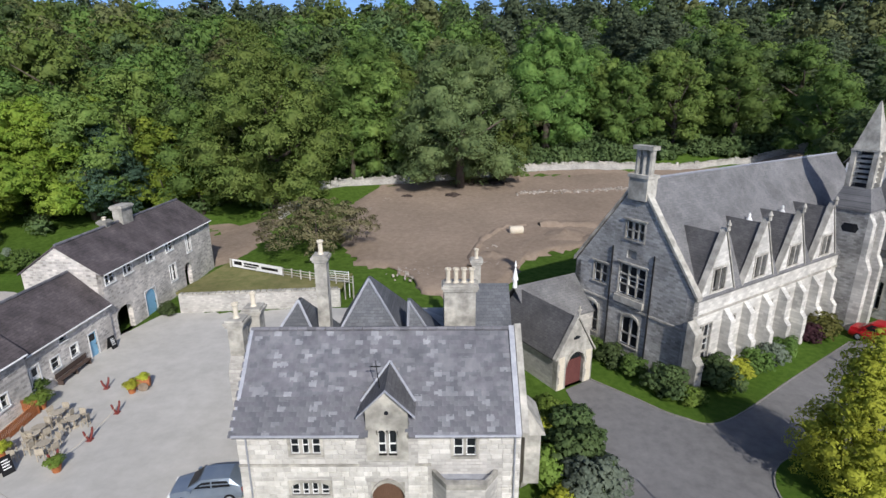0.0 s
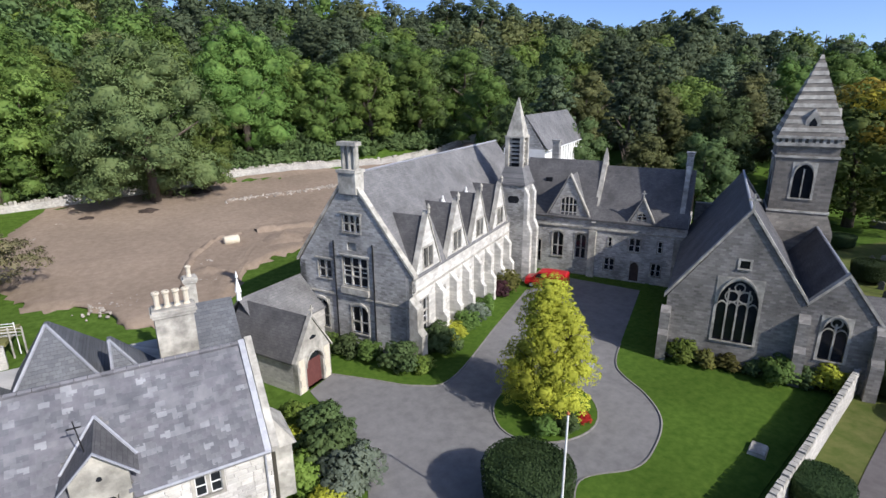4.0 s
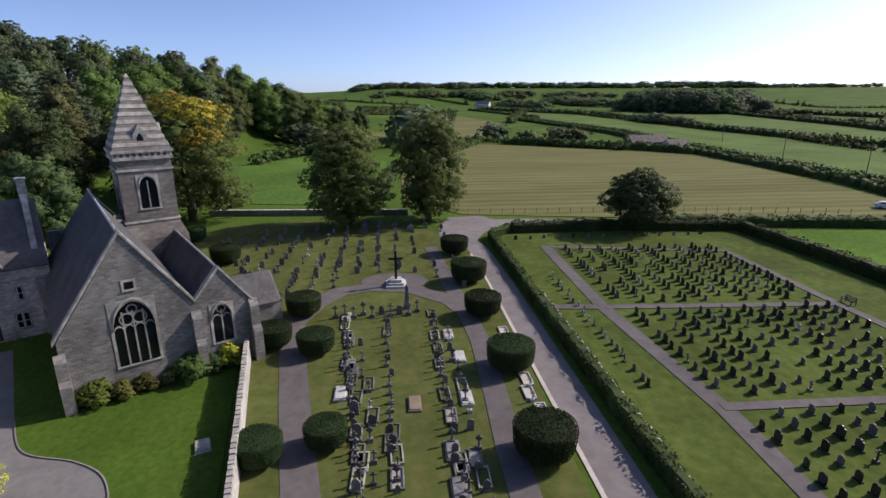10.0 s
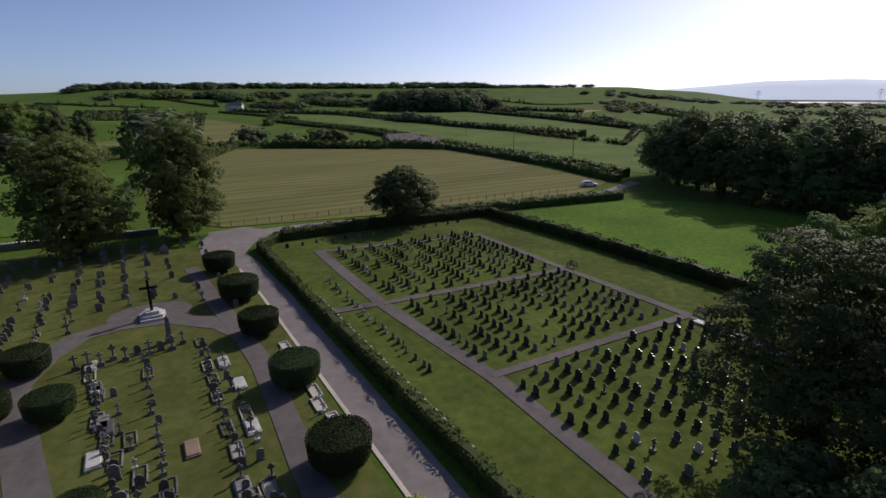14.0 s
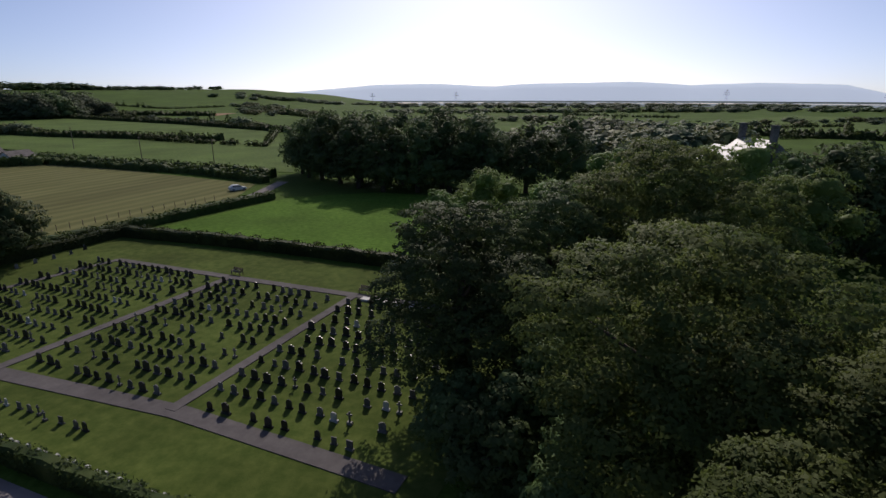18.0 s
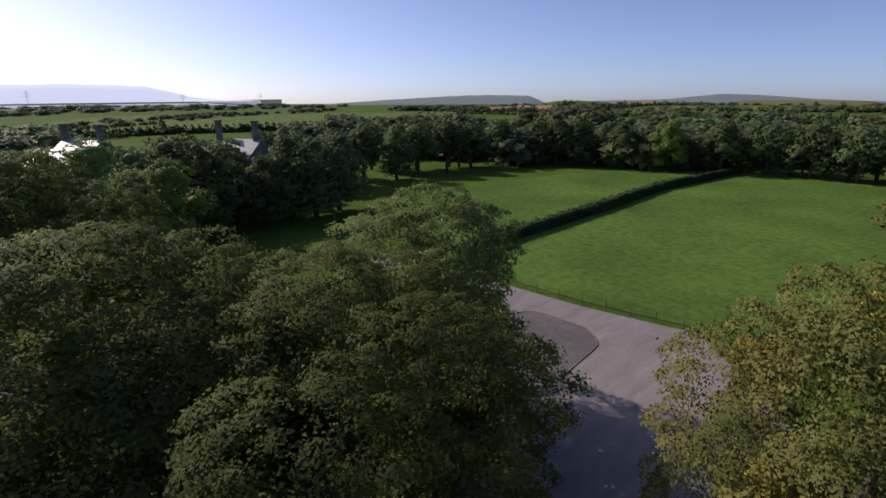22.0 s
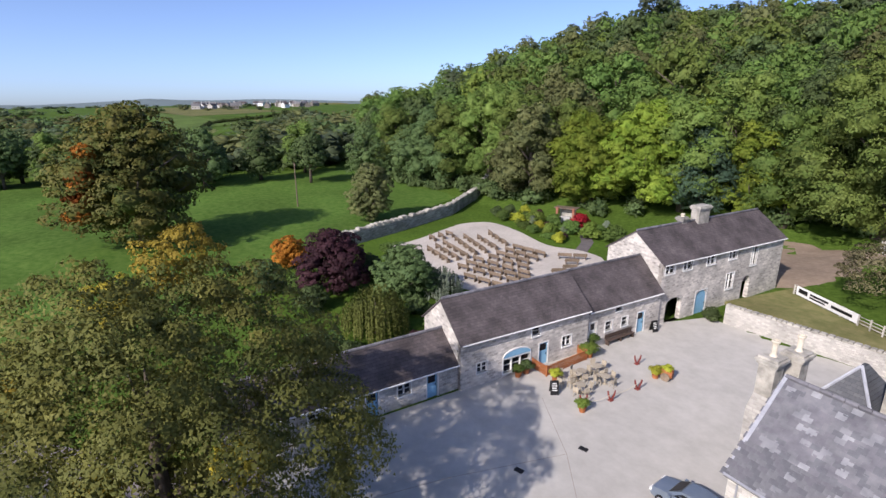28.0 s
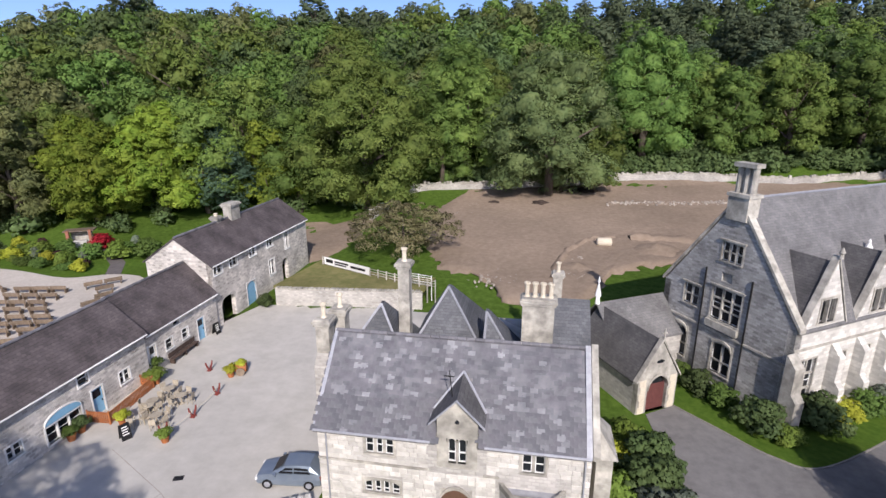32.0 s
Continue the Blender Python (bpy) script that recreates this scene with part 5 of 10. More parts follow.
for s in (-1, 1):
    q = Geo()
    slope(q, (LX0 + c + s * 1.38, LY - 0.3, 6.78), (LX0 + c + s * 1.38, LY + 0.95, 6.78), (LX0 + c, LY + 2.5, 8.2), (LX0 + c, LY - 0.3, 8.2), 0.1)
    q.ob("dormer_roof", M["slate_y"], dm, "dark slate dormer roof")
    q = Geo()
    fd.slab(q, [(s * 1.42, 6.68), (0, 8.14), (0, 8.24), (s * 1.42, 6.78)] if s < 0 else [(0, 8.14), (1.42, 6.68), (1.42, 6.78), (0, 8.24)], 0.22, 0.3)
    q.ob("bargeboard", M["lead"], dm)
    q = Geo().tube([(LX0 + c + s * 1.36, LY + 0.9, 6.86), (LX0 + c, LY + 2.45, 8.26)], [0.07, 0.07], 6)
    q.ob("valley_lead", M["lead"], dm, "pale lead valley strip")
q = Geo().tube([(LX0 + c - 0.35, LY + 0.6, 7.8), (LX0 + c - 0.5, LY + 0.6, 9.3)], [0.03, 0.02], 6).box(LX0 + c - 0.75, LX0 + c - 0.25, LY + 0.58, LY + 0.62, 8.95, 9.0)
q.ob("cross", M["iron"], dm, "small iron cross")
# arched front door
pts = arch_points(6.55, 8.25, 1.7, 2.72)
q = Geo()
ff.slab(q, [(6.55, 0), (8.25, 0)] + pts[::-1], -0.35, -0.28)
door = q.ob("front_door", M["door_brown"], lodge, "brown arched plank door")
q = Geo()
for a, b in zip(pts, pts[1:]):
    ff.slab(q, [a, b, (b[0] + 1e-3, 2.76), (a[0], 2.76)], -0.3, 0.02)
    ff.slab(q, [(a[0], a[1] + 0.08), (b[0], b[1] + 0.08), (b[0], b[1] + 0.26), (a[0], a[1] + 0.26)], 0.0, 0.13)
q.ob("door_arch", M["dressed"], lodge, "dressed stone door arch")
# canted bay with a battlemented lead flat
q = Geo()
bay = [(9.65, 0), (10.35, 1.0), (12.25, 1.0), (12.95, 0)]
q.hull([ff.p(s, d, 0) for s, d in bay][::-1], [ff.p(s, d, 3.2) for s, d in bay][::-1])
bo = q.ob("bay", M["rubble"], lodge, "canted stone bay with a low parapet")
q = Geo()
for (s0, d0), (s1, d1) in zip(bay, bay[1:]):
    n = 3 if abs(s1 - s0) > 1.5 else 2
    for i in range(n):
        for u0, u1, z1 in (((i + 0.0) / n, (i + 0.5) / n, 3.52), ((i + 0.5) / n, (i + 1) / n, 3.5)):
            p0, p1 = (s0 + (s1 - s0) * u0, d0 + (d1 - d0) * u0), (s0 + (s1 - s0) * u1, d0 + (d1 - d0) * u1)
            q.hull([ff.p(p0[0], p0[1] - 0.25, 3.2), ff.p(p1[0], p1[1] - 0.25, 3.2), ff.p(p1[0], p1[1] + 0.1, 3.2), ff.p(p0[0], p0[1] + 0.1, 3.2)][::-1],
                   [ff.p(p0[0], p0[1] - 0.25, z1), ff.p(p1[0], p1[1] - 0.25, z1), ff.p(p1[0], p1[1] + 0.1, z1), ff.p(p0[0], p0[1] + 0.1, z1)][::-1])
q.ob("parapet", M["dressed"], bo)
q = Geo()
q.hull([ff.p(s, d - 0.02, 3.2) for s, d in bay][::-1], [ff.p(s, d - 0.02, 3.24) for s, d in bay][::-1])
q.ob("lead_flat", M["lead"], bo)
# string course, downpipes, gutter
g = Geo()
ff.slab(g, [(-0.02, 3.75), (6.0, 3.75), (6.0, 3.87), (-0.02, 3.87)], 0, 0.07)
ff.slab(g, [(8.8, 3.75), (9.6, 3.75), (9.6, 3.87), (8.8, 3.87)], 0, 0.07)
g.ob("string_course", M["dressed"], lodge)
for s in (0.5, 13.75):
    g = Geo().tube([ff.p(s, 0.1, 0), ff.p(s, 0.1, 5.6)], [0.05, 0.05], 8)
    g.ob("downpipe", M["lead"], lodge, "grey downpipe")
for s0, s1 in ((-0.1, 6.1), (8.85, 14.0)):
    g = Geo().tube([ff.p(s0, 0.3, 5.68), ff.p(s1, 0.3, 5.68)], [0.07, 0.07], 8)
    g.ob("gutter", M["lead"], lodge)
# east bay window
g = Geo().box(3.94, 4.75, 22.6, 25.2, 1.9, 5.0)
eb = g.ob("side_bay", M["dressed"], lodge, "dressed stone side bay window")
g = Geo().hull([(3.94, 22.4, 5.0), (4.95, 22.4, 5.0), (4.95, 25.4, 5.0), (3.94, 25.4, 5.0)], [(3.94, 23.2, 6.2), (4.05, 23.2, 6.2), (4.05, 24.6, 6.2), (3.94, 24.6, 6.2)])
g.ob("side_bay_roof", M["dressed"], eb)
g = Geo().hull([(3.94, 22.9, 1.9), (4.6, 22.9, 1.9), (4.6, 24.9, 1.9), (3.94, 24.9, 1.9)][::-1], [(3.94, 23.4, 0.9), (4.0, 23.4, 0.9), (4.0, 24.4, 0.9), (3.94, 24.4, 0.9)][::-1])
g.ob("side_bay_corbel", M["dressed"], eb)
g = Geo().box(4.75, 4.77, 23.0, 24.8, 2.7, 4.5)
g.ob("pane", M["glass"], eb)
for y in (23.55, 24.15):
    g = Geo().box(4.75, 4.82, y, y + 0.1, 2.7, 4.5)
    g.ob("mullion", M["dressed"], eb)

# rear roofs of the lodge
rear_lodge = thing("lodge_rear_wing", 0, 0, 0, 0, "rear wings of the lodge under dark hipped slate roofs", "house")
g = Geo().box(-9.8, 3.2, 29.9, 39.0, 0, 4.9)
g.ob("wall", M["rubble"], rear_lodge)
for x0, x1, y0, y1, ax, ay, az in ((-12.2, -7.6, 29.9, 35.5, -9.9, 32.6, 8.3), (-8.0, -2.0, 30.6, 38.2, -5.4, 34.3, 9.2), (-2.6, 0.2, 29.9, 34.5, -2.5, 32.2, 8.4)):
    g = Geo().hull([(x0, y0, 4.9), (x1, y0, 4.9), (x1, y1, 4.9), (x0, y1, 4.9)], [(ax - 0.1, ay - 0.3, az), (ax + 0.1, ay - 0.3, az), (ax + 0.1, ay + 0.3, az), (ax - 0.1, ay + 0.3, az)])
    g.ob("roof", M["blue_slate"], rear_lodge, "dark blue-grey hipped slate roof")
    for bx, by in ((x0, y0), (x1, y0)):
        q = Geo().tube([(bx, by, 4.95), (ax, ay - 0.3, az + 0.04)], [0.09, 0.09], 6)
        q.ob("hip_tile", M["lead"], rear_lodge, "pale lead hip")
for x0, x1, yr in ((-0.2, 4.6, 36.0), (1.6, 3.3, 31.2)):
    for s in (-1, 1):
        g = Geo()
        hw = 3.6 if yr > 35 else 1.4
        slope(g, (x0, yr + s * hw, 4.8), (x1, yr + s * hw, 4.8), (x1, yr, 4.8 + hw * 0.92), (x0, yr, 4.8 + hw * 0.92))
        g.ob("roof", M["blue_slate"], rear_lodge, "slate roof slope")


def stack(parent, x, y, z0, z1, wx, wy, pots, pot_h=0.75):
    g = Geo().box(x - wx, x + wx, y - wy, y + wy, z0, z1 - 0.45)
    st = g.ob("chimney_stack", M["dressed"], parent, "weathered stone chimney stack")
    for k, (o, a, b) in enumerate(((0.1, z1 - 0.45, z1 - 0.28), (0.18, z1 - 0.28, z1 - 0.12), (0.08, z1 - 0.12, z1))):
        q = Geo().box(x - wx - o, x + wx + o, y - wy - o, y + wy + o, a, b)
        q.ob("cap", M["dressed"], st)
    for i in range(pots):
        px = x + (i - (pots - 1) / 2) * min(0.52, 2 * wx / max(1, pots)) if pots > 1 else x
        q = Geo().lathe(px, y, [(0.2, z1), (0.14, z1 + 0.12), (0.15, z1 + pot_h - 0.18), (0.22, z1 + pot_h - 0.1), (0.2, z1 + pot_h), (0.12, z1 + pot_h), (0.12, z1 + pot_h - 0.3)], 10)
        q.ob("chimney_pot", M["terracotta"], st, "buff clay chimney pot")
    return st


stack(rear_lodge, -8.0, 31.6, 4.9, 11.8, 0.38, 0.38, 1, 0.9)
stack(rear_lodge, 0.85, 31.2, 4.9, 10.0, 1.0, 0.5, 4, 0.95)
stack(rear_lodge, 2.5, 40.5, 3, 8.6, 0.35, 0.35, 1, 0.8)
stack(lodge, -12.0, 27.2, 0, 9.4, 0.42, 0.42, 1, 0.9)
stack(lodge, -11.6, 28.9, 0, 9.4, 0.42, 0.42, 1, 0.9)
g = Geo().box(-12.6, -10.95, 26.6, 29.5, 0, 6.2).hull([(-12.6, 26.6, 6.2), (-10.95, 26.6, 6.2), (-10.95, 29.5, 6.2), (-12.6, 29.5, 6.2)], [(-12.4, 26.8, 7.3), (-10.95, 26.8, 7.3), (-10.95, 29.3, 7.3), (-12.4, 29.3, 7.3)])
g.ob("chimney_breast", M["rubble"], lodge, "outer chimney breast")

# the passage and its porch beside the wing
porch = thing("gabled_porch", 9.75, 35.3, 0, 30, "stone passage with gabled porch and red double door", "porch")
pf = Face(-1.75, 0, 1, 0)
g = Geo()
walling(g, pf, [(0, 2.7), (1.75, 5.6), (3.5, 2.7)], [(0.85, 2.65, 0.0, 2.9)], 0.5)
g.ob("wall", M["dressed"], porch, "pale stone porch gable")
pts = arch_points(0.85, 2.65, 1.75, 2.85)
q = Geo()
pf.slab(q, [(0.85, 0), (2.65, 0)] + [(s, min(z, 2.1)) for s, z in pts[::-1]], -0.35, -0.28)
q.ob("door", M["door_red"], porch, "dark red double door")
q = Geo()
pf.slab(q, [(0.9, 2.1), (2.6, 2.1), (2.3, 2.6), (1.75, 2.85), (1.2, 2.6)], -0.34, -0.3)
q.ob("fanlight", M["glass"], porch)
q = Geo()
for a, b in zip(pts, pts[1:]):
    pf.slab(q, [a, b, (b[0] + 1e-3, 2.92), (a[0], 2.92)], -0.3, 0.02)
    pf.slab(q, [(a[0], a[1] + 0.06), (b[0], b[1] + 0.06), (b[0], b[1] + 0.24), (a[0], a[1] + 0.24)], 0, 0.12)
q.ob("door_arch", M["dressed"], porch)
q = Geo()
pf.slab(q, [(1.5, 3.9), (2.0, 3.9), (2.1, 4.05), (1.75, 4.2), (1.4, 4.05)], -0.1, 0.02)
q.ob("opening", M["glass"], porch)
for s in (0.4, 3.1):
    for i in range(5):
        q = Geo()
        pf.slab(q, [(s - 0.28 + 0.1 * (i % 2), 0.55 * i), (s + 0.28, 0.55 * i), (s + 0.28, 0.55 * i + 0.52), (s - 0.28 + 0.1 * (i % 2), 0.55 * i + 0.52)], 0, 0.025)
        q.ob("quoin", M["terracotta"], porch)
g = Geo().box(-1.75, -1.35, 0.5, 7.2, 0, 2.7).box(1.35, 1.75, 0.5, 7.2, 0, 2.7)
g.ob("wall", M["rubble"], porch)
for s in (-1, 1):
    g = Geo()
    slope(g, (s * 1.98, 0.12, 2.62), (s * 1.98, 7.4, 2.62), (0, 7.4, 5.62), (0, 0.12, 5.62))
    g.ob("roof", M["slate_y"], porch, "dark slate roof slope")
coping(porch, pf, [(-0.25, 2.5), (1.75, 5.65), (3.75, 2.5)], -0.3, 0.08, 0.2)
for s in (-1, 1):
    g = Geo()
    slope(g, (-0.6, 7.0 + s * 2.6, 3.2), (7.2, 7.0 + s * 2.6, 3.2), (7.2, 7.0, 5.9), (-0.6, 7.0, 5.9))
    g.ob("roof", M["slate"], porch, "purple-grey slate roof slope")
g = Geo().box(-0.6, 7.2, 4.6, 9.4, 0, 3.3)
g.ob("wall", M["rubble"], porch)
g = Geo().lathe(-0.5, 7.0, [(0.2, 5.8), (0.16, 6.4), (0.26, 6.5), (0.05, 7.6), (0.12, 7.7), (0.02, 8.2)], 8)
g.ob("finial", M["white"], porch, "white pointed finial")
g = Geo().box(-0.05, 0.05, -0.12, -0.02, 5.8, 6.6).box(-0.2, 0.2, -0.12, -0.02, 6.2, 6.3)
g.ob("gable_cross", M["dressed"], porch)

# ---- the cottage row along the yard, facing +x ----
def row_house(name, label, x, y, turn, length, depth, eave, ridge, holes, wall="cottage", roof="dark_slate", end_over=0.15):
    """Long house: its front runs along local y and faces +x; it goes back to -depth."""
    t = thing(name, x, y, 0, turn, label, "house")
    fr = Face(0, 0, 0, 1)
    g = Geo()
    walling(g, fr, [(0, eave), (length, eave)], holes, 0.5)
    g.ob("wall", M[wall], t, "whitish rubble stone front")
    for y0, d in ((0, 1), (length, -1)):
        fc = Face(-depth, y0, 1, 0) if d > 0 else Face(0, y0, -1, 0)
        g = Geo()
        walling(g, fc, [(0.003, eave), (depth / 2, ridge - 0.08), (depth - 0.003, eave)], [], 0.45)
        g.ob("wall", M[wall], t, "rubble stone end gable")
    g = Geo().box(-depth, -depth + 0.45, 0.46, length - 0.46, 0, eave)
    g.ob("wall", M[wall], t)
    for e, s in ((0.25, 1), (-depth - 0.25, -1)):
        g = Geo()
        slope(g, (e, -end_over, eave - 0.1), (e, length + end_over, eave - 0.1), (-depth / 2, length + end_over, ridge), (-depth / 2, -end_over, ridge), 0.12)
        g.ob("roof", M[roof], t, "brown-grey slate roof slope")
    g = Geo()
    n = int(length / 0.5)
    for i in range(n):
        g.tube([(-depth / 2, i * length / n, ridge + 0.05), (-depth / 2, (i + 0.95) * length / n, ridge + 0.05)], [0.12, 0.12], 6)
    g.ob("ridge_tiles", M["slate_piece"], t)
    g = Geo().tube([(0.32, 0, eave - 0.16), (0.32, length, eave - 0.16)], [0.06, 0.06], 6)
    g.ob("gutter", M["white"], t, "white gutter")
    return t, fr


def plain_window(t, fr, h, bars=1):
    window(t, fr, *h, lights=2 if h[1] - h[0] > 0.9 else 1, transoms=0, round_w=0.1, stone="white", bars=0.03, deep=0.16)


def plain_door(t, fr, h, mat="blue", label="pale blue plank door", glazed=True):
    q = Geo()
    fr.slab(q, [(h[0], h[2]), (h[1], h[2]), (h[1], h[3]), (h[0], h[3])], -0.16, -0.1)
    d = q.ob("door", M[mat], t, label)
    if glazed:
        q = Geo()
        fr.slab(q, [(h[0] + 0.14, h[3] - 0.75), (h[1] - 0.14, h[3] - 0.75), (h[1] - 0.14, h[3] - 0.15), (h[0] + 0.14, h[3] - 0.15)], -0.1, -0.09)
        q.ob("pane", M["glass"], d)
    q = Geo()
    for r in ([(h[0] - 0.1, 0), (h[0], 0), (h[0], h[3] + 0.1), (h[0] - 0.1, h[3] + 0.1)], [(h[1], 0), (h[1] + 0.1, 0), (h[1] + 0.1, h[3] + 0.1), (h[1], h[3] + 0.1)],
              [(h[0], h[3]), (h[1], h[3]), (h[1], h[3] + 0.1), (h[0], h[3] + 0.1)]):
        fr.slab(q, r, -0.2, 0.03)
    q.ob("door_frame", M["white"], d, "white door frame")
    q = Geo()
    fr.slab(q, [(h[1] - 0.16, 0.95), (h[1] - 0.1, 0.95), (h[1] - 0.1, 1.1), (h[1] - 0.16, 1.1)], -0.1, -0.05)
    q.ob("handle", M["iron"], d)
    return d


an_holes = [(9.6, 10.5, 0, 2.0), (12.1, 13.15, 1.0, 1.9), (14.55, 15.45, 0, 2.0), (5.4, 6.6, 0.95, 1.75)]
annex, af = row_house("annex", "low stone annex with dark slate roof and blue doors", -30.7, 2.5, 0, 17.4, 5.0, 2.35, 4.3, an_holes)
for i, h in enumerate(an_holes):
    plain_door(annex, af, h) if h[2] == 0 else plain_window(annex, af, h)
ca_holes = [(1.5, 2.45, 1.15, 2.0), (4.05, 6.75, 0.4, 1.62), (6.9, 7.75, 3.0, 3.85), (7.75, 8.7, 0.1, 2.15), (10.3, 11.3, 1.2, 2.15)]
cafe, cafef = row_house("cafe_cottage", "whitewashed rubble cottage cafe with brown slate roof", -30.25, 19.8, -1.5, 13.25, 6.0, 4.15, 6.75, ca_holes)
for i, h in enumerate(ca_holes):
    if i == 3:
        plain_door(cafe, cafef, h, "blue", "blue cafe door standing ajar")
    elif i == 1:
        window(cafe, cafef, *h, lights=3, transoms=0, round_w=0.12, stone="white", bars=0.04, deep=0.2, name="shop_window")
        q = Geo()
        pts = [(5.4 + 1.4 * math.cos(a), 1.76 + 0.6 * math.sin(a)) for a in (math.pi * k / 10 for k in range(11))]
        cafef.slab(q, pts, 0.0, 0.06)
        fan = q.ob("arched_sign", M["blue"], cafe, "pale blue arched sign board over the shop window")
        q = Geo()
        for a, b in zip(pts, pts[1:]):
            cafef.slab(q, [a, b, (b[0], b[1] + 0.1), (a[0], a[1] + 0.1)][::-1], 0.0, 0.09)
        q.ob("sign_edge", M["white"], fan)
    else:
        plain_window(cafe, cafef, h)
mid_holes = [(0.3, 1.15, 0.1, 2.5), (2.3, 3.15, 1.3, 2.2), (3.5, 4.25, 3.0, 3.6), (4.4, 5.2, 1.3, 2.2), (6.55, 7.5, 0, 2.2)]
mid, midf = row_house("mid_cottage", "rubble cottage joining the cafe row under one brown slate roof", -30.15, 33.2, -1.5, 9.6, 5.95, 3.8, 6.7, mid_holes)
for i, h in enumerate(mid_holes):
    if h[2] <= 0.1:
        plain_door(mid, midf, h, "white" if i == 0 else "blue", "white glazed door" if i == 0 else "pale blue door")
    else:
        plain_window(mid, midf, h)
BARN_STACK = 9.6
ba_holes = [(1.0, 3.3, 0, 2.6), (5.5, 7.2, 0, 2.6), (10.3, 11.5, 1.9, 3.7), (0.4, 1.7, 5.3, 6.25), (3.0, 4.3, 5.3, 6.25), (6.6, 7.9, 5.3, 6.25), (10.2, 11.5, 5.3, 6.25), (13.2, 14.6, 0, 2.9), (14.2, 15.2, 4.0, 6.1)]
barn, baf = row_house("barn", "two-storey stone barn with purple-brown slate roof", -30.1, 42.95, -2.5, 20.0, 7.2, 6.5, 9.0, ba_holes)
for i, h in enumerate(ba_holes):
    if i == 1:
        plain_door(barn, baf, h, "blue", "pale blue arched double door", False)
    elif h[2] == 0:
        # near-black sheet behind the opening stands for the shade inside
        q = Geo()
        baf.slab(q, [(h[0], 0), (h[1], 0), (h[1], h[3]), (h[0], h[3])], -1.6, -1.5)
        q.ob("archway_back", M["iron"], barn, "dark sheet that stands for the shade inside the archway")
    else:
        plain_window(barn, baf, h)
    if i < 2 or i == 7:
        q = Geo()
        pts = [((h[0] + h[1]) / 2 - (h[1] - h[0]) / 2 * math.cos(a), h[3] - 0.7 + 0.7 * math.sin(a)) for a in (math.pi * k / 10 for k in range(11))]
        for a, b in zip(pts, pts[1:]):
            baf.slab(q, [a, b, (b[0] + 1e-3, h[3] + 0.02), (a[0], h[3] + 0.02)], -0.3, 0.02)
        q.ob("arch", M["rubble"], barn, "stone arch ring")
st = stack(barn, -3.6, BARN_STACK, 8.0, 10.6, 0.5, 0.85, 0)
st = stack(barn, -3.8, BARN_STACK - 2.6, 8.0, 9.6, 0.35, 0.35, 1, 0.3)

# ---- walls and hedges ----
def stone_wall(name, pts, h, w, label, mat="rubble", jag=0.0, cope=True, seed=1, base=None):
    """A free-standing wall along points, with capping stones."""
    rnd = random.Random(seed)
    t = thing(name, 0, 0, 0, 0, label, "wall")
    for (ax, ay), (bx, by) in zip(pts, pts[1:]):
        L = math.hypot(bx - ax, by - ay)
        d = ((bx - ax) / L, (by - ay) / L)
        n = (-d[1], d[0])
        g, caps = Geo(), Geo()
        k = max(1, int(L / 4))
        for i in range(k):
            q = [(ax + d[0] * L * u, ay + d[1] * L * u) for u in (i / k, (i + 1) / k)]
            zz = [(land(*p) if base is None else base) for p in q]
            low = [(q[j][0] + n[0] * w * s, q[j][1] + n[1] * w * s, zz[j] - 0.3) for j, s in ((0, -1), (1, -1), (1, 1), (0, 1))]
            high = [(q[j][0] + n[0] * w * 0.85 * s, q[j][1] + n[1] * w * 0.85 * s, zz[j] + h) for j, s in ((0, -1), (1, -1), (1, 1), (0, 1))]
            g.hull(low, high)
        g.ob("walling", M[mat], t)
        if cope:
            s, j = 0.0, 0
            while s < L - 0.2:
                step = min(rnd.uniform(0.35, 0.7), L - s)
                x, y = ax + d[0] * (s + step / 2), ay + d[1] * (s + step / 2)
                z = (land(x, y) if base is None else base) + h
                hh = 0.16 + jag * rnd.random()
                c = Geo()
                e = step * 0.47
                ww = w * rnd.uniform(0.95, 1.12)
                ring = lambda k2, zz: [(x + d[0] * e * a * k2 + n[0] * ww * b * k2, y + d[1] * e * a * k2 + n[1] * ww * b * k2, zz) for a, b in ((-1, -1), (1, -1), (1, 1), (-1, 1))]
                c.hull(ring(1, z), ring(0.82, z + hh))
                if j < 150:
                    c.ob("capstone", M["dressed" if jag else "block"], t)
                else:
                    caps.add(c.v, c.f)
                s += step
                j += 1
            if caps.v:
                tagged(caps.ob("capstones", M["block"], t), kind="stuff")
    return t


stone_wall("boundary_wall", [(14, 7.4), (21, 9.1), (30, 10.85), (43.2, 13.5)], 1.9, 0.2, "tall stone wall with pale sunlit capping between lawn and cemetery", jag=0.08)
stone_wall("garden_wall", [(-72.5, 25.5), (-77, 38.3), (-82.5, 51.4), (-101, 74)], 2.0, 0.5, "dry-stone wall with jagged upright capping", "stone", jag=0.35)
stone_wall("terrace_wall", [(-27.0, 49.4), (-11.0, 51.0)], 1.9, 0.3, "pale rubble retaining wall at the yard's end", "rubble", jag=0.03)
stone_wall("clearing_wall", [(-27, 84), (-24.4, 95.5), (-16.1, 97.6), (0, 102), (13.3, 105.7), (17.7, 107.7), (37.9, 110.2), (49.4, 110.5), (62.7, 113.8), (78, 114)], 1.4, 0.28, "pale ragged old stone wall behind the cleared ground", jag=0.45)
stone_wall("corner_wall", [(-15.6, 19.6), (-11.2, 22.0)], 0.75, 0.28, "low pale stone wall beside the parked car")
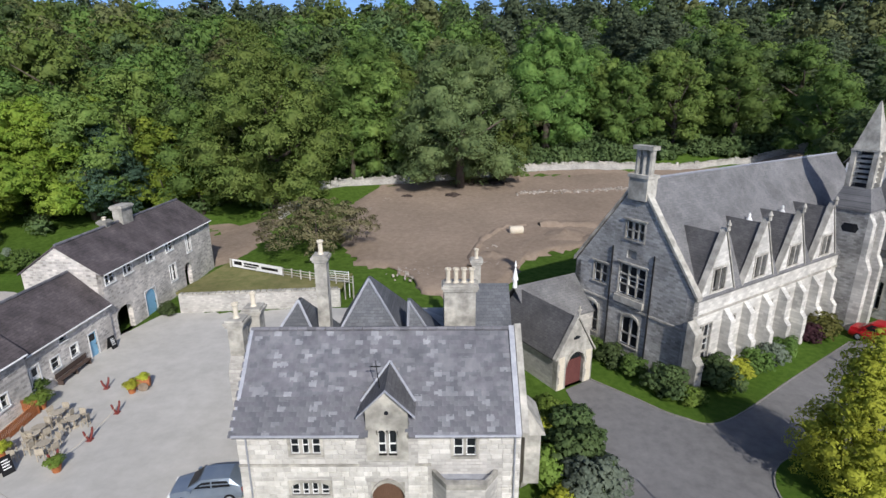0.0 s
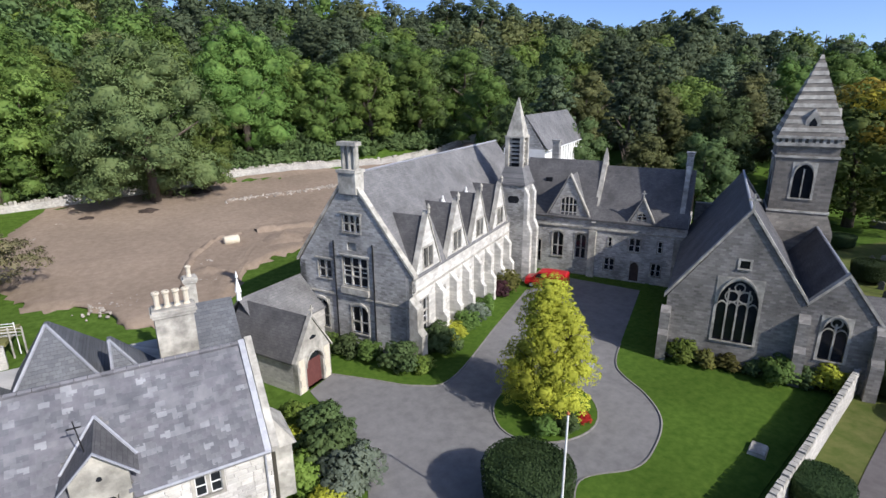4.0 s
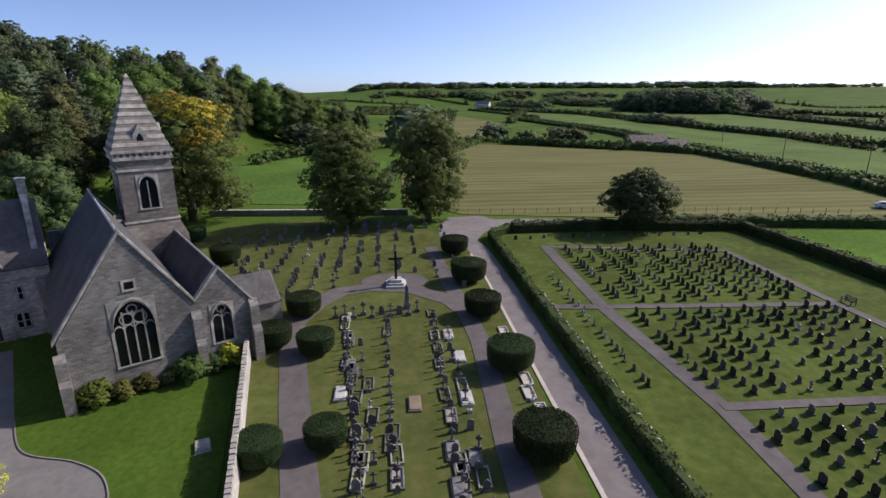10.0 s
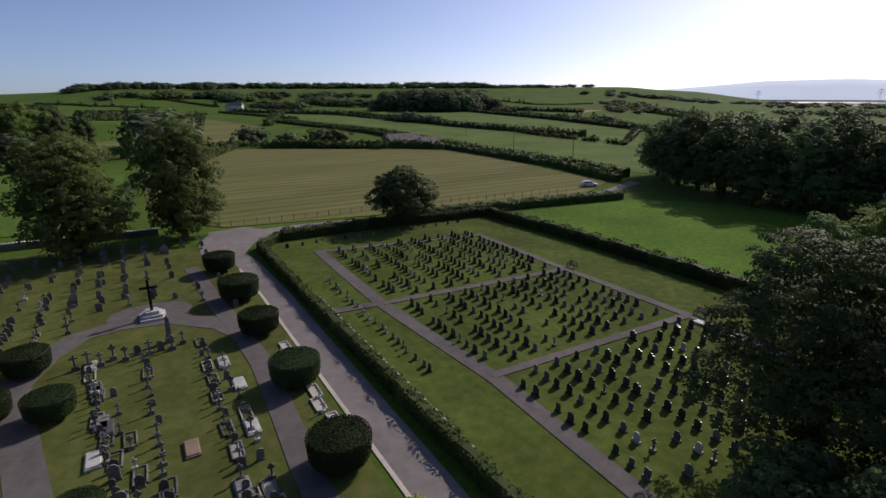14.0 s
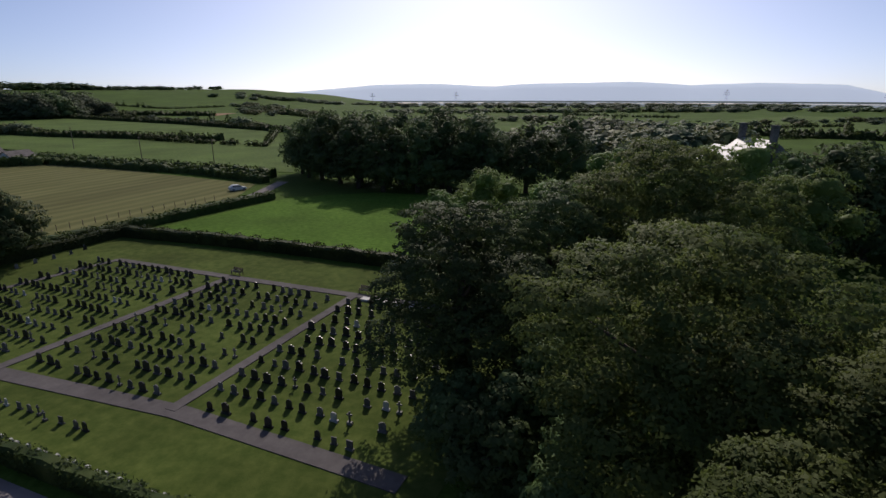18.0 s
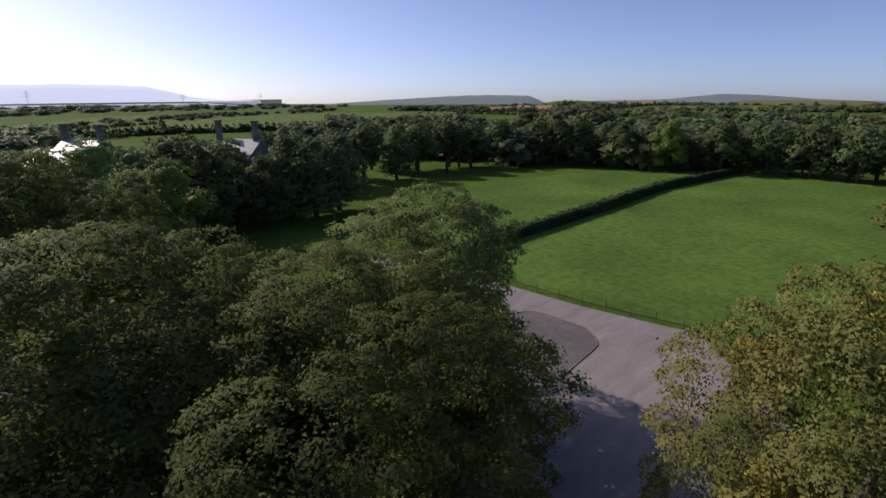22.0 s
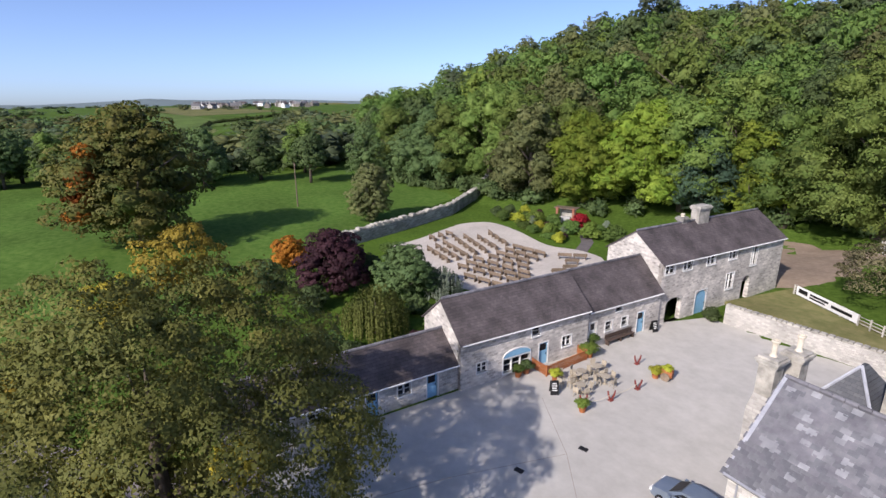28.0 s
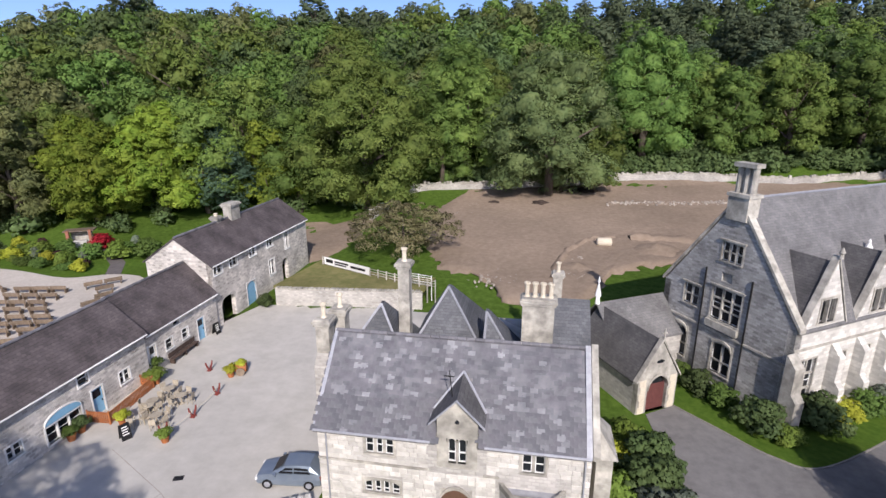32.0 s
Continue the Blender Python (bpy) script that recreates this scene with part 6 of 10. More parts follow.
stone_wall("lane_wall", [(98, -2.5), (99.5, 16), (101, 35)], 1.0, 0.25, "low stone wall at the cemetery's far edge", "brown_stone")
stone_wall("path_wall", [(16, 2.9), (24, 4.5)], 0.15, 0.12, "low stone kerb", cope=False)


def leafy(pts_fn, count, size, seed, mat, name):
    """Leaf quads on a surface: pts_fn(rng, n) gives places and outward directions."""
    rng = np.random.default_rng(seed)
    p, d = pts_fn(rng, count)
    n = len(p)
    nrm = d + rng.normal(size=(n, 3)) * 0.5
    nrm /= np.linalg.norm(nrm, axis=1)[:, None]
    t = np.cross(nrm, rng.normal(size=(n, 3)))
    t /= np.linalg.norm(t, axis=1)[:, None]
    b = np.cross(nrm, t)
    s = size * rng.uniform(0.6, 1.4, n)[:, None]
    q = np.stack([p - t * s, p - b * s * 0.6, p + t * s, p + b * s * 0.6], 1).reshape(-1, 3)
    return q, np.arange(n * 4).reshape(-1, 4)


def hedge(pts, w, h, label, mat="leaf_hedge", dens=18, size=0.16, seed=3, name="hedge", lump=0.12):
    """A clipped or field hedge: a solid heart with leaves all over."""
    rng = np.random.default_rng(seed)
    g = Geo()
    V, D = [], []
    for (ax, ay), (bx, by) in zip(pts, pts[1:]):
        L = math.hypot(bx - ax, by - ay)
        d, n = ((bx - ax) / L, (by - ay) / L), (-(by - ay) / L, (bx - ax) / L)
        k = max(1, int(L / 1.6))
        prev = None
        for i in range(k + 1):
            x, y = ax + d[0] * L * i / k, ay + d[1] * L * i / k
            z = land(x, y)
            ww, hh = w * (1 + rng.uniform(-lump, lump)), h * (1 + rng.uniform(-lump, lump))
            sec = [(x + n[0] * a * ww, y + n[1] * a * ww, z + c) for a, c in ((-0.5, -0.1), (0.5, -0.1), (0.5, hh * 0.8), (0.3, hh * 0.97), (-0.3, hh * 0.97), (-0.5, hh * 0.8))]
            if prev:
                g.hull(prev, sec)
            prev = sec
        m = int(L * (2 * h + w) * dens)
        u, side = rng.uniform(0, L, m), rng.uniform(0, 2 * h + w, m)
        for uu, ss in zip(u, side):
            if ss < h:
                a, c, dv = -0.52, ss, (-n[0], -n[1], 0.2)
            elif ss < 2 * h:
                a, c, dv = 0.52, ss - h, (n[0], n[1], 0.2)
            else:
                a, c, dv = (ss - 2 * h) / w - 0.5, h, (0, 0, 1)
            wob = 1 + lump * math.sin(uu * 1.7) + rng.uniform(-0.06, 0.08)
            x, y = ax + d[0] * uu + n[0] * a * w * wob, ay + d[1] * uu + n[1] * a * w * wob
            V.append((x, y, land(x, y) + c * wob))
            D.append(dv)
    q, f = leafy(lambda r_, c_: (np.array(V), np.array(D)), 0, size, seed, None, "")
    k = len(g.v)
    g.v += q.tolist()
    g.f += (f + k).tolist()
    o = g.ob(name, M[mat])
    return tagged(o, label, "hedge")


hedge([(6, -16.4), (26, -16.0), (52, -15.4), (80, -15.2), (83.6, -19)], 0.95, 1.35, "clipped green hedge along the narrow lane", dens=26, size=0.13)
hedge([(83.8, -19.5), (83.4, -38), (81.2, -58.2), (60, -60.2), (40, -60.6), (12, -60.5)], 1.7, 1.7, "field hedge round the lawn cemetery", dens=14, size=0.18, seed=4)
hedge([(86, -43), (82.5, -70), (79, -93)], 1.8, 1.7, "dark field hedge beside the lane", dens=10, size=0.22, seed=5)
hedge([(95, -110), (126, -115.5), (186, -113.5), (284, -119.5), (421, -101)], 2.2, 2.0, "hedge along the far lane", dens=4, size=0.4, seed=6, lump=0.3)
hedge([(99, -118), (126, -121), (186, -120), (284, -127), (421, -108)], 2.2, 2.0, "second hedge along the far lane", dens=4, size=0.4, seed=7, lump=0.3)
hedge([(200, -203), (247, -197), (307, -189), (495, -198)], 3.0, 2.6, "broken field hedge across the valley", dens=3, size=0.5, seed=8, lump=0.4)
hedge([(205, -262), (330, -300), (590, -350)], 3.2, 2.6, "distant dark green field hedge", dens=2, size=0.6, seed=9, lump=0.4)
hedge([(234, -50), (205, -98), (188, -112)], 3.0, 2.6, "hedge at the far side of the mown field", dens=3, size=0.5, seed=10, lump=0.3)
hedge([(240, -40), (150, 0), (112, 3)], 2.0, 2.2, "hedge between mown field and pasture", dens=4, size=0.4, seed=11, lump=0.3)
hedge([(108, 32), (150, 62), (240, 68)], 2.4, 2.4, "hedge behind the pasture", dens=3, size=0.5, seed=12, lump=0.3)
hedge([(-44.5, -48.5), (-56.5, -50.6), (-87, -52.4), (-119.5, -55.2), (-160, -51.8)], 1.5, 1.9, "dark straight hedge between two paddocks", "leaf_yew", dens=12, size=0.18, seed=13)
for i, (a, b) in enumerate((((300, -30), (520, -60)), ((430, 25), (620, -30)), ((380, -85), (560, -140)), ((660, -110), (490, -200)), ((700, 60), (480, 165)), ((-330, -60), (-560, -150)), ((-260, -270), (-420, -430)), ((-60, -330), (-250, -275)), ((60, -330), (-60, -332)), ((420, -420), (640, -380)), ((640, -380), (760, -480)))):
    hedge([a, b], 4.0, 3.2, "distant dark green field hedge", dens=1.2, size=0.8, seed=20 + i, lump=0.5)

# ---- trees ----
NORMALS = {}


def crown_mesh(name, mat, seed, r, h, lobes=12, leaves=2600, size=0.3, shape="round", core=True, spread=0.4, clump=0.3, cover=0.85, ragged=0.3, heart=0.6, deep=0.62, quads=False, drop=-0.35, inner=0.16):
    """A crown of large lobes, each set with leafy clumps whose upper sides carry the leaves: foot at z = 0, height h, radius r.
    clump: a clump's size against its lobe; cover: how closely clumps stand; deep: their flatness."""
    rng = np.random.default_rng(seed)
    sq = np.array([1, 1, 0.92])
    cs, rs = [], []
    for i in range(lobes):
        u = (i + 0.5) / lobes
        if shape == "tall":
            w = math.sin(math.pi * min(1, u * 0.86 + 0.12)) ** 0.5
        elif shape == "dome":
            w = 0.86 + 0.14 * u / 0.3 if u < 0.3 else 1.0 if u < 0.5 else math.cos(math.pi / 2 * (u - 0.5) / 0.53) ** 0.6
        elif shape == "flat":
            w = math.sin(math.pi * (0.35 + 0.6 * u)) ** 0.7
        elif shape == "cone":
            w = 0.75 + 0.25 * u / 0.25 if u < 0.25 else max(0.05, 1 - (u - 0.25) / 0.78) ** 0.7
        else:
            w = 0.8 + 0.2 * u / 0.3 if u < 0.3 else math.cos(math.pi / 2 * (u - 0.3) / 0.74) ** 0.75
        a = i * 2.39996 + rng.uniform(-0.4, 0.4)
        rr = r * spread * rng.uniform(0.8, 1.15) * (0.65 + 0.35 * w)
        rad = w * (r - rr * 0.75) * (rng.uniform(0.8, 1.08) if i % 5 else 0.3)
        cs.append((rad * math.cos(a), rad * math.sin(a), rr * 0.7 + (h - rr * 1.5) * u))
        rs.append(rr)
    cs, rs = np.array(cs), np.array(rs)
    tc, tr, td = [], [], []
    for c, rr in zip(cs, rs):
        out = np.array([c[0], c[1], 0.0]) / r
        turn = rng.uniform(0, 6.28)
        tufts = max(5, int(cover * 3.2 / clump ** 2))
        for k in range(tufts):
            z = 1 - 1.66 * (k + 0.5) / tufts
            a = k * 2.39996 + turn
            d = np.array([math.cos(a) * math.sqrt(1 - z * z), math.sin(a) * math.sqrt(1 - z * z), z]) + rng.normal(size=3) * 0.1 + out * 0.15
            d /= np.linalg.norm(d)
            tc.append(c + d * sq * rr * rng.uniform(0.82, 1.06))
            tr.append(rr * clump * rng.uniform(0.7, 1.35))
            td.append(d)
    tc, tr, td = np.array(tc), np.array(tr), np.array(td)
    buried = np.zeros(len(tc), bool)
    for c, q in zip(cs, rs):
        buried |= (((tc - c) / sq) ** 2).sum(1) < (q * 0.72) ** 2
    tc, tr, td = tc[~buried], tr[~buried], td[~buried]
    m, ml = int(leaves * 1.3), int(leaves * inner)
    pick = rng.choice(len(tc), m, p=tr ** 2 / (tr ** 2).sum())
    d = rng.normal(size=(m, 3)) * 0.75 + td[pick] * 0.55 + np.array([0, 0, 0.5])
    d /= np.linalg.norm(d, axis=1)[:, None]
    keep = d[:, 2] > drop
    d, pick = d[keep], pick[keep]
    m = len(d)
    p = tc[pick] + d * np.array([1, 1, deep]) * (tr[pick] * np.where(rng.uniform(size=m) < 0.12, rng.uniform(1.1, 1.45, m), rng.uniform(0.8, 1.1, m)))[:, None]
    soft = d * 0.75 + td[pick] * 0.4 + np.array([0, 0, 0.15])
    pick = rng.choice(lobes, ml, p=rs ** 2 / (rs ** 2).sum())
    d2 = rng.normal(size=(ml, 3))
    d2 /= np.linalg.norm(d2, axis=1)[:, None]
    p = np.concatenate([p, cs[pick] + d2 * sq * (rs[pick] * rng.uniform(0.72, 0.92, ml))[:, None]])
    d, soft = np.concatenate([d, d2]), np.concatenate([soft, d2])
    inside = np.zeros(len(p), bool)
    for c, q in zip(cs, rs):
        inside |= (((p - c) / sq) ** 2).sum(1) < (q * 0.7) ** 2
    keep = rng.permutation(np.where(~inside)[0])[:leaves]
    p, d, soft = p[keep], d[keep], soft[keep]
    n = len(p)
    nrm = d + np.array([0, 0, 0.2]) + rng.normal(size=(n, 3)) * ragged
    nrm /= np.linalg.norm(nrm, axis=1)[:, None]
    soft = soft / np.linalg.norm(soft, axis=1)[:, None] * 0.85 + nrm * 0.35
    whole = (p - np.array([0, 0, h * 0.32])) / np.array([r, r, h * 0.68])
    whole /= np.maximum(np.linalg.norm(whole, axis=1)[:, None], 0.2)
    soft = soft + whole * 0.45
    soft /= np.linalg.norm(soft, axis=1)[:, None]
    t = np.cross(nrm, rng.normal(size=(n, 3)))
    t /= np.linalg.norm(t, axis=1)[:, None]
    b = np.cross(nrm, t)
    s = size * rng.uniform(0.55, 1.3, n)[:, None]
    if quads:
        leaf_v, side = np.stack([p - t * s, p - b * s * 0.6 - nrm * s * 0.2, p + t * s, p + b * s * 0.6 - nrm * s * 0.2], 1).reshape(-1, 3), 4
    else:
        leaf_v, side = np.stack([p - t * s, p + t * s * 0.6 - b * s * 0.75, p + t * s * 0.5 + b * s * 0.8 - nrm * s * 0.2], 1).reshape(-1, 3), 3
    verts, ring, k = [leaf_v], [], n * side
    norms = [np.repeat(soft, side, axis=0)]
    if core:
        for c, rr in zip(cs, rs):
            dirs = [np.array([0, 0, -0.8])]
            for el in (-0.5, 0.15, 0.8):
                for j in range(7):
                    a = 2 * math.pi * j / 7 + el
                    dirs.append(np.array([math.cos(a) * math.cos(el), math.sin(a) * math.cos(el), math.sin(el) * 0.85]))
            dirs.append(np.array([0, 0, 0.85]))
            dirs = np.array(dirs)
            verts.append(c + dirs * (rr * heart * rng.uniform(0.8, 1.12, len(dirs)))[:, None])
            norms.append(dirs / np.linalg.norm(dirs, axis=1)[:, None])
            for j in range(7):
                ring += [(k, k + 1 + (j + 1) % 7, k + 1 + j), (k + 22, k + 15 + j, k + 15 + (j + 1) % 7)]
                ring += [(k + 1 + q + j, k + 1 + q + (j + 1) % 7, k + 8 + q + (j + 1) % 7, k + 8 + q + j) for q in (0, 7)]
            k += 23
    me = bpy.data.meshes.new(name)
    me.from_pydata(np.concatenate(verts).tolist(), [], np.arange(n * side).reshape(-1, side).tolist() + ring)
    me.polygons.foreach_set("use_smooth", [True] * len(me.polygons))
    NORMALS[me.name] = np.concatenate(norms)
    me.normals_split_custom_set_from_vertices(NORMALS[me.name].tolist())
    me.materials.append(mat)
    return me


def trunk_mesh(name, seed, h, r0, crown_h, crown_r, limbs=7):
    rnd = random.Random(seed)
    g = Geo()
    g.tube([(0, 0, -0.4), (0.02 * h * rnd.uniform(-1, 1), 0, h * 0.3), (0.03 * h * rnd.uniform(-1, 1), 0.02 * h * rnd.uniform(-1, 1), h * 0.6), (0, 0, h * 0.92)], [r0 * 1.25, r0, r0 * 0.7, r0 * 0.12], 9)
    for i in range(limbs):
        a, z = i * 2.4, h * (0.28 + 0.4 * i / limbs)
        e = crown_r * rnd.uniform(0.55, 0.8)
        g.tube([(0, 0, z), (e * 0.45 * math.cos(a), e * 0.45 * math.sin(a), z + h * 0.1), (e * math.cos(a), e * math.sin(a), z + h * 0.24)], [r0 * 0.5, r0 * 0.32, r0 * 0.08], 6)
    return g.mesh(name, M["bark"], True)


KINDS = {}


def kind_of_tree(key, mat, r, h, base, seed, **kw):
    """Crown and trunk meshes of one kind; base: height of the crown's foot."""
    KINDS[key] = (crown_mesh("crown", M[mat], seed, r, h - base, **kw), trunk_mesh("trunk", seed, h * 0.8, 0.028 * h, h - base, r), base)


def plant(key, x, y, label, category="tree", group="", s=1.0, turn=0.0, z=None, name="tree", sz=None):
    crown, trunk, base = KINDS[key]
    t = thing(name, x, y, land(x, y) if z is None else z, turn, label, category, group)
    t.scale = (s, s, sz or s)
    kid("trunk", trunk, t)
    kid("crown", crown, t, pose(0, 0, base))
    return t


for i, (m, r, h) in enumerate((("leaf", 9.5, 24), ("leaf_olive", 9.0, 23), ("leaf", 8.0, 22), ("leaf_dark", 7.6, 22), ("leaf_maple", 7.0, 18), ("leaf_olive", 7.6, 21), ("leaf_brown", 7.0, 20))):
    kind_of_tree("wood%d" % i, m, r, h, 1.0, 20 + i, lobes=19, leaves=16500, size=0.22, spread=0.33, clump=0.34, cover=0.85, deep=0.78, drop=-0.35, inner=0.1, heart=0.82, shape="dome" if i % 2 else "round")
for i, (m, r, h, lobes) in enumerate((("leaf_grey", 12.5, 26, 12), ("leaf_olive", 11.5, 25, 12), ("leaf_maple", 9.0, 19.5, 10), ("leaf_dark", 9.5, 20, 10), ("leaf", 11.5, 26, 12))):
    kind_of_tree("great%d" % i, m, r, h, 0.5, 40 + i, lobes=lobes * 2 + 2, leaves=44000, size=0.195, spread=0.3, clump=0.34, cover=0.9, deep=0.78, drop=-0.35, inner=0.1, heart=0.82)
kind_of_tree("cedar", "leaf_cedar", 5.6, 15.5, 0.6, 47, lobes=22, leaves=16000, size=0.17, shape="cone", spread=0.36, clump=0.3, cover=0.85, deep=0.6)
kind_of_tree("mid_pine", "leaf_pine", 5.6, 20, 6.0, 149, lobes=17, leaves=6500, size=0.3, shape="flat", spread=0.34, clump=0.42, deep=0.42, cover=0.8)
kind_of_tree("pine", "leaf_pine", 5.0, 21, 8.0, 31, lobes=13, leaves=4200, size=0.34, shape="flat", spread=0.36, clump=0.42, deep=0.4, cover=0.7)
kind_of_tree("belt_tree", "leaf_dark", 6.2, 15, 4.2, 33, lobes=11, leaves=4000, size=0.36, spread=0.44, clump=0.36)
kind_of_tree("copse", "leaf_dark", 7.8, 21, 0.8, 34, lobes=12, leaves=5200, size=0.38, spread=0.46, clump=0.34)

rnd = random.Random(11)
# the great trees in front of the wood
for k, x, y, s, label in (
        ("great0", 3.0, 97.0, 1.0, "great spreading grey-green sycamore above the cleared ground"), ("wood5", 11.5, 101.0, 0.68, "low olive sycamore beside the great one"), ("great4", -14.5, 110, 0.95, "fresh green sycamore between two great ones"), ("great1", -30.5, 92, 1.12, "great olive-green sycamore behind the barn"),
        ("wood2", -17, 98, 0.7, "small green tree in the shade of the great sycamores"), ("wood3", -43, 97, 1.0, "dark sycamore behind the barn"), ("cedar", -52.3, 82, 1.0, "small dark blue-green conifer behind the barn"),
        ("great2", -61.5, 78.5, 0.96, "bright yellow-green maple beside the shrine"), ("wood4", -57, 85, 1.0, "yellow-green maple behind the barn"), ("wood4", -46.3, 86, 0.88, "yellow-green maple behind the barn"), ("great2", -70, 73, 0.88, "bright green tree behind the shrine"),
        ("wood6", -80, 68.5, 0.98, "brownish rounded tree beside the garden wall"), ("great1", -100, 73, 0.9, "broad sycamore at the end of the garden wall"), ("great3", -113, 66, 0.92, "broad dark tree at the meadow's edge"), ("wood5", -90, 74, 1.0, "olive tree behind the garden wall"),
        ("great4", 22.5, 117.5, 1.0, "great green sycamore behind the old wall"), ("wood2", 39, 119, 0.85, "rounded tree behind the old wall"), ("wood5", 52, 121, 0.95, "olive tree behind the old wall"), ("wood0", 66, 122, 0.9, "broad tree behind the old wall")):
    plant(k, x, y, label, "tree", "", s, x * 17)
for x, y, s_ in ((66, 66, 0.72), (74, 58, 0.7), (81, 52, 0.66), (60, 76, 0.8)):
    plant("wood3" if x != 74 else "wood6", x, y, "dark tree close behind the stone range", "tree", "trees behind the range", s_, x * 11)
# front of the wood, tree by tree
row = 0
for ring in range(2):
    az = -64.0
    while az < 84:
        f = hill_foot(az)
        r = f + 9 + ring * 12.5 + rnd.uniform(-2.5, 2.5)
        if 4 < az < 34:
            r += 8
        x, y = r * math.sin(radians(az)), r * math.cos(radians(az))
        if az > 30 and ring == 0 and az < 62 and r < 106:
            r += 8
        k = rnd.choice(("wood0", "wood1", "wood2", "wood0", "wood5", "wood3", "wood6")) if az > -48 else rnd.choice(("wood1", "wood2", "wood6", "wood5"))
        if az > 22 and rnd.random() < (0.3 if az < 38 else 0.75):
            k = rnd.choice(("wood3", "wood3", "wood6", "pine"))
        if -48 < az < -28 and ring == 0 and rnd.random() < 0.6:
            k = "wood4"
        s = rnd.uniform(0.74, 1.04) * (0.8 if k == "wood4" else 1)
        plant(k, x, y, "broad leafy tree at the edge of the hillside wood", "tree", "trees along the wood's edge", s, rnd.uniform(0, 360))
        az += math.degrees(15.5 / r)

# the wood's eastern end beyond the pasture
for ring in range(3):
    az = 63.0
    while az < 87:
        r = (150 if az < 67 else 205 if az < 72 else 240 + (az - 72) * 1.5) + ring * 13 + rnd.uniform(-4, 4)
        plant(rnd.choice(("wood0", "wood1", "wood2", "wood3", "wood6")), r * math.sin(radians(az)), r * math.cos(radians(az)), "broad leafy tree at the eastern end of the wood", "tree", "trees at the wood's eastern end", rnd.uniform(0.75, 1.0) * (1 if az < 80 else 0.8), rnd.uniform(0, 360))
        az += math.degrees(rnd.uniform(9, 13) / r)
# pines standing out on the skyline
for az, r, s in ((-46.2, 250, 1.05), (-38.9, 245, 1.25), (-37.6, 252, 1.1), (-49.9, 255, 0.9), (-52.7, 250, 0.85), (-22.4, 250, 1.3), (56, 240, 1.2), (54.3, 245, 1.1), (55.2, 236, 1.05), (61.3, 240, 1.0), (36, 250, 1.2), (34.5, 246, 1.25), (31.3, 255, 1.2), (33, 250, 1.1), (38, 248, 1.15)):
    plant("pine", r * math.sin(radians(az)), r * math.cos(radians(az)), "tall dark pine on the skyline", "tree", "skyline pines", s, az * 9)

# the wood behind, too many to count: leafy crowns joined
def merged(name, meshes_at, mat):
    """One mesh out of many crowns: (mesh, matrix) pairs, all of the one material."""
    cache, V, F, k = {}, [], [], 0
    loops, totals, norms = [], [], []
    for me, m in meshes_at:
        if me.name not in cache:
            co = np.empty(len(me.vertices) * 3)
            me.vertices.foreach_get("co", co)
            li = np.empty(len(me.loops), dtype=np.int32)
            me.loops.foreach_get("vertex_index", li)
            lt = np.empty(len(me.polygons), dtype=np.int32)
            me.polygons.foreach_get("loop_total", lt)
            cache[me.name] = (co.reshape(-1, 3), li, lt)
        co, li, lt = cache[me.name]
        a = np.array(m)
        V.append(co @ a[:3, :3].T + a[:3, 3])
        if me.name in NORMALS:
            nn = NORMALS[me.name] @ np.linalg.inv(a[:3, :3])
            norms.append(nn / np.linalg.norm(nn, axis=1)[:, None])
        loops.append(li + k)
        totals.append(lt)
        k += len(co)
    V, loops, totals = np.concatenate(V), np.concatenate(loops), np.concatenate(totals)
    me = bpy.data.meshes.new(name)
    me.vertices.add(len(V))
    me.vertices.foreach_set("co", V.astype(np.float32).ravel())
    me.loops.add(len(loops))
    me.loops.foreach_set("vertex_index", loops)
    me.polygons.add(len(totals))
    me.polygons.foreach_set("loop_start", np.concatenate([[0], np.cumsum(totals)[:-1]]).astype(np.int32))
    me.update()
    me.validate()
    me.polygons.foreach_set("use_smooth", np.full(len(me.polygons), bool(norms)))
    if norms:
        me.normals_split_custom_set_from_vertices(np.concatenate(norms).tolist())
    me.materials.append(mat)
    return me


FAR, THIN = {}, {}
for key, mat, r, h, shape in (("a", "leaf", 7.2, 13, "round"), ("b", "leaf_olive", 7.0, 12.5, "round"), ("c", "leaf_dark", 6.6, 13, "dome"), ("d", "leaf_bright", 6.0, 12, "dome"), ("e", "leaf_brown", 6.4, 13, "dome"), ("p", "leaf_pine", 5.4, 13, "flat")):
    FAR[key] = [crown_mesh("far_crown", M[mat], 50 + i, r, h, lobes=8, leaves=1700, size=0.46, shape=shape, spread=0.48, clump=0.42, deep=0.42 if key == "p" else 0.62, cover=0.75) for i in range(2)]
    THIN[key] = [crown_mesh("thin_crown", M[mat], 80 + i, r * 0.85, 9.5, lobes=5, leaves=150, size=0.95, spread=0.55, clump=0.5, heart=0.8) for i in range(2)]
beds = {"a": [], "b": [], "c": [], "d": [], "e": [], "p": []}
for i, (m, rr, h) in enumerate((("leaf", 8.2, 20), ("leaf_olive", 8.0, 19), ("leaf_dark", 7.2, 20), ("leaf_brown", 7.4, 19), ("leaf_bright", 6.6, 17))):
    kind_of_tree("mid%d" % i, m, rr, h, 2.0, 140 + i, lobes=16, leaves=6600, size=0.33, shape="dome", spread=0.34, clump=0.38, deep=0.78, inner=0.1, heart=0.8)
r = 0
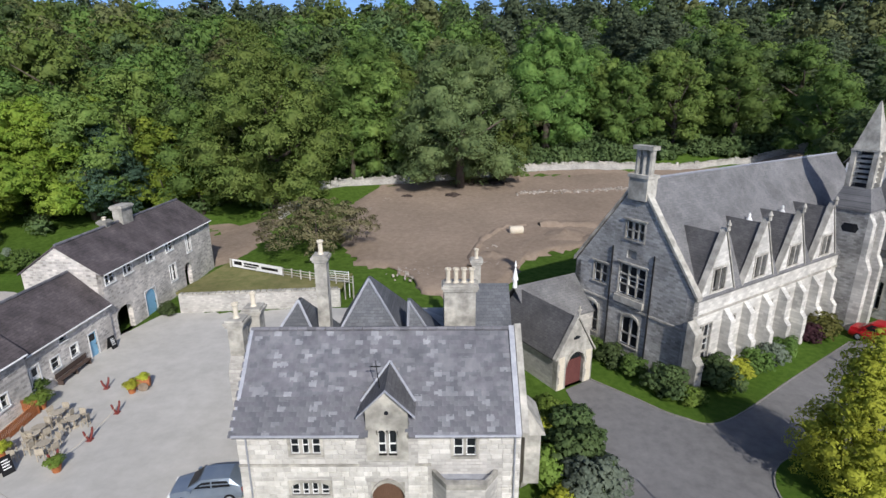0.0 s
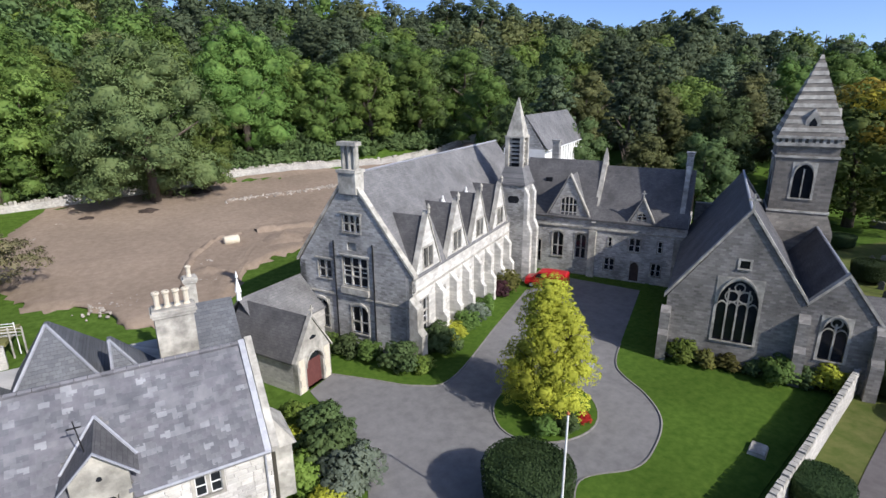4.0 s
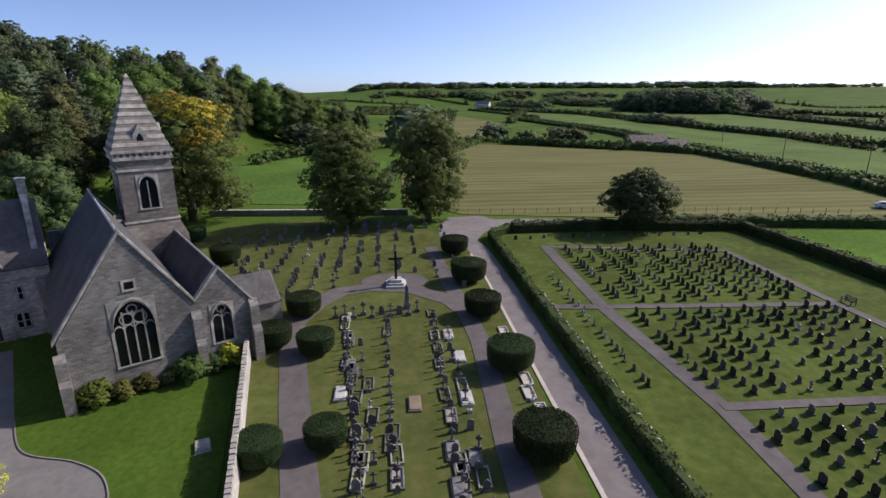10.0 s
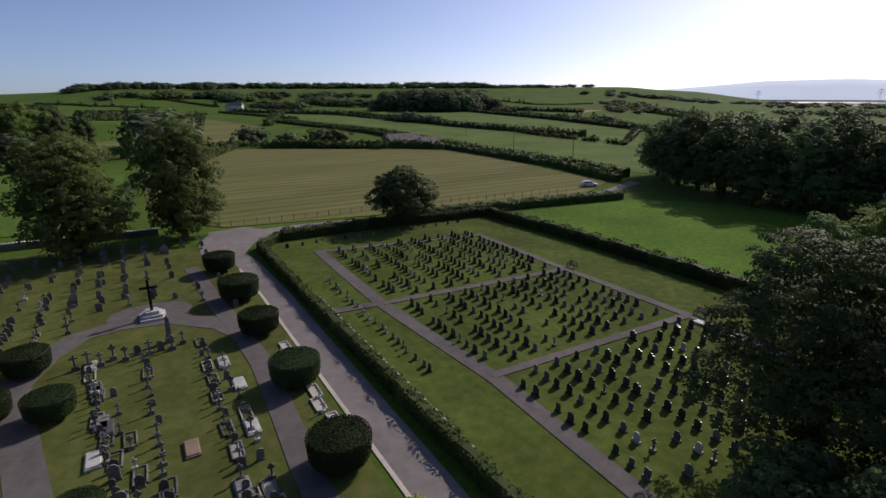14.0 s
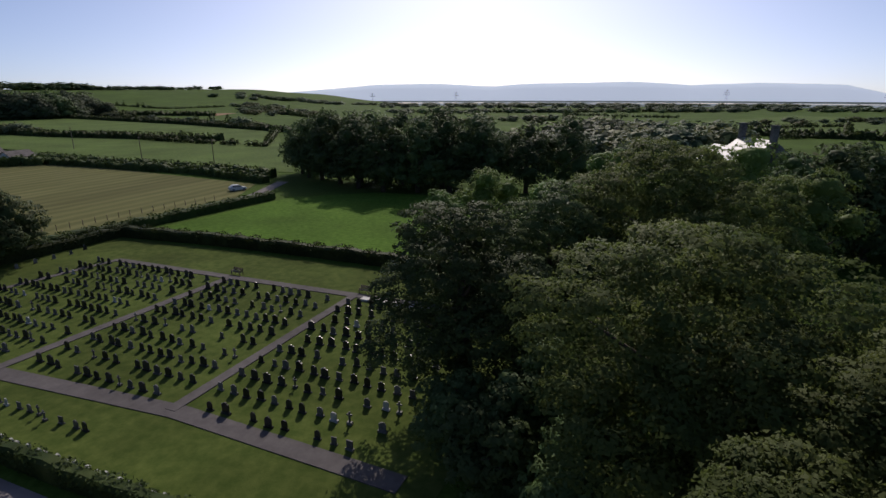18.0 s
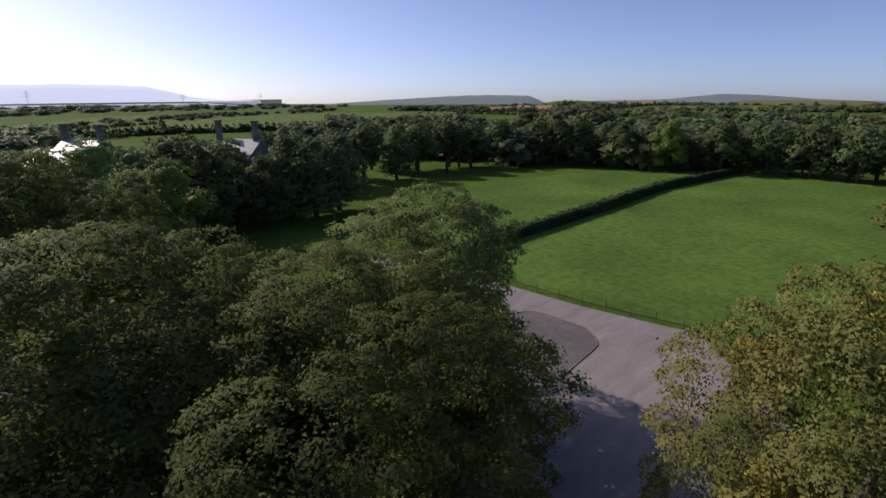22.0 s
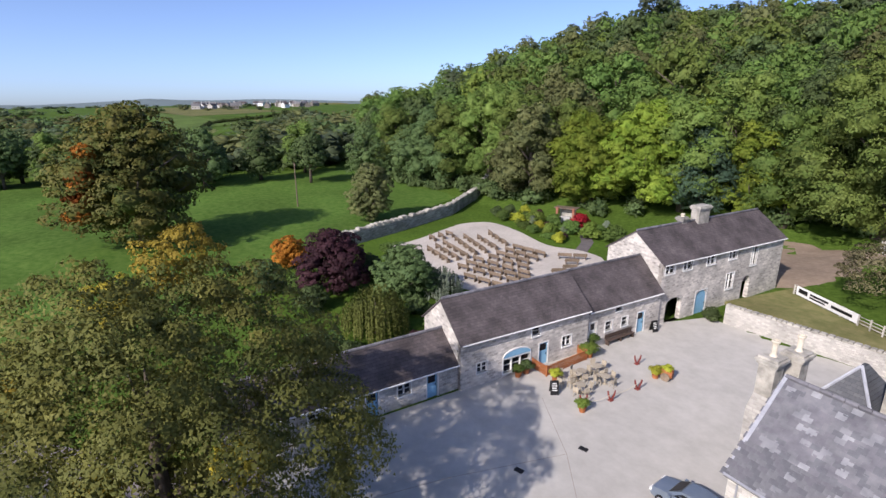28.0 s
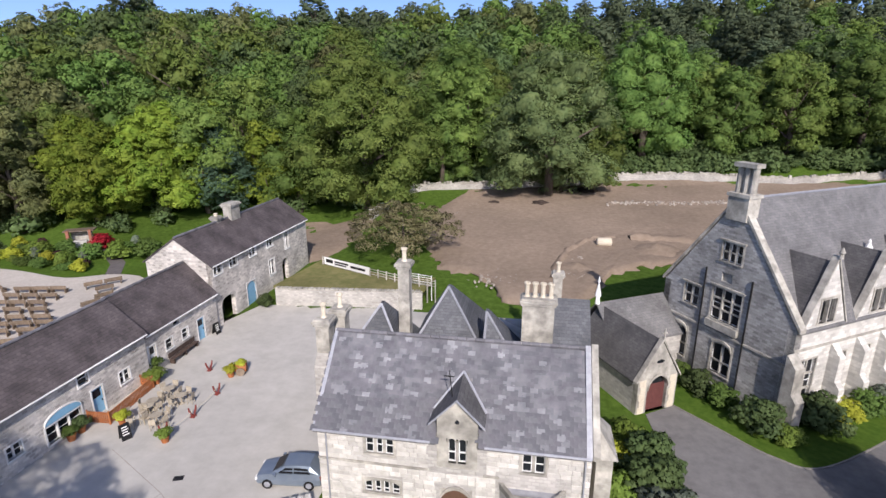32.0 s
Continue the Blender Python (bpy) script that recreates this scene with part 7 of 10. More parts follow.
for ring in range(2, 19):
    az = -66.0
    while az < 92:
        f = hill_foot(az)
        r = f + 10 + ring * 11.8 + rnd.uniform(-3, 3)
        if r < CREST_R + 16:
            x, y = r * math.sin(radians(az)), r * math.cos(radians(az))
            k = rnd.choice("aaabbccdee") if az < 4 else rnd.choice("pppppabce")
            if r > CREST_R - 30 and rnd.random() < 0.35:
                k = "p"
            s = rnd.uniform(0.8, 1.3)
            if ring < 6:
                pine = az > 6 and rnd.random() < (0.35 if ring < 3 else 0.62)
                plant("mid_pine" if pine else "mid%d" % rnd.choice((0, 0, 1, 1, 2, 2, 3, 4) if az < 18 else (0, 1, 0, 1, 2, 3) if az < 36 else (2, 2, 3, 1)), x, y, "grey-green pine in the hillside wood" if pine else "rounded leafy tree in the hillside wood", "tree", "trees on the lower slope", s * 0.86, rnd.uniform(0, 360), sz=s * rnd.uniform(0.7, 0.95))
                az += math.degrees(14.0 / max(r, 60))
                continue
            beds[k].append((rnd.choice(FAR[k]), pose(x, y, land(x, y) + 3.0, 0, 0, rnd.uniform(0, 360)) @ Matrix.Diagonal((s, s, s * rnd.uniform(0.9, 1.2), 1))))
        az += math.degrees(13.5 / max(r, 60))
for k, mat, label in (("a", "leaf", "dense green deciduous wood on the hillside"), ("b", "leaf_olive", "olive-green deciduous wood on the hillside"), ("c", "leaf_dark", "dark wood on the hillside"), ("d", "leaf_bright", "bright green maples in the hillside wood"), ("e", "leaf_brown", "brownish turning trees in the hillside wood"), ("p", "leaf_pine", "dark pines on the hillside")):
    tagged(new("hillside_wood", merged("hillside_wood", beds[k], M[mat])), label, "woodland", kind="stuff")
# undergrowth along the wood's foot
scrub = [crown_mesh("scrub", M["leaf_dark"], 120 + i, 2.2, 3.0, lobes=4, leaves=260, size=0.3, spread=0.6, clump=0.4) for i in range(3)]
lst = []
foot = [(-140, 62), (-113, 58), (-98, 66), (-84, 66), (-74, 67.5), (-63, 70), (-52, 78), (-46, 84), (-32, 90), (-26, 99), (-10, 101), (12, 108), (38, 113), (62, 117), (80, 117), (98, 96), (106, 60)]
for (ax_, ay_), (bx_, by_) in zip(foot, foot[1:]):
    L = math.dist((ax_, ay_), (bx_, by_))
    for i in range(int(L * (0.25 if -75 < ax_ < -45 else 2.3 if 5 < ax_ < 75 else 1.15))):
        u, out = rnd.random(), abs(rnd.gauss(0, 4)) + 0.4
        x, y = ax_ + (bx_ - ax_) * u - (by_ - ay_) / L * out, ay_ + (by_ - ay_) * u + (bx_ - ax_) / L * out
        k = rnd.uniform(0.5, 1.35)
        lst.append((rnd.choice(scrub), pose(x, y, land(x, y) - 0.2, 0, 0, rnd.uniform(0, 360)) @ Matrix.Diagonal((k, k, k * rnd.uniform(0.7, 1.2), 1))))
tagged(new("undergrowth", merged("undergrowth", lst, M["leaf_dark"])), "dark undergrowth along the foot of the wood", "undergrowth", kind="stuff")

# ---- single trees ----
for key, m, r, h, base, seed, lobes, leaves, size, shape, clump in (
        ("near_a", "leaf_near", 7.4, 16.5, 1.5, 71, 17, 100000, 0.105, "dome", 0.24), ("near_b", "leaf_dark", 5.8, 16.5, 1.0, 72, 15, 56000, 0.12, "tall", 0.28),
        ("near_c", "leaf_bronze", 8.4, 15.4, 1.5, 73, 18, 150000, 0.082, "dome", 0.2), ("near_d", "leaf_autumn", 9.0, 16.4, 1.2, 74, 24, 150000, 0.09, "dome", 0.22),
        ("under", "leaf_dark", 3.2, 7.0, 0.4, 86, 10, 7000, 0.15, "tall", 0.36),
        ("lime", "leaf_yellow", 3.5, 10.0, 0.2, 75, 70, 30000, 0.08, "cone", 0.34), ("field_oak", "leaf_dark", 5.6, 10.3, 0.8, 76, 16, 13000, 0.2, "round", 0.34),
        ("tall_ash", "leaf_near", 6.6, 18.0, 0.1, 77, 26, 17500, 0.22, "tall", 0.34), ("turning", "leaf_turning", 8.4, 19.5, 0.4, 78, 22, 17800, 0.24, "round", 0.32),
        ("golden", "leaf_near", 8.0, 19.5, 0.4, 87, 22, 17500, 0.24, "dome", 0.32),
        ("plum", "leaf_purple", 4.2, 8.0, 0.4, 79, 14, 13000, 0.15, "round", 0.34), ("willow", "leaf_willow", 3.4, 5.3, 0.0, 80, 14, 900, 0.13, "round", 0.34),
        ("bushy", "leaf_dark", 3.6, 6.6, 0.2, 81, 13, 12000, 0.15, "round", 0.34), ("silver", "leaf_silver", 2.4, 4.0, 0.1, 82, 10, 500, 0.12, "round", 0.34),
        ("cone", "leaf_brown", 3.8, 10.5, 0.3, 83, 18, 13000, 0.18, "tall", 0.34), ("orange", "leaf_orange", 2.4, 4.4, 0.1, 84, 10, 6500, 0.14, "round", 0.36)):
    kind_of_tree(key, m, r, h, base, seed, lobes=lobes, leaves=leaves, size=size, shape=shape, clump=clump, spread=0.3 if lobes > 40 else 0.42, core=not key.startswith("near"), inner=0.3 if key.startswith("near") else 0.16, ragged=0.55 if key.startswith("near") else 0.3, quads=key == "lime")
kind_of_tree("apple", "leaf_sparse", 6.8, 7.6, 0.9, 85, lobes=24, leaves=21000, size=0.115, spread=0.28, clump=0.4, cover=0.6, core=False, ragged=0.9)

def weeping(name, mat, r, h, strands, seed):
    """Leafy strands hanging from a low dome."""
    rg = np.random.default_rng(seed)
    a, q = rg.uniform(0, 2 * np.pi, strands), np.sqrt(rg.uniform(0.03, 1, strands))
    P, D = [], []
    for ang, k in zip(a, q):
        top = h * (1 - 0.52 * k ** 2.4) * rg.uniform(0.86, 1.04)
        low = h * rg.uniform(0.04, 0.4) * (1.35 - k)
        n = int((top - low) / 0.09)
        z = np.linspace(low, top, n) + rg.normal(0, 0.03, n)
        rad = r * k * (1 + 0.08 * (top - z) / h) + rg.normal(0, 0.05, n)
        P.append(np.stack([rad * math.cos(ang), rad * math.sin(ang), z], 1))
        D.append(np.tile([math.cos(ang), math.sin(ang), 0.3], (n, 1)))
    q4, f = leafy(lambda r_, c_: (np.concatenate(P), np.concatenate(D)), 0, 0.11, seed, None, "")
    me = bpy.data.meshes.new(name)
    me.from_pydata(q4.tolist(), [], f.tolist())
    me.materials.append(M[mat])
    return me


KINDS["willow"] = (weeping("crown", "leaf_willow", 3.3, 5.0, 330, 80), KINDS["willow"][1], 0.0)
KINDS["silver"] = (weeping("crown", "leaf_silver", 2.2, 3.8, 170, 82), KINDS["silver"][1], 0.0)


def at(az, d):
    return d * math.sin(radians(az)), d * math.cos(radians(az))


for key, az, d, s, turn, label in (
        ("near_b", 160.5, 37, 1.16, 10, "tall dark leafy tree shading the cemetery's edge"),
        ("near_a", 186.5, 28, 1.3, 40, "broad green sycamore with a lit top"),
        ("near_c", 210, 20, 1.16, 80, "wide low sycamore with brown-tinged leaves"),
        ("near_a", 221.5, 33, 1.08, 200, "dark rounded sycamore beside the road"),
        ("near_a", 182.5, 50, 1.3, 300, "rounded sycamore among the group"),
        ("near_b", 170, 44, 0.98, 120, "dark tree behind the front sycamores"),
        ("near_d", 268.5, 22, 0.86, 0, "large sycamore turning yellow beside the yard")):
    x, y = at(az, d)
    tree = plant(key, x, y, label, "tree", "", s, turn, sz={160.5: 0.95, 170: 0.95, 186.5: 1.03, 210: 1.02, 221.5: 0.98, 268.5: 1.0, 182.5: 1.14}.get(az))
for x, y, z, r in ((-3.2, -5.8, 9.6, 1.5), (-2.6, 2.2, 14.2, 2.0), (-5.4, -1.0, 12.2, 1.6), (3.5, 3.4, 7.6, 1.3), (4.6, -2.4, 8.8, 1.2)):
    kid("yellow_leaves", crown_mesh("yellow_leaves", M["leaf_gold"], int(z * 10), r, r * 1.5, lobes=4, leaves=3200, size=0.09, spread=0.6, clump=0.4, core=False), tree, pose(x, y, z))
for az, d, s in ((166, 25, 0.5), (172, 28, 0.6), (160, 28, 0.45), (178, 22, 0.55), (192, 24, 0.6), (186, 20, 0.5), (200, 27, 0.6), (226, 26, 0.45), (199, 17, 0.45)):
    x, y = at(az, d)
    plant("under", x, y, "dark young tree in the undergrowth below the sycamores", "tree", "undergrowth trees", s * 2.0, az * 5)
for az, d, s in ((163, 66, 0.6), (176, 68, 0.74), (187, 66, 0.78), (170, 56, 0.64), (182, 54, 0.72), (193, 58, 0.7), (158, 60, 0.55)):
    x, y = at(az, d)
    plant("wood%d" % (int(az) % 3), x, y, "rounded tree in the shady group by the drive", "tree", "trees by the drive", s, az * 3)
for az, d, s in ((185, 96, 0.62), (189.2, 92, 0.63), (192.5, 84, 0.74), (195.5, 86, 0.8), (198, 90, 0.76), (201, 94, 0.56), (203.5, 94, 0.6), (206, 97, 0.76), (208.5, 99, 0.72), (211, 103, 0.74), (187, 104, 0.55), (195, 100, 0.72), (200, 104, 0.66)):
    x, y = at(az, d)
    plant("copse", x, y, "dark rounded tree before the manor house", "tree", "trees before the manor", s, az * 7)
plant("lime", 22.6, 23.8, "young lime with bright yellow-green leaves on the grass island", s=0.9, sz=1.0)
plant("field_oak", 83.0, -41.0, "dark round hedgerow oak at the bend of the lane")
plant("tall_ash", 90.5, 8.0, "tall dark tree at the cemetery's edge", s=1.08, sz=0.98, turn=30)
plant("tall_ash", 94, -6.2, "tall slender olive-green tree beside the lane", s=0.95, sz=1.05, turn=130)
golden = plant("golden", 98, 37, "large dark green tree with a yellowing top behind the church", s=1.3, sz=1.1)
for x, y, z, r in ((1.5, -3.5, 14.6, 3.0), (-2.6, -2.0, 15.6, 2.8), (4.6, -2.0, 12.4, 2.3), (-4.6, -4.0, 12.0, 2.4), (0.4, 1.0, 16.6, 2.6), (5.6, -4.0, 9.4, 1.6)):
    kid("yellow_leaves", crown_mesh("yellow_leaves", M["leaf_gold"], int(z * 10), r, r * 1.5, lobes=4, leaves=900, size=0.24, spread=0.6, clump=0.4, core=False), golden, pose(x, y, z))
paddock_tree = plant("turning", -89, 0.5, "big tree turning orange at the paddock's corner", turn=90, s=1.2, sz=1.1)
for x, y, z, r in ((-5.6, -1.7, 6.5, 1.7), (-6.0, -0.4, 4.0, 1.6), (-5.0, -2.6, 9.2, 1.7), (-4.4, -1.8, 12.2, 1.5), (-5.2, 1.6, 7.8, 1.4)):
    kid("orange_leaves", crown_mesh("orange_leaves", M["leaf_orange"], int(z * 10), r, r * 1.5, lobes=4, leaves=1000, size=0.22, spread=0.6, clump=0.4, core=False), paddock_tree, pose(x, y, z))
plant("plum", -55, 18.5, "dark purple-leaved garden tree by the annex", s=0.98)
plant("willow", -43, 18.3, "drooping willow behind the annex")
plant("bushy", -49.5, 24.6, "dark green rounded garden tree")
plant("silver", -47.4, 28.6, "small silvery-grey weeping tree by the gravel")
plant("cone", -85.5, 36.2, "tall bushy dark tree in the meadow")
plant("orange", -67.5, 16.8, "small tree in orange leaf")
plant("apple", -16.5, 65, "half-bare spreading fruit tree by the cleared ground", sz=1.0)
for x, y, s in ((-40, 12, 0.5), (-60, 12, 0.6), (-58, 24, 0.5), (-38.5, 14, 0.35), (-52, 29.5, 0.35)):
    plant("bushy", x, y, "dark garden shrub in the prayer garden", "shrub", "garden shrubs", s, x * 7, name="shrub")
# woods on the level ground
for x, y, s in ((96, -127, .75), (90, -116, .8), (84, -106, .85), (76, -98, .85), (68, -94, .85), (60, -92, .85), (52, -94, .85), (45, -97, .85), (72, -108, .9), (60, -106, .9), (49, -110, .9), (84, -120, .9), (38, -104, .85),
                (96, -140, .8), (40, -122, .9), (28, -112, .8), (70, -125, .9), (55, -130, .95), (20, -126, .85)):
    y -= max(0.0, min(18.0, (y + 124) * 0.75)) if x < 92 else 0
    plant("copse", x, y, "dark tree in the copse beyond the cemetery", "tree", "dark copse", s, x * 11 + y)
for i, (x, y, s) in enumerate(((-18, -100, .62), (-28, -104, .6), (-39, -106, .6), (-49, -110, .6), (-58, -112, .6), (-66, -110, .62), (-75, -112, .62), (-84, -110, .65), (-94, -113, .62), (-104, -112, .62), (-115, -113, .6), (-127, -112, .62), (-134, -103, .6), (-141, -92, .66), (-146, -80, .68), (-149, -68, .7),
                              (-156, -56, .62), (-162, -46, .6), (-163, -36, .62), (-163, -26, .6), (-162, -16, .64), (-157, -6, .7), (-150, 6, .7), (-140, 16, .72), (-143, 30, .7), (-150, 44, .7), (-132, 40, .55), (-128, 54, .7), (-120, 62, .7), (-8, -108, .6), (2, -112, .62), (-20, -118, .6), (-36, -122, .62), (-55, -126, .6), (-90, -130, .6))):
    if -52 < x < 4 and y > -110 and i not in (1, 2):
        continue
    plant("belt_tree" if s < 0.64 else ("copse", "wood5")[i % 5 == 0], x, y, "dark tree in the belt round the paddocks", "tree", "tree belt", s * (1.5 if s < 0.64 else 1.0), x * 13)

for i in range(46):
    u = i / 45
    line = [(-12, -104), (-60, -116), (-104, -117), (-134, -108), (-150, -76), (-166, -46), (-167, -16), (-158, 2), (-148, 24)]
    k = min(7, int(u * 8))
    v = u * 8 - k
    x, y = line[k][0] + (line[k + 1][0] - line[k][0]) * v - 5 * math.cos(i * 2.1), line[k][1] + (line[k + 1][1] - line[k][1]) * v - 4 * abs(math.sin(i * 1.3))
    plant("belt_tree" if i < 26 else "copse", x, y, "dark tree in the belt round the paddocks", "tree", "tree belt", (0.8 + 0.15 * math.sin(i * 7)) * (0.72 if x > -62 else 1) if i < 26 else 0.58 + 0.1 * math.sin(i * 5), i * 40)

# shrubs
def shrub_mesh(key, mat, r, h, seed, leaves=3000, size=0.08):
    KINDS[key] = (crown_mesh("foliage", M[mat], seed, r, h, lobes=9, leaves=leaves, size=size, spread=0.46, clump=0.4), None, 0)


for key, mat in (("sg", "leaf"), ("sd", "leaf_dark"), ("sy", "leaf_yellow"), ("sb", "leaf_bright"), ("sp", "leaf_purple"), ("ss", "leaf_silver"), ("sr", "leaf_red"), ("so", "leaf_autumn")):
    shrub_mesh(key, mat, 1.0, 1.6, 90 + len(key) + ord(key[1]))


def shrub(key, x, y, s, label, group="", sz=None, z=None):
    o = new("shrub", KINDS[key][0])
    o.matrix_world = pose(x, y, (land(x, y) if z is None else z) + 0.03, 0, 0, x * 37 % 360) @ Matrix.Diagonal((s, s, sz or s, 1))
    return tagged(o, label, "shrub", group)


for key, x, y, s, label in (("sg", 12.6, 40.2, 1.0, "green border shrub below the stone wing"), ("sd", 13.6, 38.4, 1.2, "dark border shrub below the stone wing"), ("sg", 14.6, 36.8, 1.1, "green border shrub below the stone wing"), ("sd", 16.2, 33.8, 1.6, "large dark evergreen shrub at the wing's corner"),
                           ("sd", 20.4, 34.6, 1.7, "large dark evergreen shrub below the stone wing"), ("sy", 22.4, 35.8, 1.2, "yellow-leaved shrub below the stone wing"), ("sg", 24.4, 37.2, 1.35, "rounded green shrub below the stone wing"), ("ss", 26.6, 38.4, 1.2, "grey-green shrub below the stone wing"),
                           ("sg", 29.0, 40.0, 1.1, "green border shrub below the stone wing"), ("sp", 32.6, 42.4, 1.1, "dark red shrub below the stone wing"), ("so", 33.9, 43.4, 1.6, "olive rounded shrub below the stone wing"), ("sb", 17.6, 32.6, 0.9, "bright green shrub below the stone wing"),
                           ("sb", 36.7, 23.0, 1.25, "green shrub below the church window"), ("so", 37.3, 21.5, 0.95, "brownish turning shrub below the church window"), ("so", 38.3, 20.2, 0.9, "brownish low shrub below the church window"), ("sd", 39.2, 18.6, 0.8, "low dark shrub below the church window"), ("sg", 39.9, 17.2, 1.4, "green shrub below the church window"), ("sd", 41.2, 15.7, 1.0, "dark shrub by the church buttress"), ("sy", 42.0, 14.55, 1.3, "golden rounded shrub by the wall"),
                           ("sb", 7.0, 30.6, 1.2, "green shrub beside the lodge"), ("sy", 6.0, 28.8, 1.0, "yellow shrub beside the lodge"), ("sd", 7.8, 28.0, 1.8, "large dark shrub beside the lodge"), ("sd", 7.6, 25.6, 1.9, "large dark shrub beside the lodge"), ("ss", 8.0, 23.4, 1.7, "grey-green shrub beside the lodge"), ("sy", 6.2, 22.4, 1.0, "yellow shrub beside the lodge"), ("sb", 5.6, 25.0, 1.3, "green shrub under the side bay"),
                           ("sg", 20.6, 21.6, 0.8, "low shrub under the lime"), ("sr", 23.6, 21.2, 0.5, "red-flowered shrub under the lime"), ("sd", 22.0, 21.0, 0.8, "low shrub under the lime"),
                           ("sr", -62.3, 64.6, 1.6, "bright red-leaved shrub by the shrine"), ("sd", -76.5, 57.7, 1.25, "clipped dark shrub in the prayer garden"), ("sd", -75.4, 60.0, 1.35, "clipped dark shrub in the prayer garden"),
                           ("sy", 20.4, -10.6, 1.2, "golden shrub by the cemetery gate"), ("sb", 17.6, -11.4, 1.4, "olive-green shrub by the cemetery gate"), ("sd", -28.0, 48.6, 0.9, "small dark shrub by the wall"), ("sd", 3.2, 20.6, 0.7, "low shrub at the lodge front"), ("sg", -13.0, 20.6, 0.6, "small plant by the low wall"),
                           ("sg", -66, 62.5, 1.3, "green shrub beside the shrine"), ("sb", -68.5, 60, 1.5, "leafy shrub beside the shrine"), ("sy", -71, 58.5, 1.1, "yellow-leaved shrub on the garden bank"), ("sg", -73.5, 57, 1.3, "green shrub on the garden bank"), ("sb", -62, 57.5, 1.2, "flowering garden shrub in the prayer garden"), ("sg", -60, 60, 1.6, "green shrub beside the shrine"), ("sb", -56.5, 61, 1.7, "leafy shrub beside the shrine path"), ("sg", -53, 62.5, 1.8, "leafy shrub beside the shrine path"), ("sd", -45, 24, 1.3, "dark garden shrub behind the annex"), ("sg", -40.5, 23.5, 1.2, "green garden shrub behind the annex"), ("sp", -39, 20.6, 0.9, "purple garden shrub behind the annex"), ("sd", -52, 15, 1.7, "dark garden shrub by the purple tree"), ("sg", -57.5, 15.2, 1.6, "green garden shrub by the purple tree"), ("sd", -62.5, 20, 1.8, "dark garden shrub by the orange tree"), ("sg", -59.5, 28.8, 1.5, "green garden shrub beside the gravel"), ("ss", -54.4, 28.0, 1.2, "grey garden shrub beside the gravel"), ("sg", -66.5, 30.6, 1.0, "low shrub beside the gravel"),
                           ("sg", 12, 17, 1.2, "green shrub beside the drive"), ("sg", 9.5, 36.6, 0.8, "green shrub by the porch")):
    shrub(key, x, y, s, label)

for i, (x, y) in enumerate(((-73, 58.5), (-71.5, 60.5), (-70, 57.5), (-69.5, 61.5), (-68, 59), (-67, 56.5), (-66, 60.8), (-65, 58), (-64, 55.8), (-63.2, 60), (-62, 57.4), (-60.6, 59.4), (-60, 55.6), (-58.6, 57.2), (-57.4, 55.2), (-59, 65.5), (-57, 67), (-55, 65), (-59.5, 68), (-53, 67.5), (-72.5, 64.5), (-75.5, 63.5))):
    shrub(("sy", "sg", "sb", "sg", "sp", "ss", "sb")[i * 3 % 7], x, y, 0.95 + 0.35 * math.sin(i * 2.7), "flowering shrub in the bed before the shrine", "shrine bed shrubs", sz=0.8 + 0.3 * math.sin(i * 1.9))

# clipped yews
def yew_mesh(seed, r, h):
    rng = np.random.default_rng(seed)
    prof = [(0.3, 0.0), (0.4, 0.3), (0.9 * r, 0.6), (1.0 * r, 1.0), (1.05 * r, h * 0.9), (1.0 * r, h * 0.96), (0.6 * r, h * 0.99), (0.05, h)]
    g = Geo().lathe(0, 0, [(a * 0.95, z * 0.985) for a, z in prof], 18)
    zs, rr = np.array([z for a, z in prof]), np.array([a for a, z in prof])

    def pts(rg, c):
        m = 7500
        z = rg.uniform(0.3, h, m)
        a = rg.uniform(0, 2 * np.pi, m)
        rad = np.interp(z, zs, rr)
        top = rg.uniform(0, 1, m) < 0.35
        rad = np.where(top, r * np.sqrt(rg.uniform(0, 1, m)) * 0.98, rad)
        z = np.where(top, np.interp(rad, rr[::-1][:4], zs[::-1][:4]), z)
        d = np.stack([np.cos(a), np.sin(a), np.where(top, 2.0, 0.1)], 1)
        return np.stack([rad * np.cos(a), rad * np.sin(a), z], 1), d / np.linalg.norm(d, axis=1)[:, None]
    q, f = leafy(pts, 0, 0.06, seed, None, "")
    k = len(g.v)
    g.v += q.tolist()
    g.f += (f + k).tolist()
    return g.mesh("foliage", M["leaf_yew"])


yew = [yew_mesh(5, 1.95, 2.5), yew_mesh(6, 2.1, 2.65)]
for i, (x, y, s) in enumerate(((72.4, -8.4, 1.0), (60.6, -8.8, 1.02), (50.2, -8.8, 0.96), (39.0, -9.3, 0.94), (27.6, -9.0, 1.02), (52.2, 10.0, 0.84), (45, 11.7, 0.86), (43.4, 7.6, 0.78), (30.0, 5.2, 0.72), (28.8, 9.3, 0.72), (71, 23.4, 1.0), (83, 31.6, 0.8), (15.4, 17.2, 1.2))):
    o = new("clipped_yew", yew[i % 2])
    o.matrix_world = pose(x, y, 0.03, 0, 0, i * 50) @ Matrix.Diagonal((s, s, s, 1))
    tagged(o, "dark clipped drum-shaped yew" if i < 12 else "rounded clipped dark bush by the drive", "topiary", "clipped yews" if i < 12 else "")
    tr = Geo().tube([(0, 0, -0.1), (0, 0, 0.5)], [0.2, 0.18], 8)
    tr.ob("trunk", M["bark"], o)

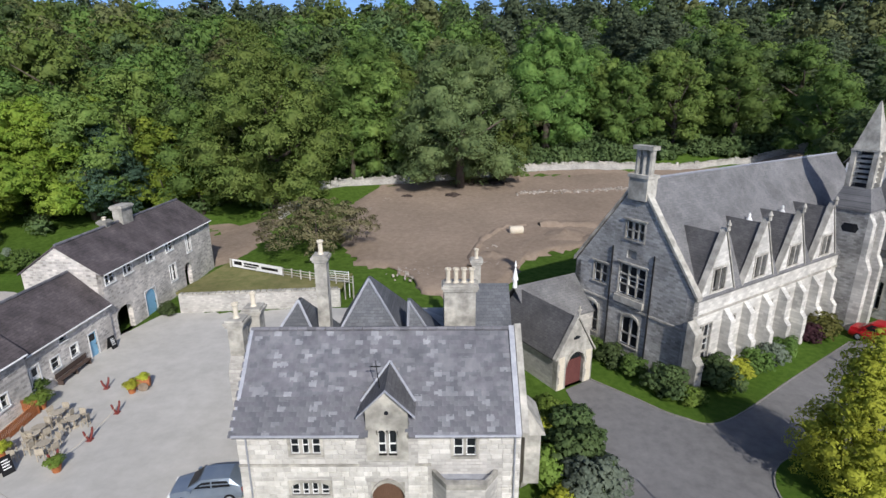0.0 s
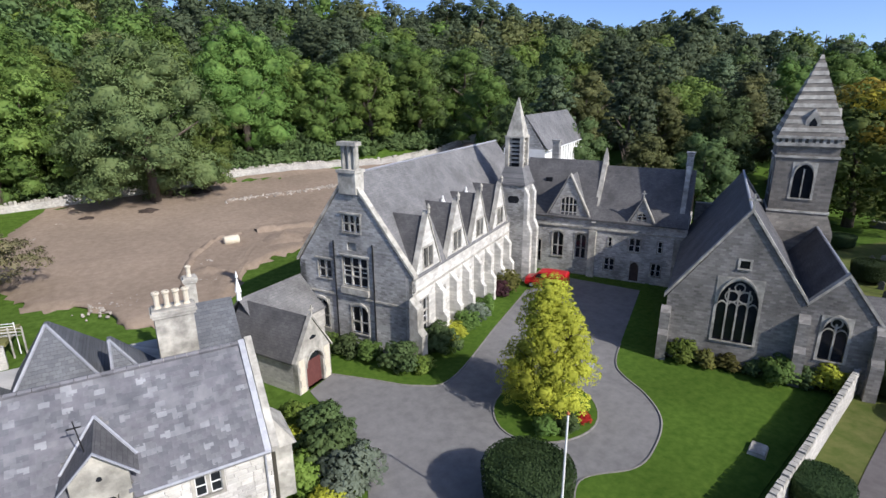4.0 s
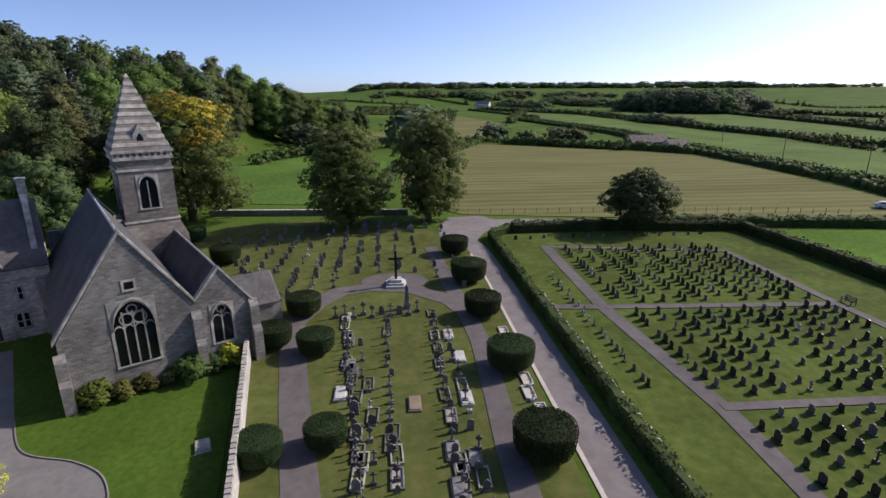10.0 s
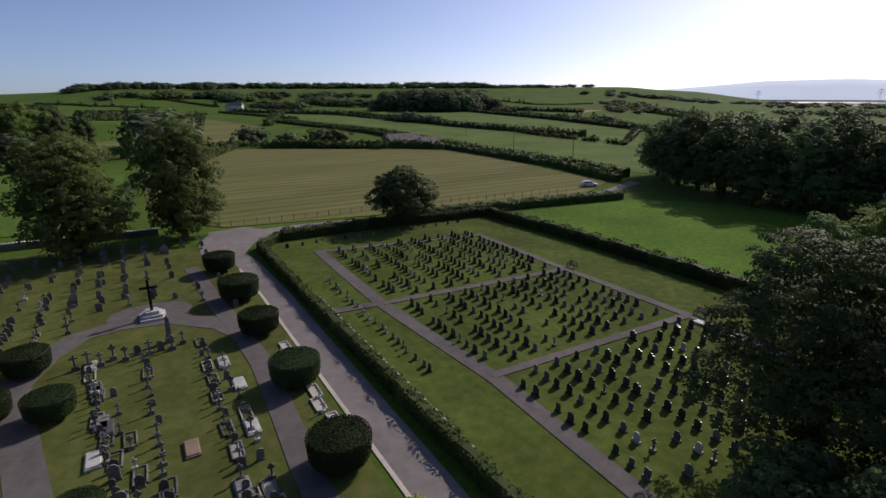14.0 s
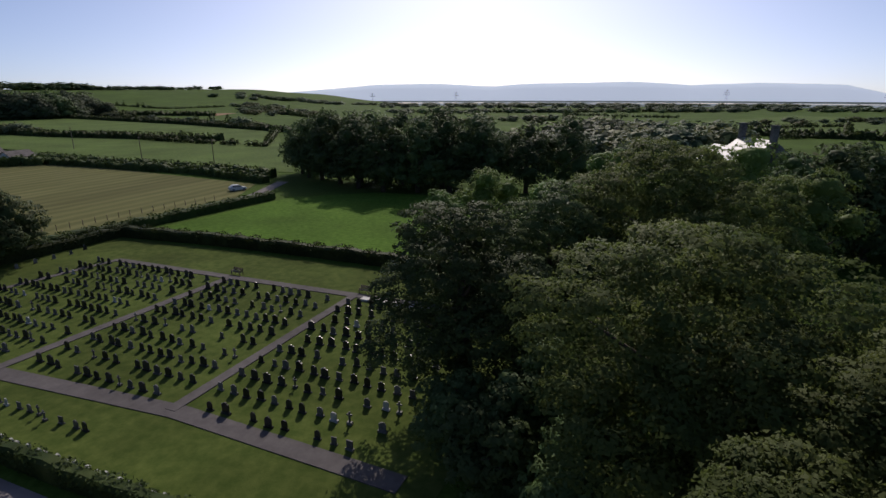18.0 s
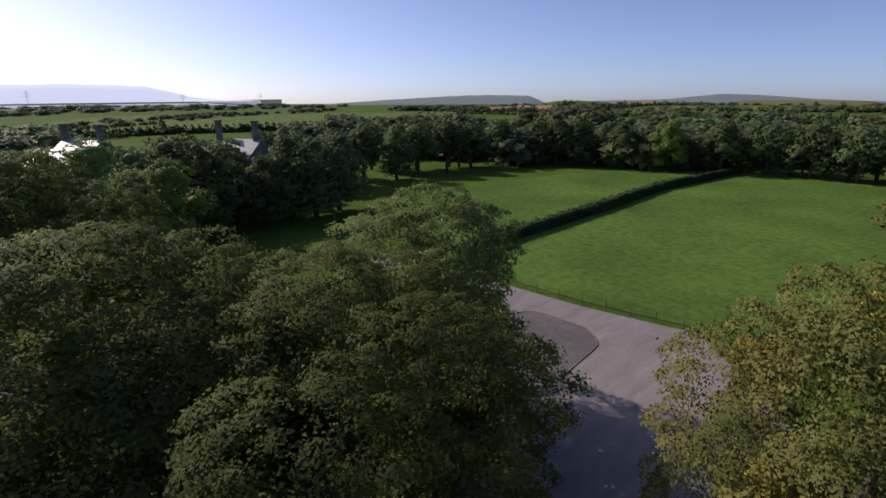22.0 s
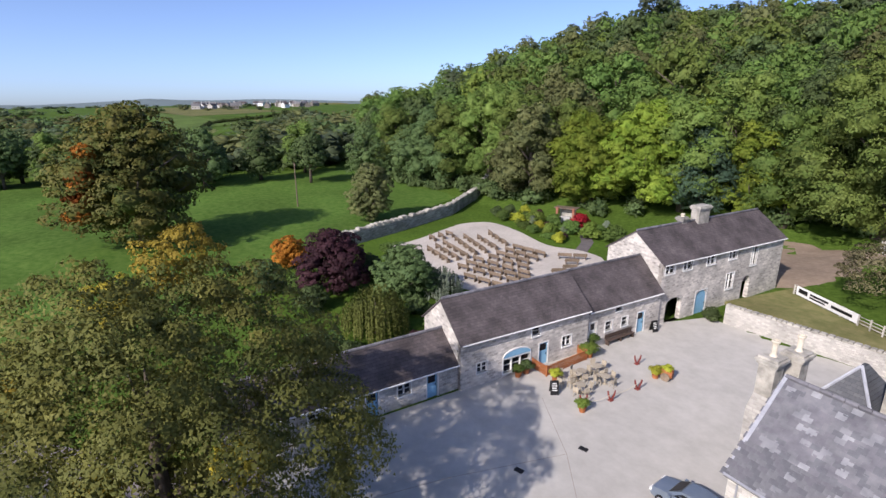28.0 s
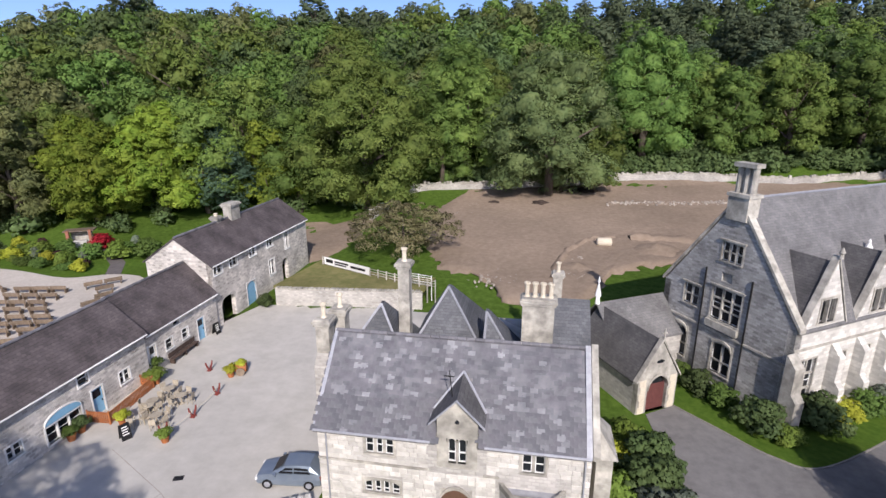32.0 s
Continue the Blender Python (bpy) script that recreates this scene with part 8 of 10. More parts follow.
# ---- cemeteries ----
def slab_ring(kind, w, h):
    k = w / 2
    if kind == "round":
        return [(-k, 0), (k, 0), (k, h - k * 0.8)] + [(k * math.cos(a), h - k * 0.8 + k * 0.8 * math.sin(a)) for a in (math.pi * i / 8 for i in range(1, 8))] + [(-k, h - k * 0.8)]
    if kind == "ogee":
        return [(-k, 0), (k, 0), (k, h * 0.8), (k * 0.6, h * 0.84), (k * 0.3, h * 0.96), (0, h), (-k * 0.3, h * 0.96), (-k * 0.6, h * 0.84), (-k, h * 0.8)]
    if kind == "shoulder":
        return [(-k, 0), (k, 0), (k, h * 0.82), (k * 0.7, h * 0.82)] + [(k * 0.7 * math.cos(a), h * 0.82 + h * 0.18 * math.sin(a)) for a in (math.pi * i / 6 for i in range(1, 6))] + [(-k * 0.7, h * 0.82), (-k, h * 0.82)]
    if kind == "point":
        return [(-k, 0), (k, 0), (k, h * 0.7), (k * 0.55, h * 0.9), (0, h), (-k * 0.55, h * 0.9), (-k, h * 0.7)]
    return [(-k, 0), (k, 0), (k, h), (-k, h)]


def cross_ring(w, h):
    a, k, z = 0.09, w / 2, h * 0.7
    return [(-a, 0), (a, 0), (a, z - a), (k, z - a), (k, z + a), (a, z + a), (a, h), (-a, h), (-a, z + a), (-k, z + a), (-k, z - a), (-a, z - a)]


ax = Face(0, 0, 1, 0)
STONES = {}


def stone_kind(key, ring, t, mat, plinth, label, halo=0, name="headstone"):
    g = Geo()
    ax.slab(g, [(s, z + plinth[2]) for s, z in ring], -t / 2, t / 2)
    if halo:
        zc = plinth[2] + halo
        for i in range(14):
            a0, a1 = 2 * math.pi * i / 14, 2 * math.pi * (i + 1) / 14
            ax.slab(g, [(0.26 * math.cos(a0), zc + 0.26 * math.sin(a0)), (0.34 * math.cos(a0), zc + 0.34 * math.sin(a0)), (0.34 * math.cos(a1), zc + 0.34 * math.sin(a1)), (0.26 * math.cos(a1), zc + 0.26 * math.sin(a1))], -t / 2 + 0.02, t / 2 - 0.02)
    o = g.ob(name, M[mat])
    q = Geo().hull([(-plinth[0] / 2, -plinth[1] / 2, -0.1), (plinth[0] / 2, -plinth[1] / 2, -0.1), (plinth[0] / 2, plinth[1] / 2, -0.1), (-plinth[0] / 2, plinth[1] / 2, -0.1)],
                   [(-plinth[0] * 0.46, -plinth[1] * 0.42, plinth[2] + 0.01), (plinth[0] * 0.46, -plinth[1] * 0.42, plinth[2] + 0.01), (plinth[0] * 0.46, plinth[1] * 0.42, plinth[2] + 0.01), (-plinth[0] * 0.46, plinth[1] * 0.42, plinth[2] + 0.01)])
    q.ob("plinth", M[mat], o)
    tagged(o, label, name.split("_")[-1], "lawn cemetery headstones")
    STONES[key] = o
    o.matrix_world = pose(0, 0, -30)


first = []
for key, kind, w, h, mat, label in (("n0", "round", 0.75, 0.95, "black_stone", "round-topped dark polished headstone"), ("n1", "ogee", 0.8, 0.95, "black_stone", "ogee-topped dark polished headstone"), ("n2", "shoulder", 0.72, 0.9, "granite", "shouldered grey granite headstone"),
                                    ("n3", "flat", 0.7, 0.85, "granite", "square grey granite headstone"), ("n4", "round", 0.6, 0.75, "marble", "small white marble lawn headstone"), ("n5", "point", 0.75, 1.05, "black_stone", "pointed dark polished granite headstone")):
    stone_kind(key, slab_ring(kind, w, h), 0.12, mat, (w + 0.25, 0.34, 0.16), label)
stone_kind("nc", cross_ring(0.6, 1.15), 0.13, "granite", (0.6, 0.4, 0.25), "grey granite cross on a plinth", name="cross_headstone")
used = set()


def put_stone(key, x, y, turn, label="", group="", z=0.04, lean=0.0, s=1.0):
    o = STONES[key]
    m = pose(x, y, z, lean, lean * 0.5, turn) @ Matrix.Diagonal((s, s, s, 1))
    if key in used:
        o = copy_thing(o, m)
    else:
        used.add(key)
        o.matrix_world = m
    return tagged(o, label, "", group)


rg = random.Random(21)
for x0, x1, nx in ((52.4, 72.6, 18), (33.2, 48.6, 13), (15.4, 30.2, 12)):
    for j in range(10):
        y = -25.0 - j * 2.42
        for i in range(nx):
            if rg.random() < (0.1 if j > 0 else 0.22):
                continue
            x = x0 + (x1 - x0) * (i + rg.uniform(-0.12, 0.12)) / (nx - 1) - (0.12 * j if x0 > 50 else 0)
            put_stone(rg.choices(("n0", "n1", "n2", "n3", "n4", "n5", "nc"), (5, 5, 4, 3, 0.6, 3, 1.3))[0], x, y + rg.uniform(-0.15, 0.15), rg.uniform(-5, 5), lean=rg.uniform(-2, 2), s=rg.uniform(0.74, 0.94))
for i in range(22):
    put_stone(rg.choice(("n0", "n2", "n3", "nc", "n4")), 35 + i * 1.25 + rg.uniform(-0.3, 0.3), -19.6 + rg.uniform(-0.2, 0.2), rg.uniform(-8, 8), s=0.75)
for i in range(14):
    put_stone(rg.choice(("n0", "n2", "n3")), 79 + rg.uniform(-0.4, 0.4), -19 - i * 2.4, 90 + rg.uniform(-6, 6), s=0.72)

stone_kind("oc", cross_ring(0.85, 1.45), 0.16, "granite", (0.75, 0.55, 0.45), "weathered stone cross on a stepped base", name="grave_cross")
stone_kind("oh", cross_ring(0.8, 1.6), 0.16, "granite", (0.8, 0.6, 0.5), "weathered ringed celtic cross on plinth", halo=1.6 * 0.7, name="grave_cross")
stone_kind("o1", slab_ring("round", 0.85, 1.3), 0.15, "granite", (1.0, 0.4, 0.2), "weathered grey round-topped old headstone", name="old_gravestone")
stone_kind("o2", slab_ring("point", 0.9, 1.45), 0.16, "granite", (1.05, 0.45, 0.25), "weathered grey gothic-pointed old headstone", name="old_gravestone")
stone_kind("o3", slab_ring("shoulder", 0.85, 1.2), 0.15, "granite", (1.0, 0.4, 0.2), "weathered grey shouldered old headstone", name="old_gravestone")
stone_kind("om", cross_ring(0.7, 1.25), 0.14, "marble", (0.7, 0.5, 0.4), "white marble cross on a stepped base", name="grave_cross")
GR = "old cemetery monuments"


def kerb_set(x, y, turn, L=1.9, w=0.85, mat="granite", fill="gravel"):
    t = thing("grave_kerb", x, y, 0.03, turn, "low stone kerb round a grave", "grave", "old grave kerbs")
    for a in ((-w / 2, w / 2, 0.0, 0.1), (-w / 2, w / 2, L - 0.1, L), (-w / 2, -w / 2 + 0.1, 0.1, L - 0.1), (w / 2 - 0.1, w / 2, 0.1, L - 0.1)):
        g = Geo().box(*a, -0.1, 0.16)
        g.ob("kerb", M[mat], t)
    g = Geo().box(-w / 2 + 0.1, w / 2 - 0.1, 0.1, L - 0.1, -0.1, 0.06)
    g.ob("fill", M[fill], t, "pale gravel filling")


def ledger(x, y, turn, mat, label):
    g = Geo().box(-0.5, 0.5, 0, 2.0, -0.05, 0.14).hull([(-0.44, 0.06, 0.14), (0.44, 0.06, 0.14), (0.44, 1.94, 0.14), (-0.44, 1.94, 0.14)], [(-0.4, 0.1, 0.22), (0.4, 0.1, 0.22), (0.4, 1.9, 0.22), (-0.4, 1.9, 0.22)])
    o = g.ob("ledger_stone", M[mat])
    o.matrix_world = pose(x, y, 0.04, 0, 0, turn)
    tagged(o, label, "grave", "")


rg = random.Random(33)
for y0, slope_y, x0, x1, step in ((3.3, 0.12, 22, 50, 0.85), (2.2, 0.1, 26, 46, 2.4), (0.8, 0.03, 24, 50, 1.25), (-3.4, 0.0, 23, 51, 0.9), (-4.7, 0.01, 23, 47, 1.7)):
    x = x0
    while x < x1:
        y = y0 + slope_y * (x - 30) + rg.uniform(-0.25, 0.25)
        k = rg.choices(("oc", "oh", "o1", "o2", "o3", "om"), (6, 3, 1.4, 1.8, 1.2, 0.5))[0]
        put_stone(k, x, y, 90 + rg.uniform(-6, 6), group=GR, z=0.05, lean=rg.uniform(-2.5, 2.5), s=rg.uniform(0.52, 0.86))
        if rg.random() < 0.28:
            kerb_set(x + 0.15, y, -90 + rg.uniform(-3, 3), mat=rg.choice(("granite", "granite", "dressed")), fill=rg.choice(("gravel_dark", "old_turf", "old_turf")))
        elif rg.random() < 0.12:
            ledger(x + 0.2, y, -90, rg.choice(("granite", "granite", "dressed")), "flat stone slab over a grave")
        x += step * rg.uniform(0.75, 1.3)
for i in range(10):
    put_stone(rg.choice(("oh", "oc", "o2", "o1")), 51.2 + rg.uniform(-0.6, 0.6), 6.6 - i * 0.95, 90 + rg.uniform(-8, 8), group=GR, z=0.05, s=rg.uniform(0.9, 1.2))
# beyond the path
for i in range(190):
    while True:
        x, y = rg.uniform(56, 92), rg.uniform(-9, 29)
        if (x - 58.5) ** 2 + (y - 1) ** 2 > 42 and y < 12 + (x - 52) * 0.55 and abs(y + 5.8) > 1.3 and x + 0.4 * abs(y) < 94 and (x - 61) ** 2 + (y + 8.6) ** 2 > 6 and (x - 72) ** 2 + (y + 7.9) ** 2 > 6:
            break
    y = round(y / 2.6) * 2.6 + rg.uniform(-0.3, 0.3)
    put_stone(rg.choices(("oc", "oh", "o1", "o2", "o3", "om"), (4, 1.5, 4, 3, 4, 0.6))[0], x, y, 90 + rg.uniform(-10, 10), group=GR, z=0.05, lean=rg.uniform(-3, 3), s=rg.uniform(0.6, 0.95))
for i in range(16):
    put_stone(rg.choice(("o1", "o2", "o3", "oc")), 53 + i * 1.5, 13.2 + i * 0.75 + rg.uniform(-0.4, 0.4), 90 + rg.uniform(-10, 10), group=GR, z=0.05, s=rg.uniform(0.85, 1.1))
for x, y in ((34, -9.9), (36, -10.2), (43.5, -10), (45, -10.2), (55, -10.2), (31.5, -10.3)):
    kerb_set(x, y, -90, mat="marble", fill="gravel")
    put_stone("om", x - 0.2, y, 90, group=GR, s=0.7)
ledger(40.2, -5.2, -90, "marble", "pale flat slab over a grave")
ledger(33.6, -4.9, -90, "marble", "pale flat slab over a grave")
ledger(35.2, 4.8, -90, "marble", "white slab over a grave")
ledger(33.2, -0.9, -90, "earth", "low brown earth-filled grave slab")
# boulder beside the path
g = Geo()
bm = bmesh.new()
bmesh.ops.create_icosphere(bm, subdivisions=2, radius=0.75)
for v in bm.verts:
    v.co *= 1 + 0.35 * noise.noise(v.co * 1.7)
    v.co.z = max(v.co.z * 0.8, -0.3)
me = bpy.data.meshes.new("boulder")
bm.to_mesh(me)
bm.free()
me.materials.append(M["pale_stone"])
o = new("boulder", me)
o.matrix_world = pose(31.4, -9.7, 0.3)
tagged(o, "rough pale memorial boulder", "stone")
# the tall cross on its steps
t = thing("cemetery_cross", 60.0, 0.2, 0.03, 0, "tall dark calvary cross on white stepped stone base", "cross")
for i, (w, z0, z1) in enumerate(((1.25, 0, 0.28), (0.95, 0.28, 0.56), (0.65, 0.56, 0.9))):
    g = Geo().hull([(-w, -w, z0), (w, -w, z0), (w, w, z0), (-w, w, z0)], [(-w * 0.98, -w * 0.98, z1), (w * 0.98, -w * 0.98, z1), (w * 0.98, w * 0.98, z1), (-w * 0.98, w * 0.98, z1)])
    g.ob("step", M["marble"], t, "white stone step")
g = Geo().box(-0.14, 0.14, -0.14, 0.14, 0.9, 4.3)
g.ob("shaft", M["iron"], t)
g = Geo().box(-0.11, 0.11, -0.85, -0.14, 3.3, 3.55).box(-0.11, 0.11, 0.14, 0.85, 3.3, 3.55)
g.ob("arm", M["iron"], t)
g = Geo().hull([(-0.35, -0.35, 0), (0.35, -0.35, 0), (0.35, 0.35, 0), (-0.35, 0.35, 0)], [(-0.3, -0.3, 0.7), (0.3, -0.3, 0.7), (0.3, 0.3, 0.7), (-0.3, 0.3, 0.7)])
g.hull([(-0.24, -0.24, 0.7), (0.24, -0.24, 0.7), (0.24, 0.24, 0.7), (-0.24, 0.24, 0.7)], [(-0.16, -0.16, 2.5), (0.16, -0.16, 2.5), (0.16, 0.16, 2.5), (-0.16, 0.16, 2.5)])
g.hull([(-0.16, -0.16, 2.5), (0.16, -0.16, 2.5), (0.16, 0.16, 2.5), (-0.16, 0.16, 2.5)], [(-0.02, -0.02, 2.8), (0.02, -0.02, 2.8), (0.02, 0.02, 2.8), (-0.02, 0.02, 2.8)])
o = g.ob("obelisk", M["granite"])
o.matrix_world = pose(52.8, -0.9, 0.04)
tagged(o, "dark granite obelisk monument", "monument")


def park_bench(x, y, turn, label):
    t = thing("park_bench", x, y, 0.03, turn, label, "bench")
    for i in range(4):
        g = Geo().box(-0.75, 0.75, -0.05 - 0.13 * i, 0.06 - 0.13 * i, 0.42, 0.46)
        g.ob("seat_slat", M["wood"], t)
    for i in range(3):
        g = Geo().box(-0.75, 0.75, 0.1, 0.14, 0.52 + 0.13 * i, 0.62 + 0.13 * i)
        g.ob("back_slat", M["wood"], t)
    for x_ in (-0.7, 0.62):
        g = Geo().box(x_, x_ + 0.08, 0.14, 0.2, 0, 0.92).box(x_, x_ + 0.08, -0.46, -0.38, 0, 0.62).box(x_, x_ + 0.08, -0.46, 0.14, 0.6, 0.65)
        g.ob("end_frame", M["wood"], t)


park_bench(49.2, -50.0, 180, "wooden bench beside the cemetery path")
park_bench(30.2, -50.4, 180, "wooden bench beside the cemetery path")
for i in range(8):
    ledger(22 + i * 1.1, -48.4, 90, "marble", "pale memorial tablet in a row beside the path")

# small white stones at the foot of the lane hedge
bm_ = Geo()
bm_.box(-0.16, 0.16, -0.1, 0.1, -0.05, 0.2)
bm_.box(-0.12, 0.12, -0.07, 0.07, 0.2, 0.27)
marker = bm_.mesh("marker_stone", M["marble"])
for i in range(34):
    x = 24.5 + i * 0.95 + 0.2 * math.sin(i * 4.1)
    o = new("marker_stone", marker)
    o.matrix_world = pose(x, -17.2 + 0.012 * (x - 24) + 0.06 * math.sin(i * 2.3), 0.03, 0, 0, 10 * math.sin(i * 3.7))
    tagged(o, "small white marker stone at the hedge's foot", "stone", "hedge marker stones")

# ---- yard: vehicles, seats, small things ----
def shell(g, secs):
    """A body lofted through cross-sections (x, half width, z low, z high, tuck of the top)."""
    rings = []
    for x, w, z0, z1, k in secs:
        m = z0 + (z1 - z0) * 0.55
        rings.append([(x, -w * 0.92, z0), (x, w * 0.92, z0), (x, w, z0 + (m - z0) * 0.4), (x, w, m), (x, w * k, z1), (x, w * k * 0.6, z1 + 0.03), (x, -w * k * 0.6, z1 + 0.03), (x, -w * k, z1), (x, -w, m), (x, -w, z0 + (m - z0) * 0.4)])
    n = len(rings[0])
    k0 = len(g.v)
    for r in rings:
        g.v += r
    for i in range(len(rings) - 1):
        g.f += [(k0 + i * n + j, k0 + (i + 1) * n + j, k0 + (i + 1) * n + (j + 1) % n, k0 + i * n + (j + 1) % n) for j in range(n)]
    g.f += [tuple(k0 + j for j in range(n)), tuple(k0 + (len(rings) - 1) * n + j for j in range(n))[::-1]]
    return g


M["car_glass"] = surf("car_glass", (0.01, 0.011, 0.013), (0.016, 0.017, 0.02), 1, 0.3, 0.0)
M["car_glass"].node_tree.nodes["Principled BSDF"].inputs["Specular IOR Level"].default_value = 0.25


def vehicle(name, x, y, turn, paint, label, lower, cabin, glass, wheels, tyre=0.31, category="car"):
    t = thing(name, x, y, 0.06, turn, label, category)
    bo = shell(Geo(), lower).ob("body", paint, t, smooth=False)
    shell(Geo(), cabin).ob("roof", paint, bo)
    for pts in glass:
        g = Geo()
        k = len(pts)
        c = sum((Vector(p) for p in pts), Vector()) / k
        g.hull([tuple(c + (Vector(p) - c) + Vector((0, 0.012 if c.y > 0.1 else -0.012 if c.y < -0.1 else 0, 0.012))) for p in pts], pts)
        g.ob("car_window", M["car_glass"], bo, "dark car window")
    for wx, wy in wheels:
        s = 1 if wy > 0 else -1
        g = Geo().tube([(wx, wy - 0.1, tyre), (wx, wy + 0.1, tyre)], [tyre, tyre], 16)
        w = g.ob("wheel", M["iron"], t, "black tyre")
        g = Geo().tube([(wx, wy + s * 0.1, tyre), (wx, wy + s * 0.115, tyre)], [tyre * 0.62, tyre * 0.58], 12)
        g.ob("rim", M["lead"], w, "silver wheel rim")
    x0 = lower[0][0]
    for s in (-1, 1):
        g = Geo().box(x0 - 0.02, x0 + 0.12, s * 0.62 - 0.16, s * 0.62 + 0.16, lower[1][3] - 0.28, lower[1][3] - 0.1)
        g.ob("headlight", M["white"], bo, "clear headlight")
        x1 = lower[-1][0]
        g = Geo().box(x1 - 0.1, x1 + 0.02, s * 0.68 - 0.1, s * 0.68 + 0.1, lower[-2][3] - 0.35, lower[-2][3] - 0.08)
        g.ob("tail_light", M["redwood"], bo, "red tail light")
        g = Geo().box(x0 + 1.15, x0 + 1.32, s * 0.93 - 0.09, s * 0.93 + 0.09, lower[2][3] - 0.02, lower[2][3] + 0.14)
        g.ob("mirror", paint, bo)
    return t


silver = surf("silver_car_paint", (0.22, 0.27, 0.33), (0.27, 0.32, 0.38), 1, 0.3, 0, metal=0.5)
red = surf("red_van_paint", (0.42, 0.012, 0.018), (0.5, 0.018, 0.022), 1, 0.3, 0)
hatch = [(-1.98, 0.72, 0.32, 0.62, 0.8), (-1.85, 0.82, 0.24, 0.78, 0.84), (-0.95, 0.86, 0.2, 0.95, 0.88), (0.0, 0.87, 0.2, 0.97, 0.9), (1.3, 0.87, 0.2, 1.0, 0.88), (1.9, 0.84, 0.26, 0.98, 0.84), (2.0, 0.76, 0.36, 0.9, 0.8)]
hcab = [(-1.0, 0.72, 0.9, 0.96, 0.9), (-0.25, 0.74, 0.9, 1.42, 0.82), (0.4, 0.74, 0.9, 1.48, 0.82), (1.3, 0.74, 0.9, 1.44, 0.8), (1.85, 0.72, 0.9, 1.0, 0.8)]
hglass = [[(-0.93, -0.6, 1.04), (-0.93, 0.6, 1.04), (-0.34, 0.52, 1.43), (-0.34, -0.52, 1.43)]]
for s in (-1, 1):
    hglass += [[(-0.6, s * 0.752, 1.02), (0.3, s * 0.752, 1.02), (0.3, s * 0.69, 1.36), (-0.15, s * 0.69, 1.34)], [(0.38, s * 0.752, 1.02), (1.35, s * 0.752, 1.02), (1.2, s * 0.69, 1.35), (0.38, s * 0.69, 1.37)]]
wheels4 = [(-1.25, -0.8), (-1.25, 0.8), (1.25, -0.8), (1.25, 0.8)]
vehicle("parked_car", -13.3, 24.0, 6, silver, "blue-grey hatchback parked beside the lodge", hatch, hcab, hglass, wheels4)
vlow = [(-2.35, 0.82, 0.35, 0.75, 0.85), (-2.25, 0.92, 0.28, 1.0, 0.86), (-1.5, 0.95, 0.24, 1.15, 0.9), (0.0, 0.96, 0.24, 1.2, 0.95), (2.3, 0.96, 0.26, 1.2, 0.95), (2.4, 0.93, 0.36, 1.2, 0.95)]
vcab = [(-1.55, 0.86, 1.1, 1.16, 0.9), (-0.75, 0.88, 1.1, 1.86, 0.88), (0.0, 0.9, 1.1, 1.94, 0.9), (2.2, 0.9, 1.1, 1.94, 0.9), (2.36, 0.88, 1.1, 1.8, 0.9)]
vglass = [[(-1.5, -0.74, 1.22), (-1.5, 0.74, 1.22), (-0.8, 0.66, 1.82), (-0.8, -0.66, 1.82)]]
for s in (-1, 1):
    vglass.append([(-1.2, s * 0.9, 1.22), (-0.25, s * 0.915, 1.22), (-0.25, s * 0.85, 1.72), (-0.75, s * 0.84, 1.72)])
vehicle("red_van", 38.6, 41.8, -57, red, "red panel van parked at the entrance", vlow, vcab, vglass, [(-1.5, -0.88), (-1.5, 0.88), (1.5, -0.88), (1.5, 0.88)], 0.33, "van")


pw = thing("wooden_pew", -67, 34.1, 0.16, 0, "weathered wooden outdoor pew bench", "bench", "outdoor pews")
for name, args in (("seat", (-0.95, 0.95, -0.2, 0.22, 0.42, 0.47)), ("backrest", (-0.95, 0.95, -0.27, -0.21, 0.5, 0.9)), ("leg", (-0.8, -0.7, -0.25, 0.2, 0, 0.42)), ("leg", (0.7, 0.8, -0.25, 0.2, 0, 0.42)), ("back_post", (-0.8, -0.72, -0.33, -0.27, 0, 0.9)), ("back_post", (0.72, 0.8, -0.33, -0.27, 0, 0.9))):
    Geo().box(*args).ob(name, M["wood"], pw)
pr = random.Random(4)
spots = []
for ax_, ay_, bx_, by_ in ((-66.9, 48.9, -59.3, 47.1), (-65.7, 45.9, -58.5, 44.6), (-67.0, 44.3, -58.1, 42.4), (-66.7, 42.4, -58.1, 40.6), (-65.8, 39.7, -57.4, 38.8), (-64.9, 37.8, -57.3, 37.2), (-64.3, 36.1, -57.2, 35.5), (-70.2, 42.8, -67.9, 43.0), (-70.0, 41.2, -67.5, 41.2), (-69.7, 39.4, -67.2, 39.4),
                           (-58.2, 47.1, -52.4, 48.4), (-57.6, 45.2, -51.5, 46.3), (-57.0, 43.2, -51.0, 44.3), (-56.6, 41.3, -49.0, 42.8), (-56.8, 38.9, -47.0, 41.3), (-55.6, 37.1, -45.8, 40.2), (-55.2, 35.3, -45.6, 38.5), (-51.4, 34.0, -45.3, 36.0), (-51.4, 49.4, -48.7, 52.5), (-49.4, 47.9, -47.4, 50.6), (-47.4, 46.0, -46.0, 48.4), (-47.1, 43.6, -45.6, 46.3)):
    L = math.dist((ax_, ay_), (bx_, by_))
    n = max(1, round(L / 2.25))
    for i in range(n):
        u = (i + 0.5) / n
        spots.append((ax_ + (bx_ - ax_) * u, ay_ + (by_ - ay_) * u, math.degrees(math.atan2(by_ - ay_, bx_ - ax_))))
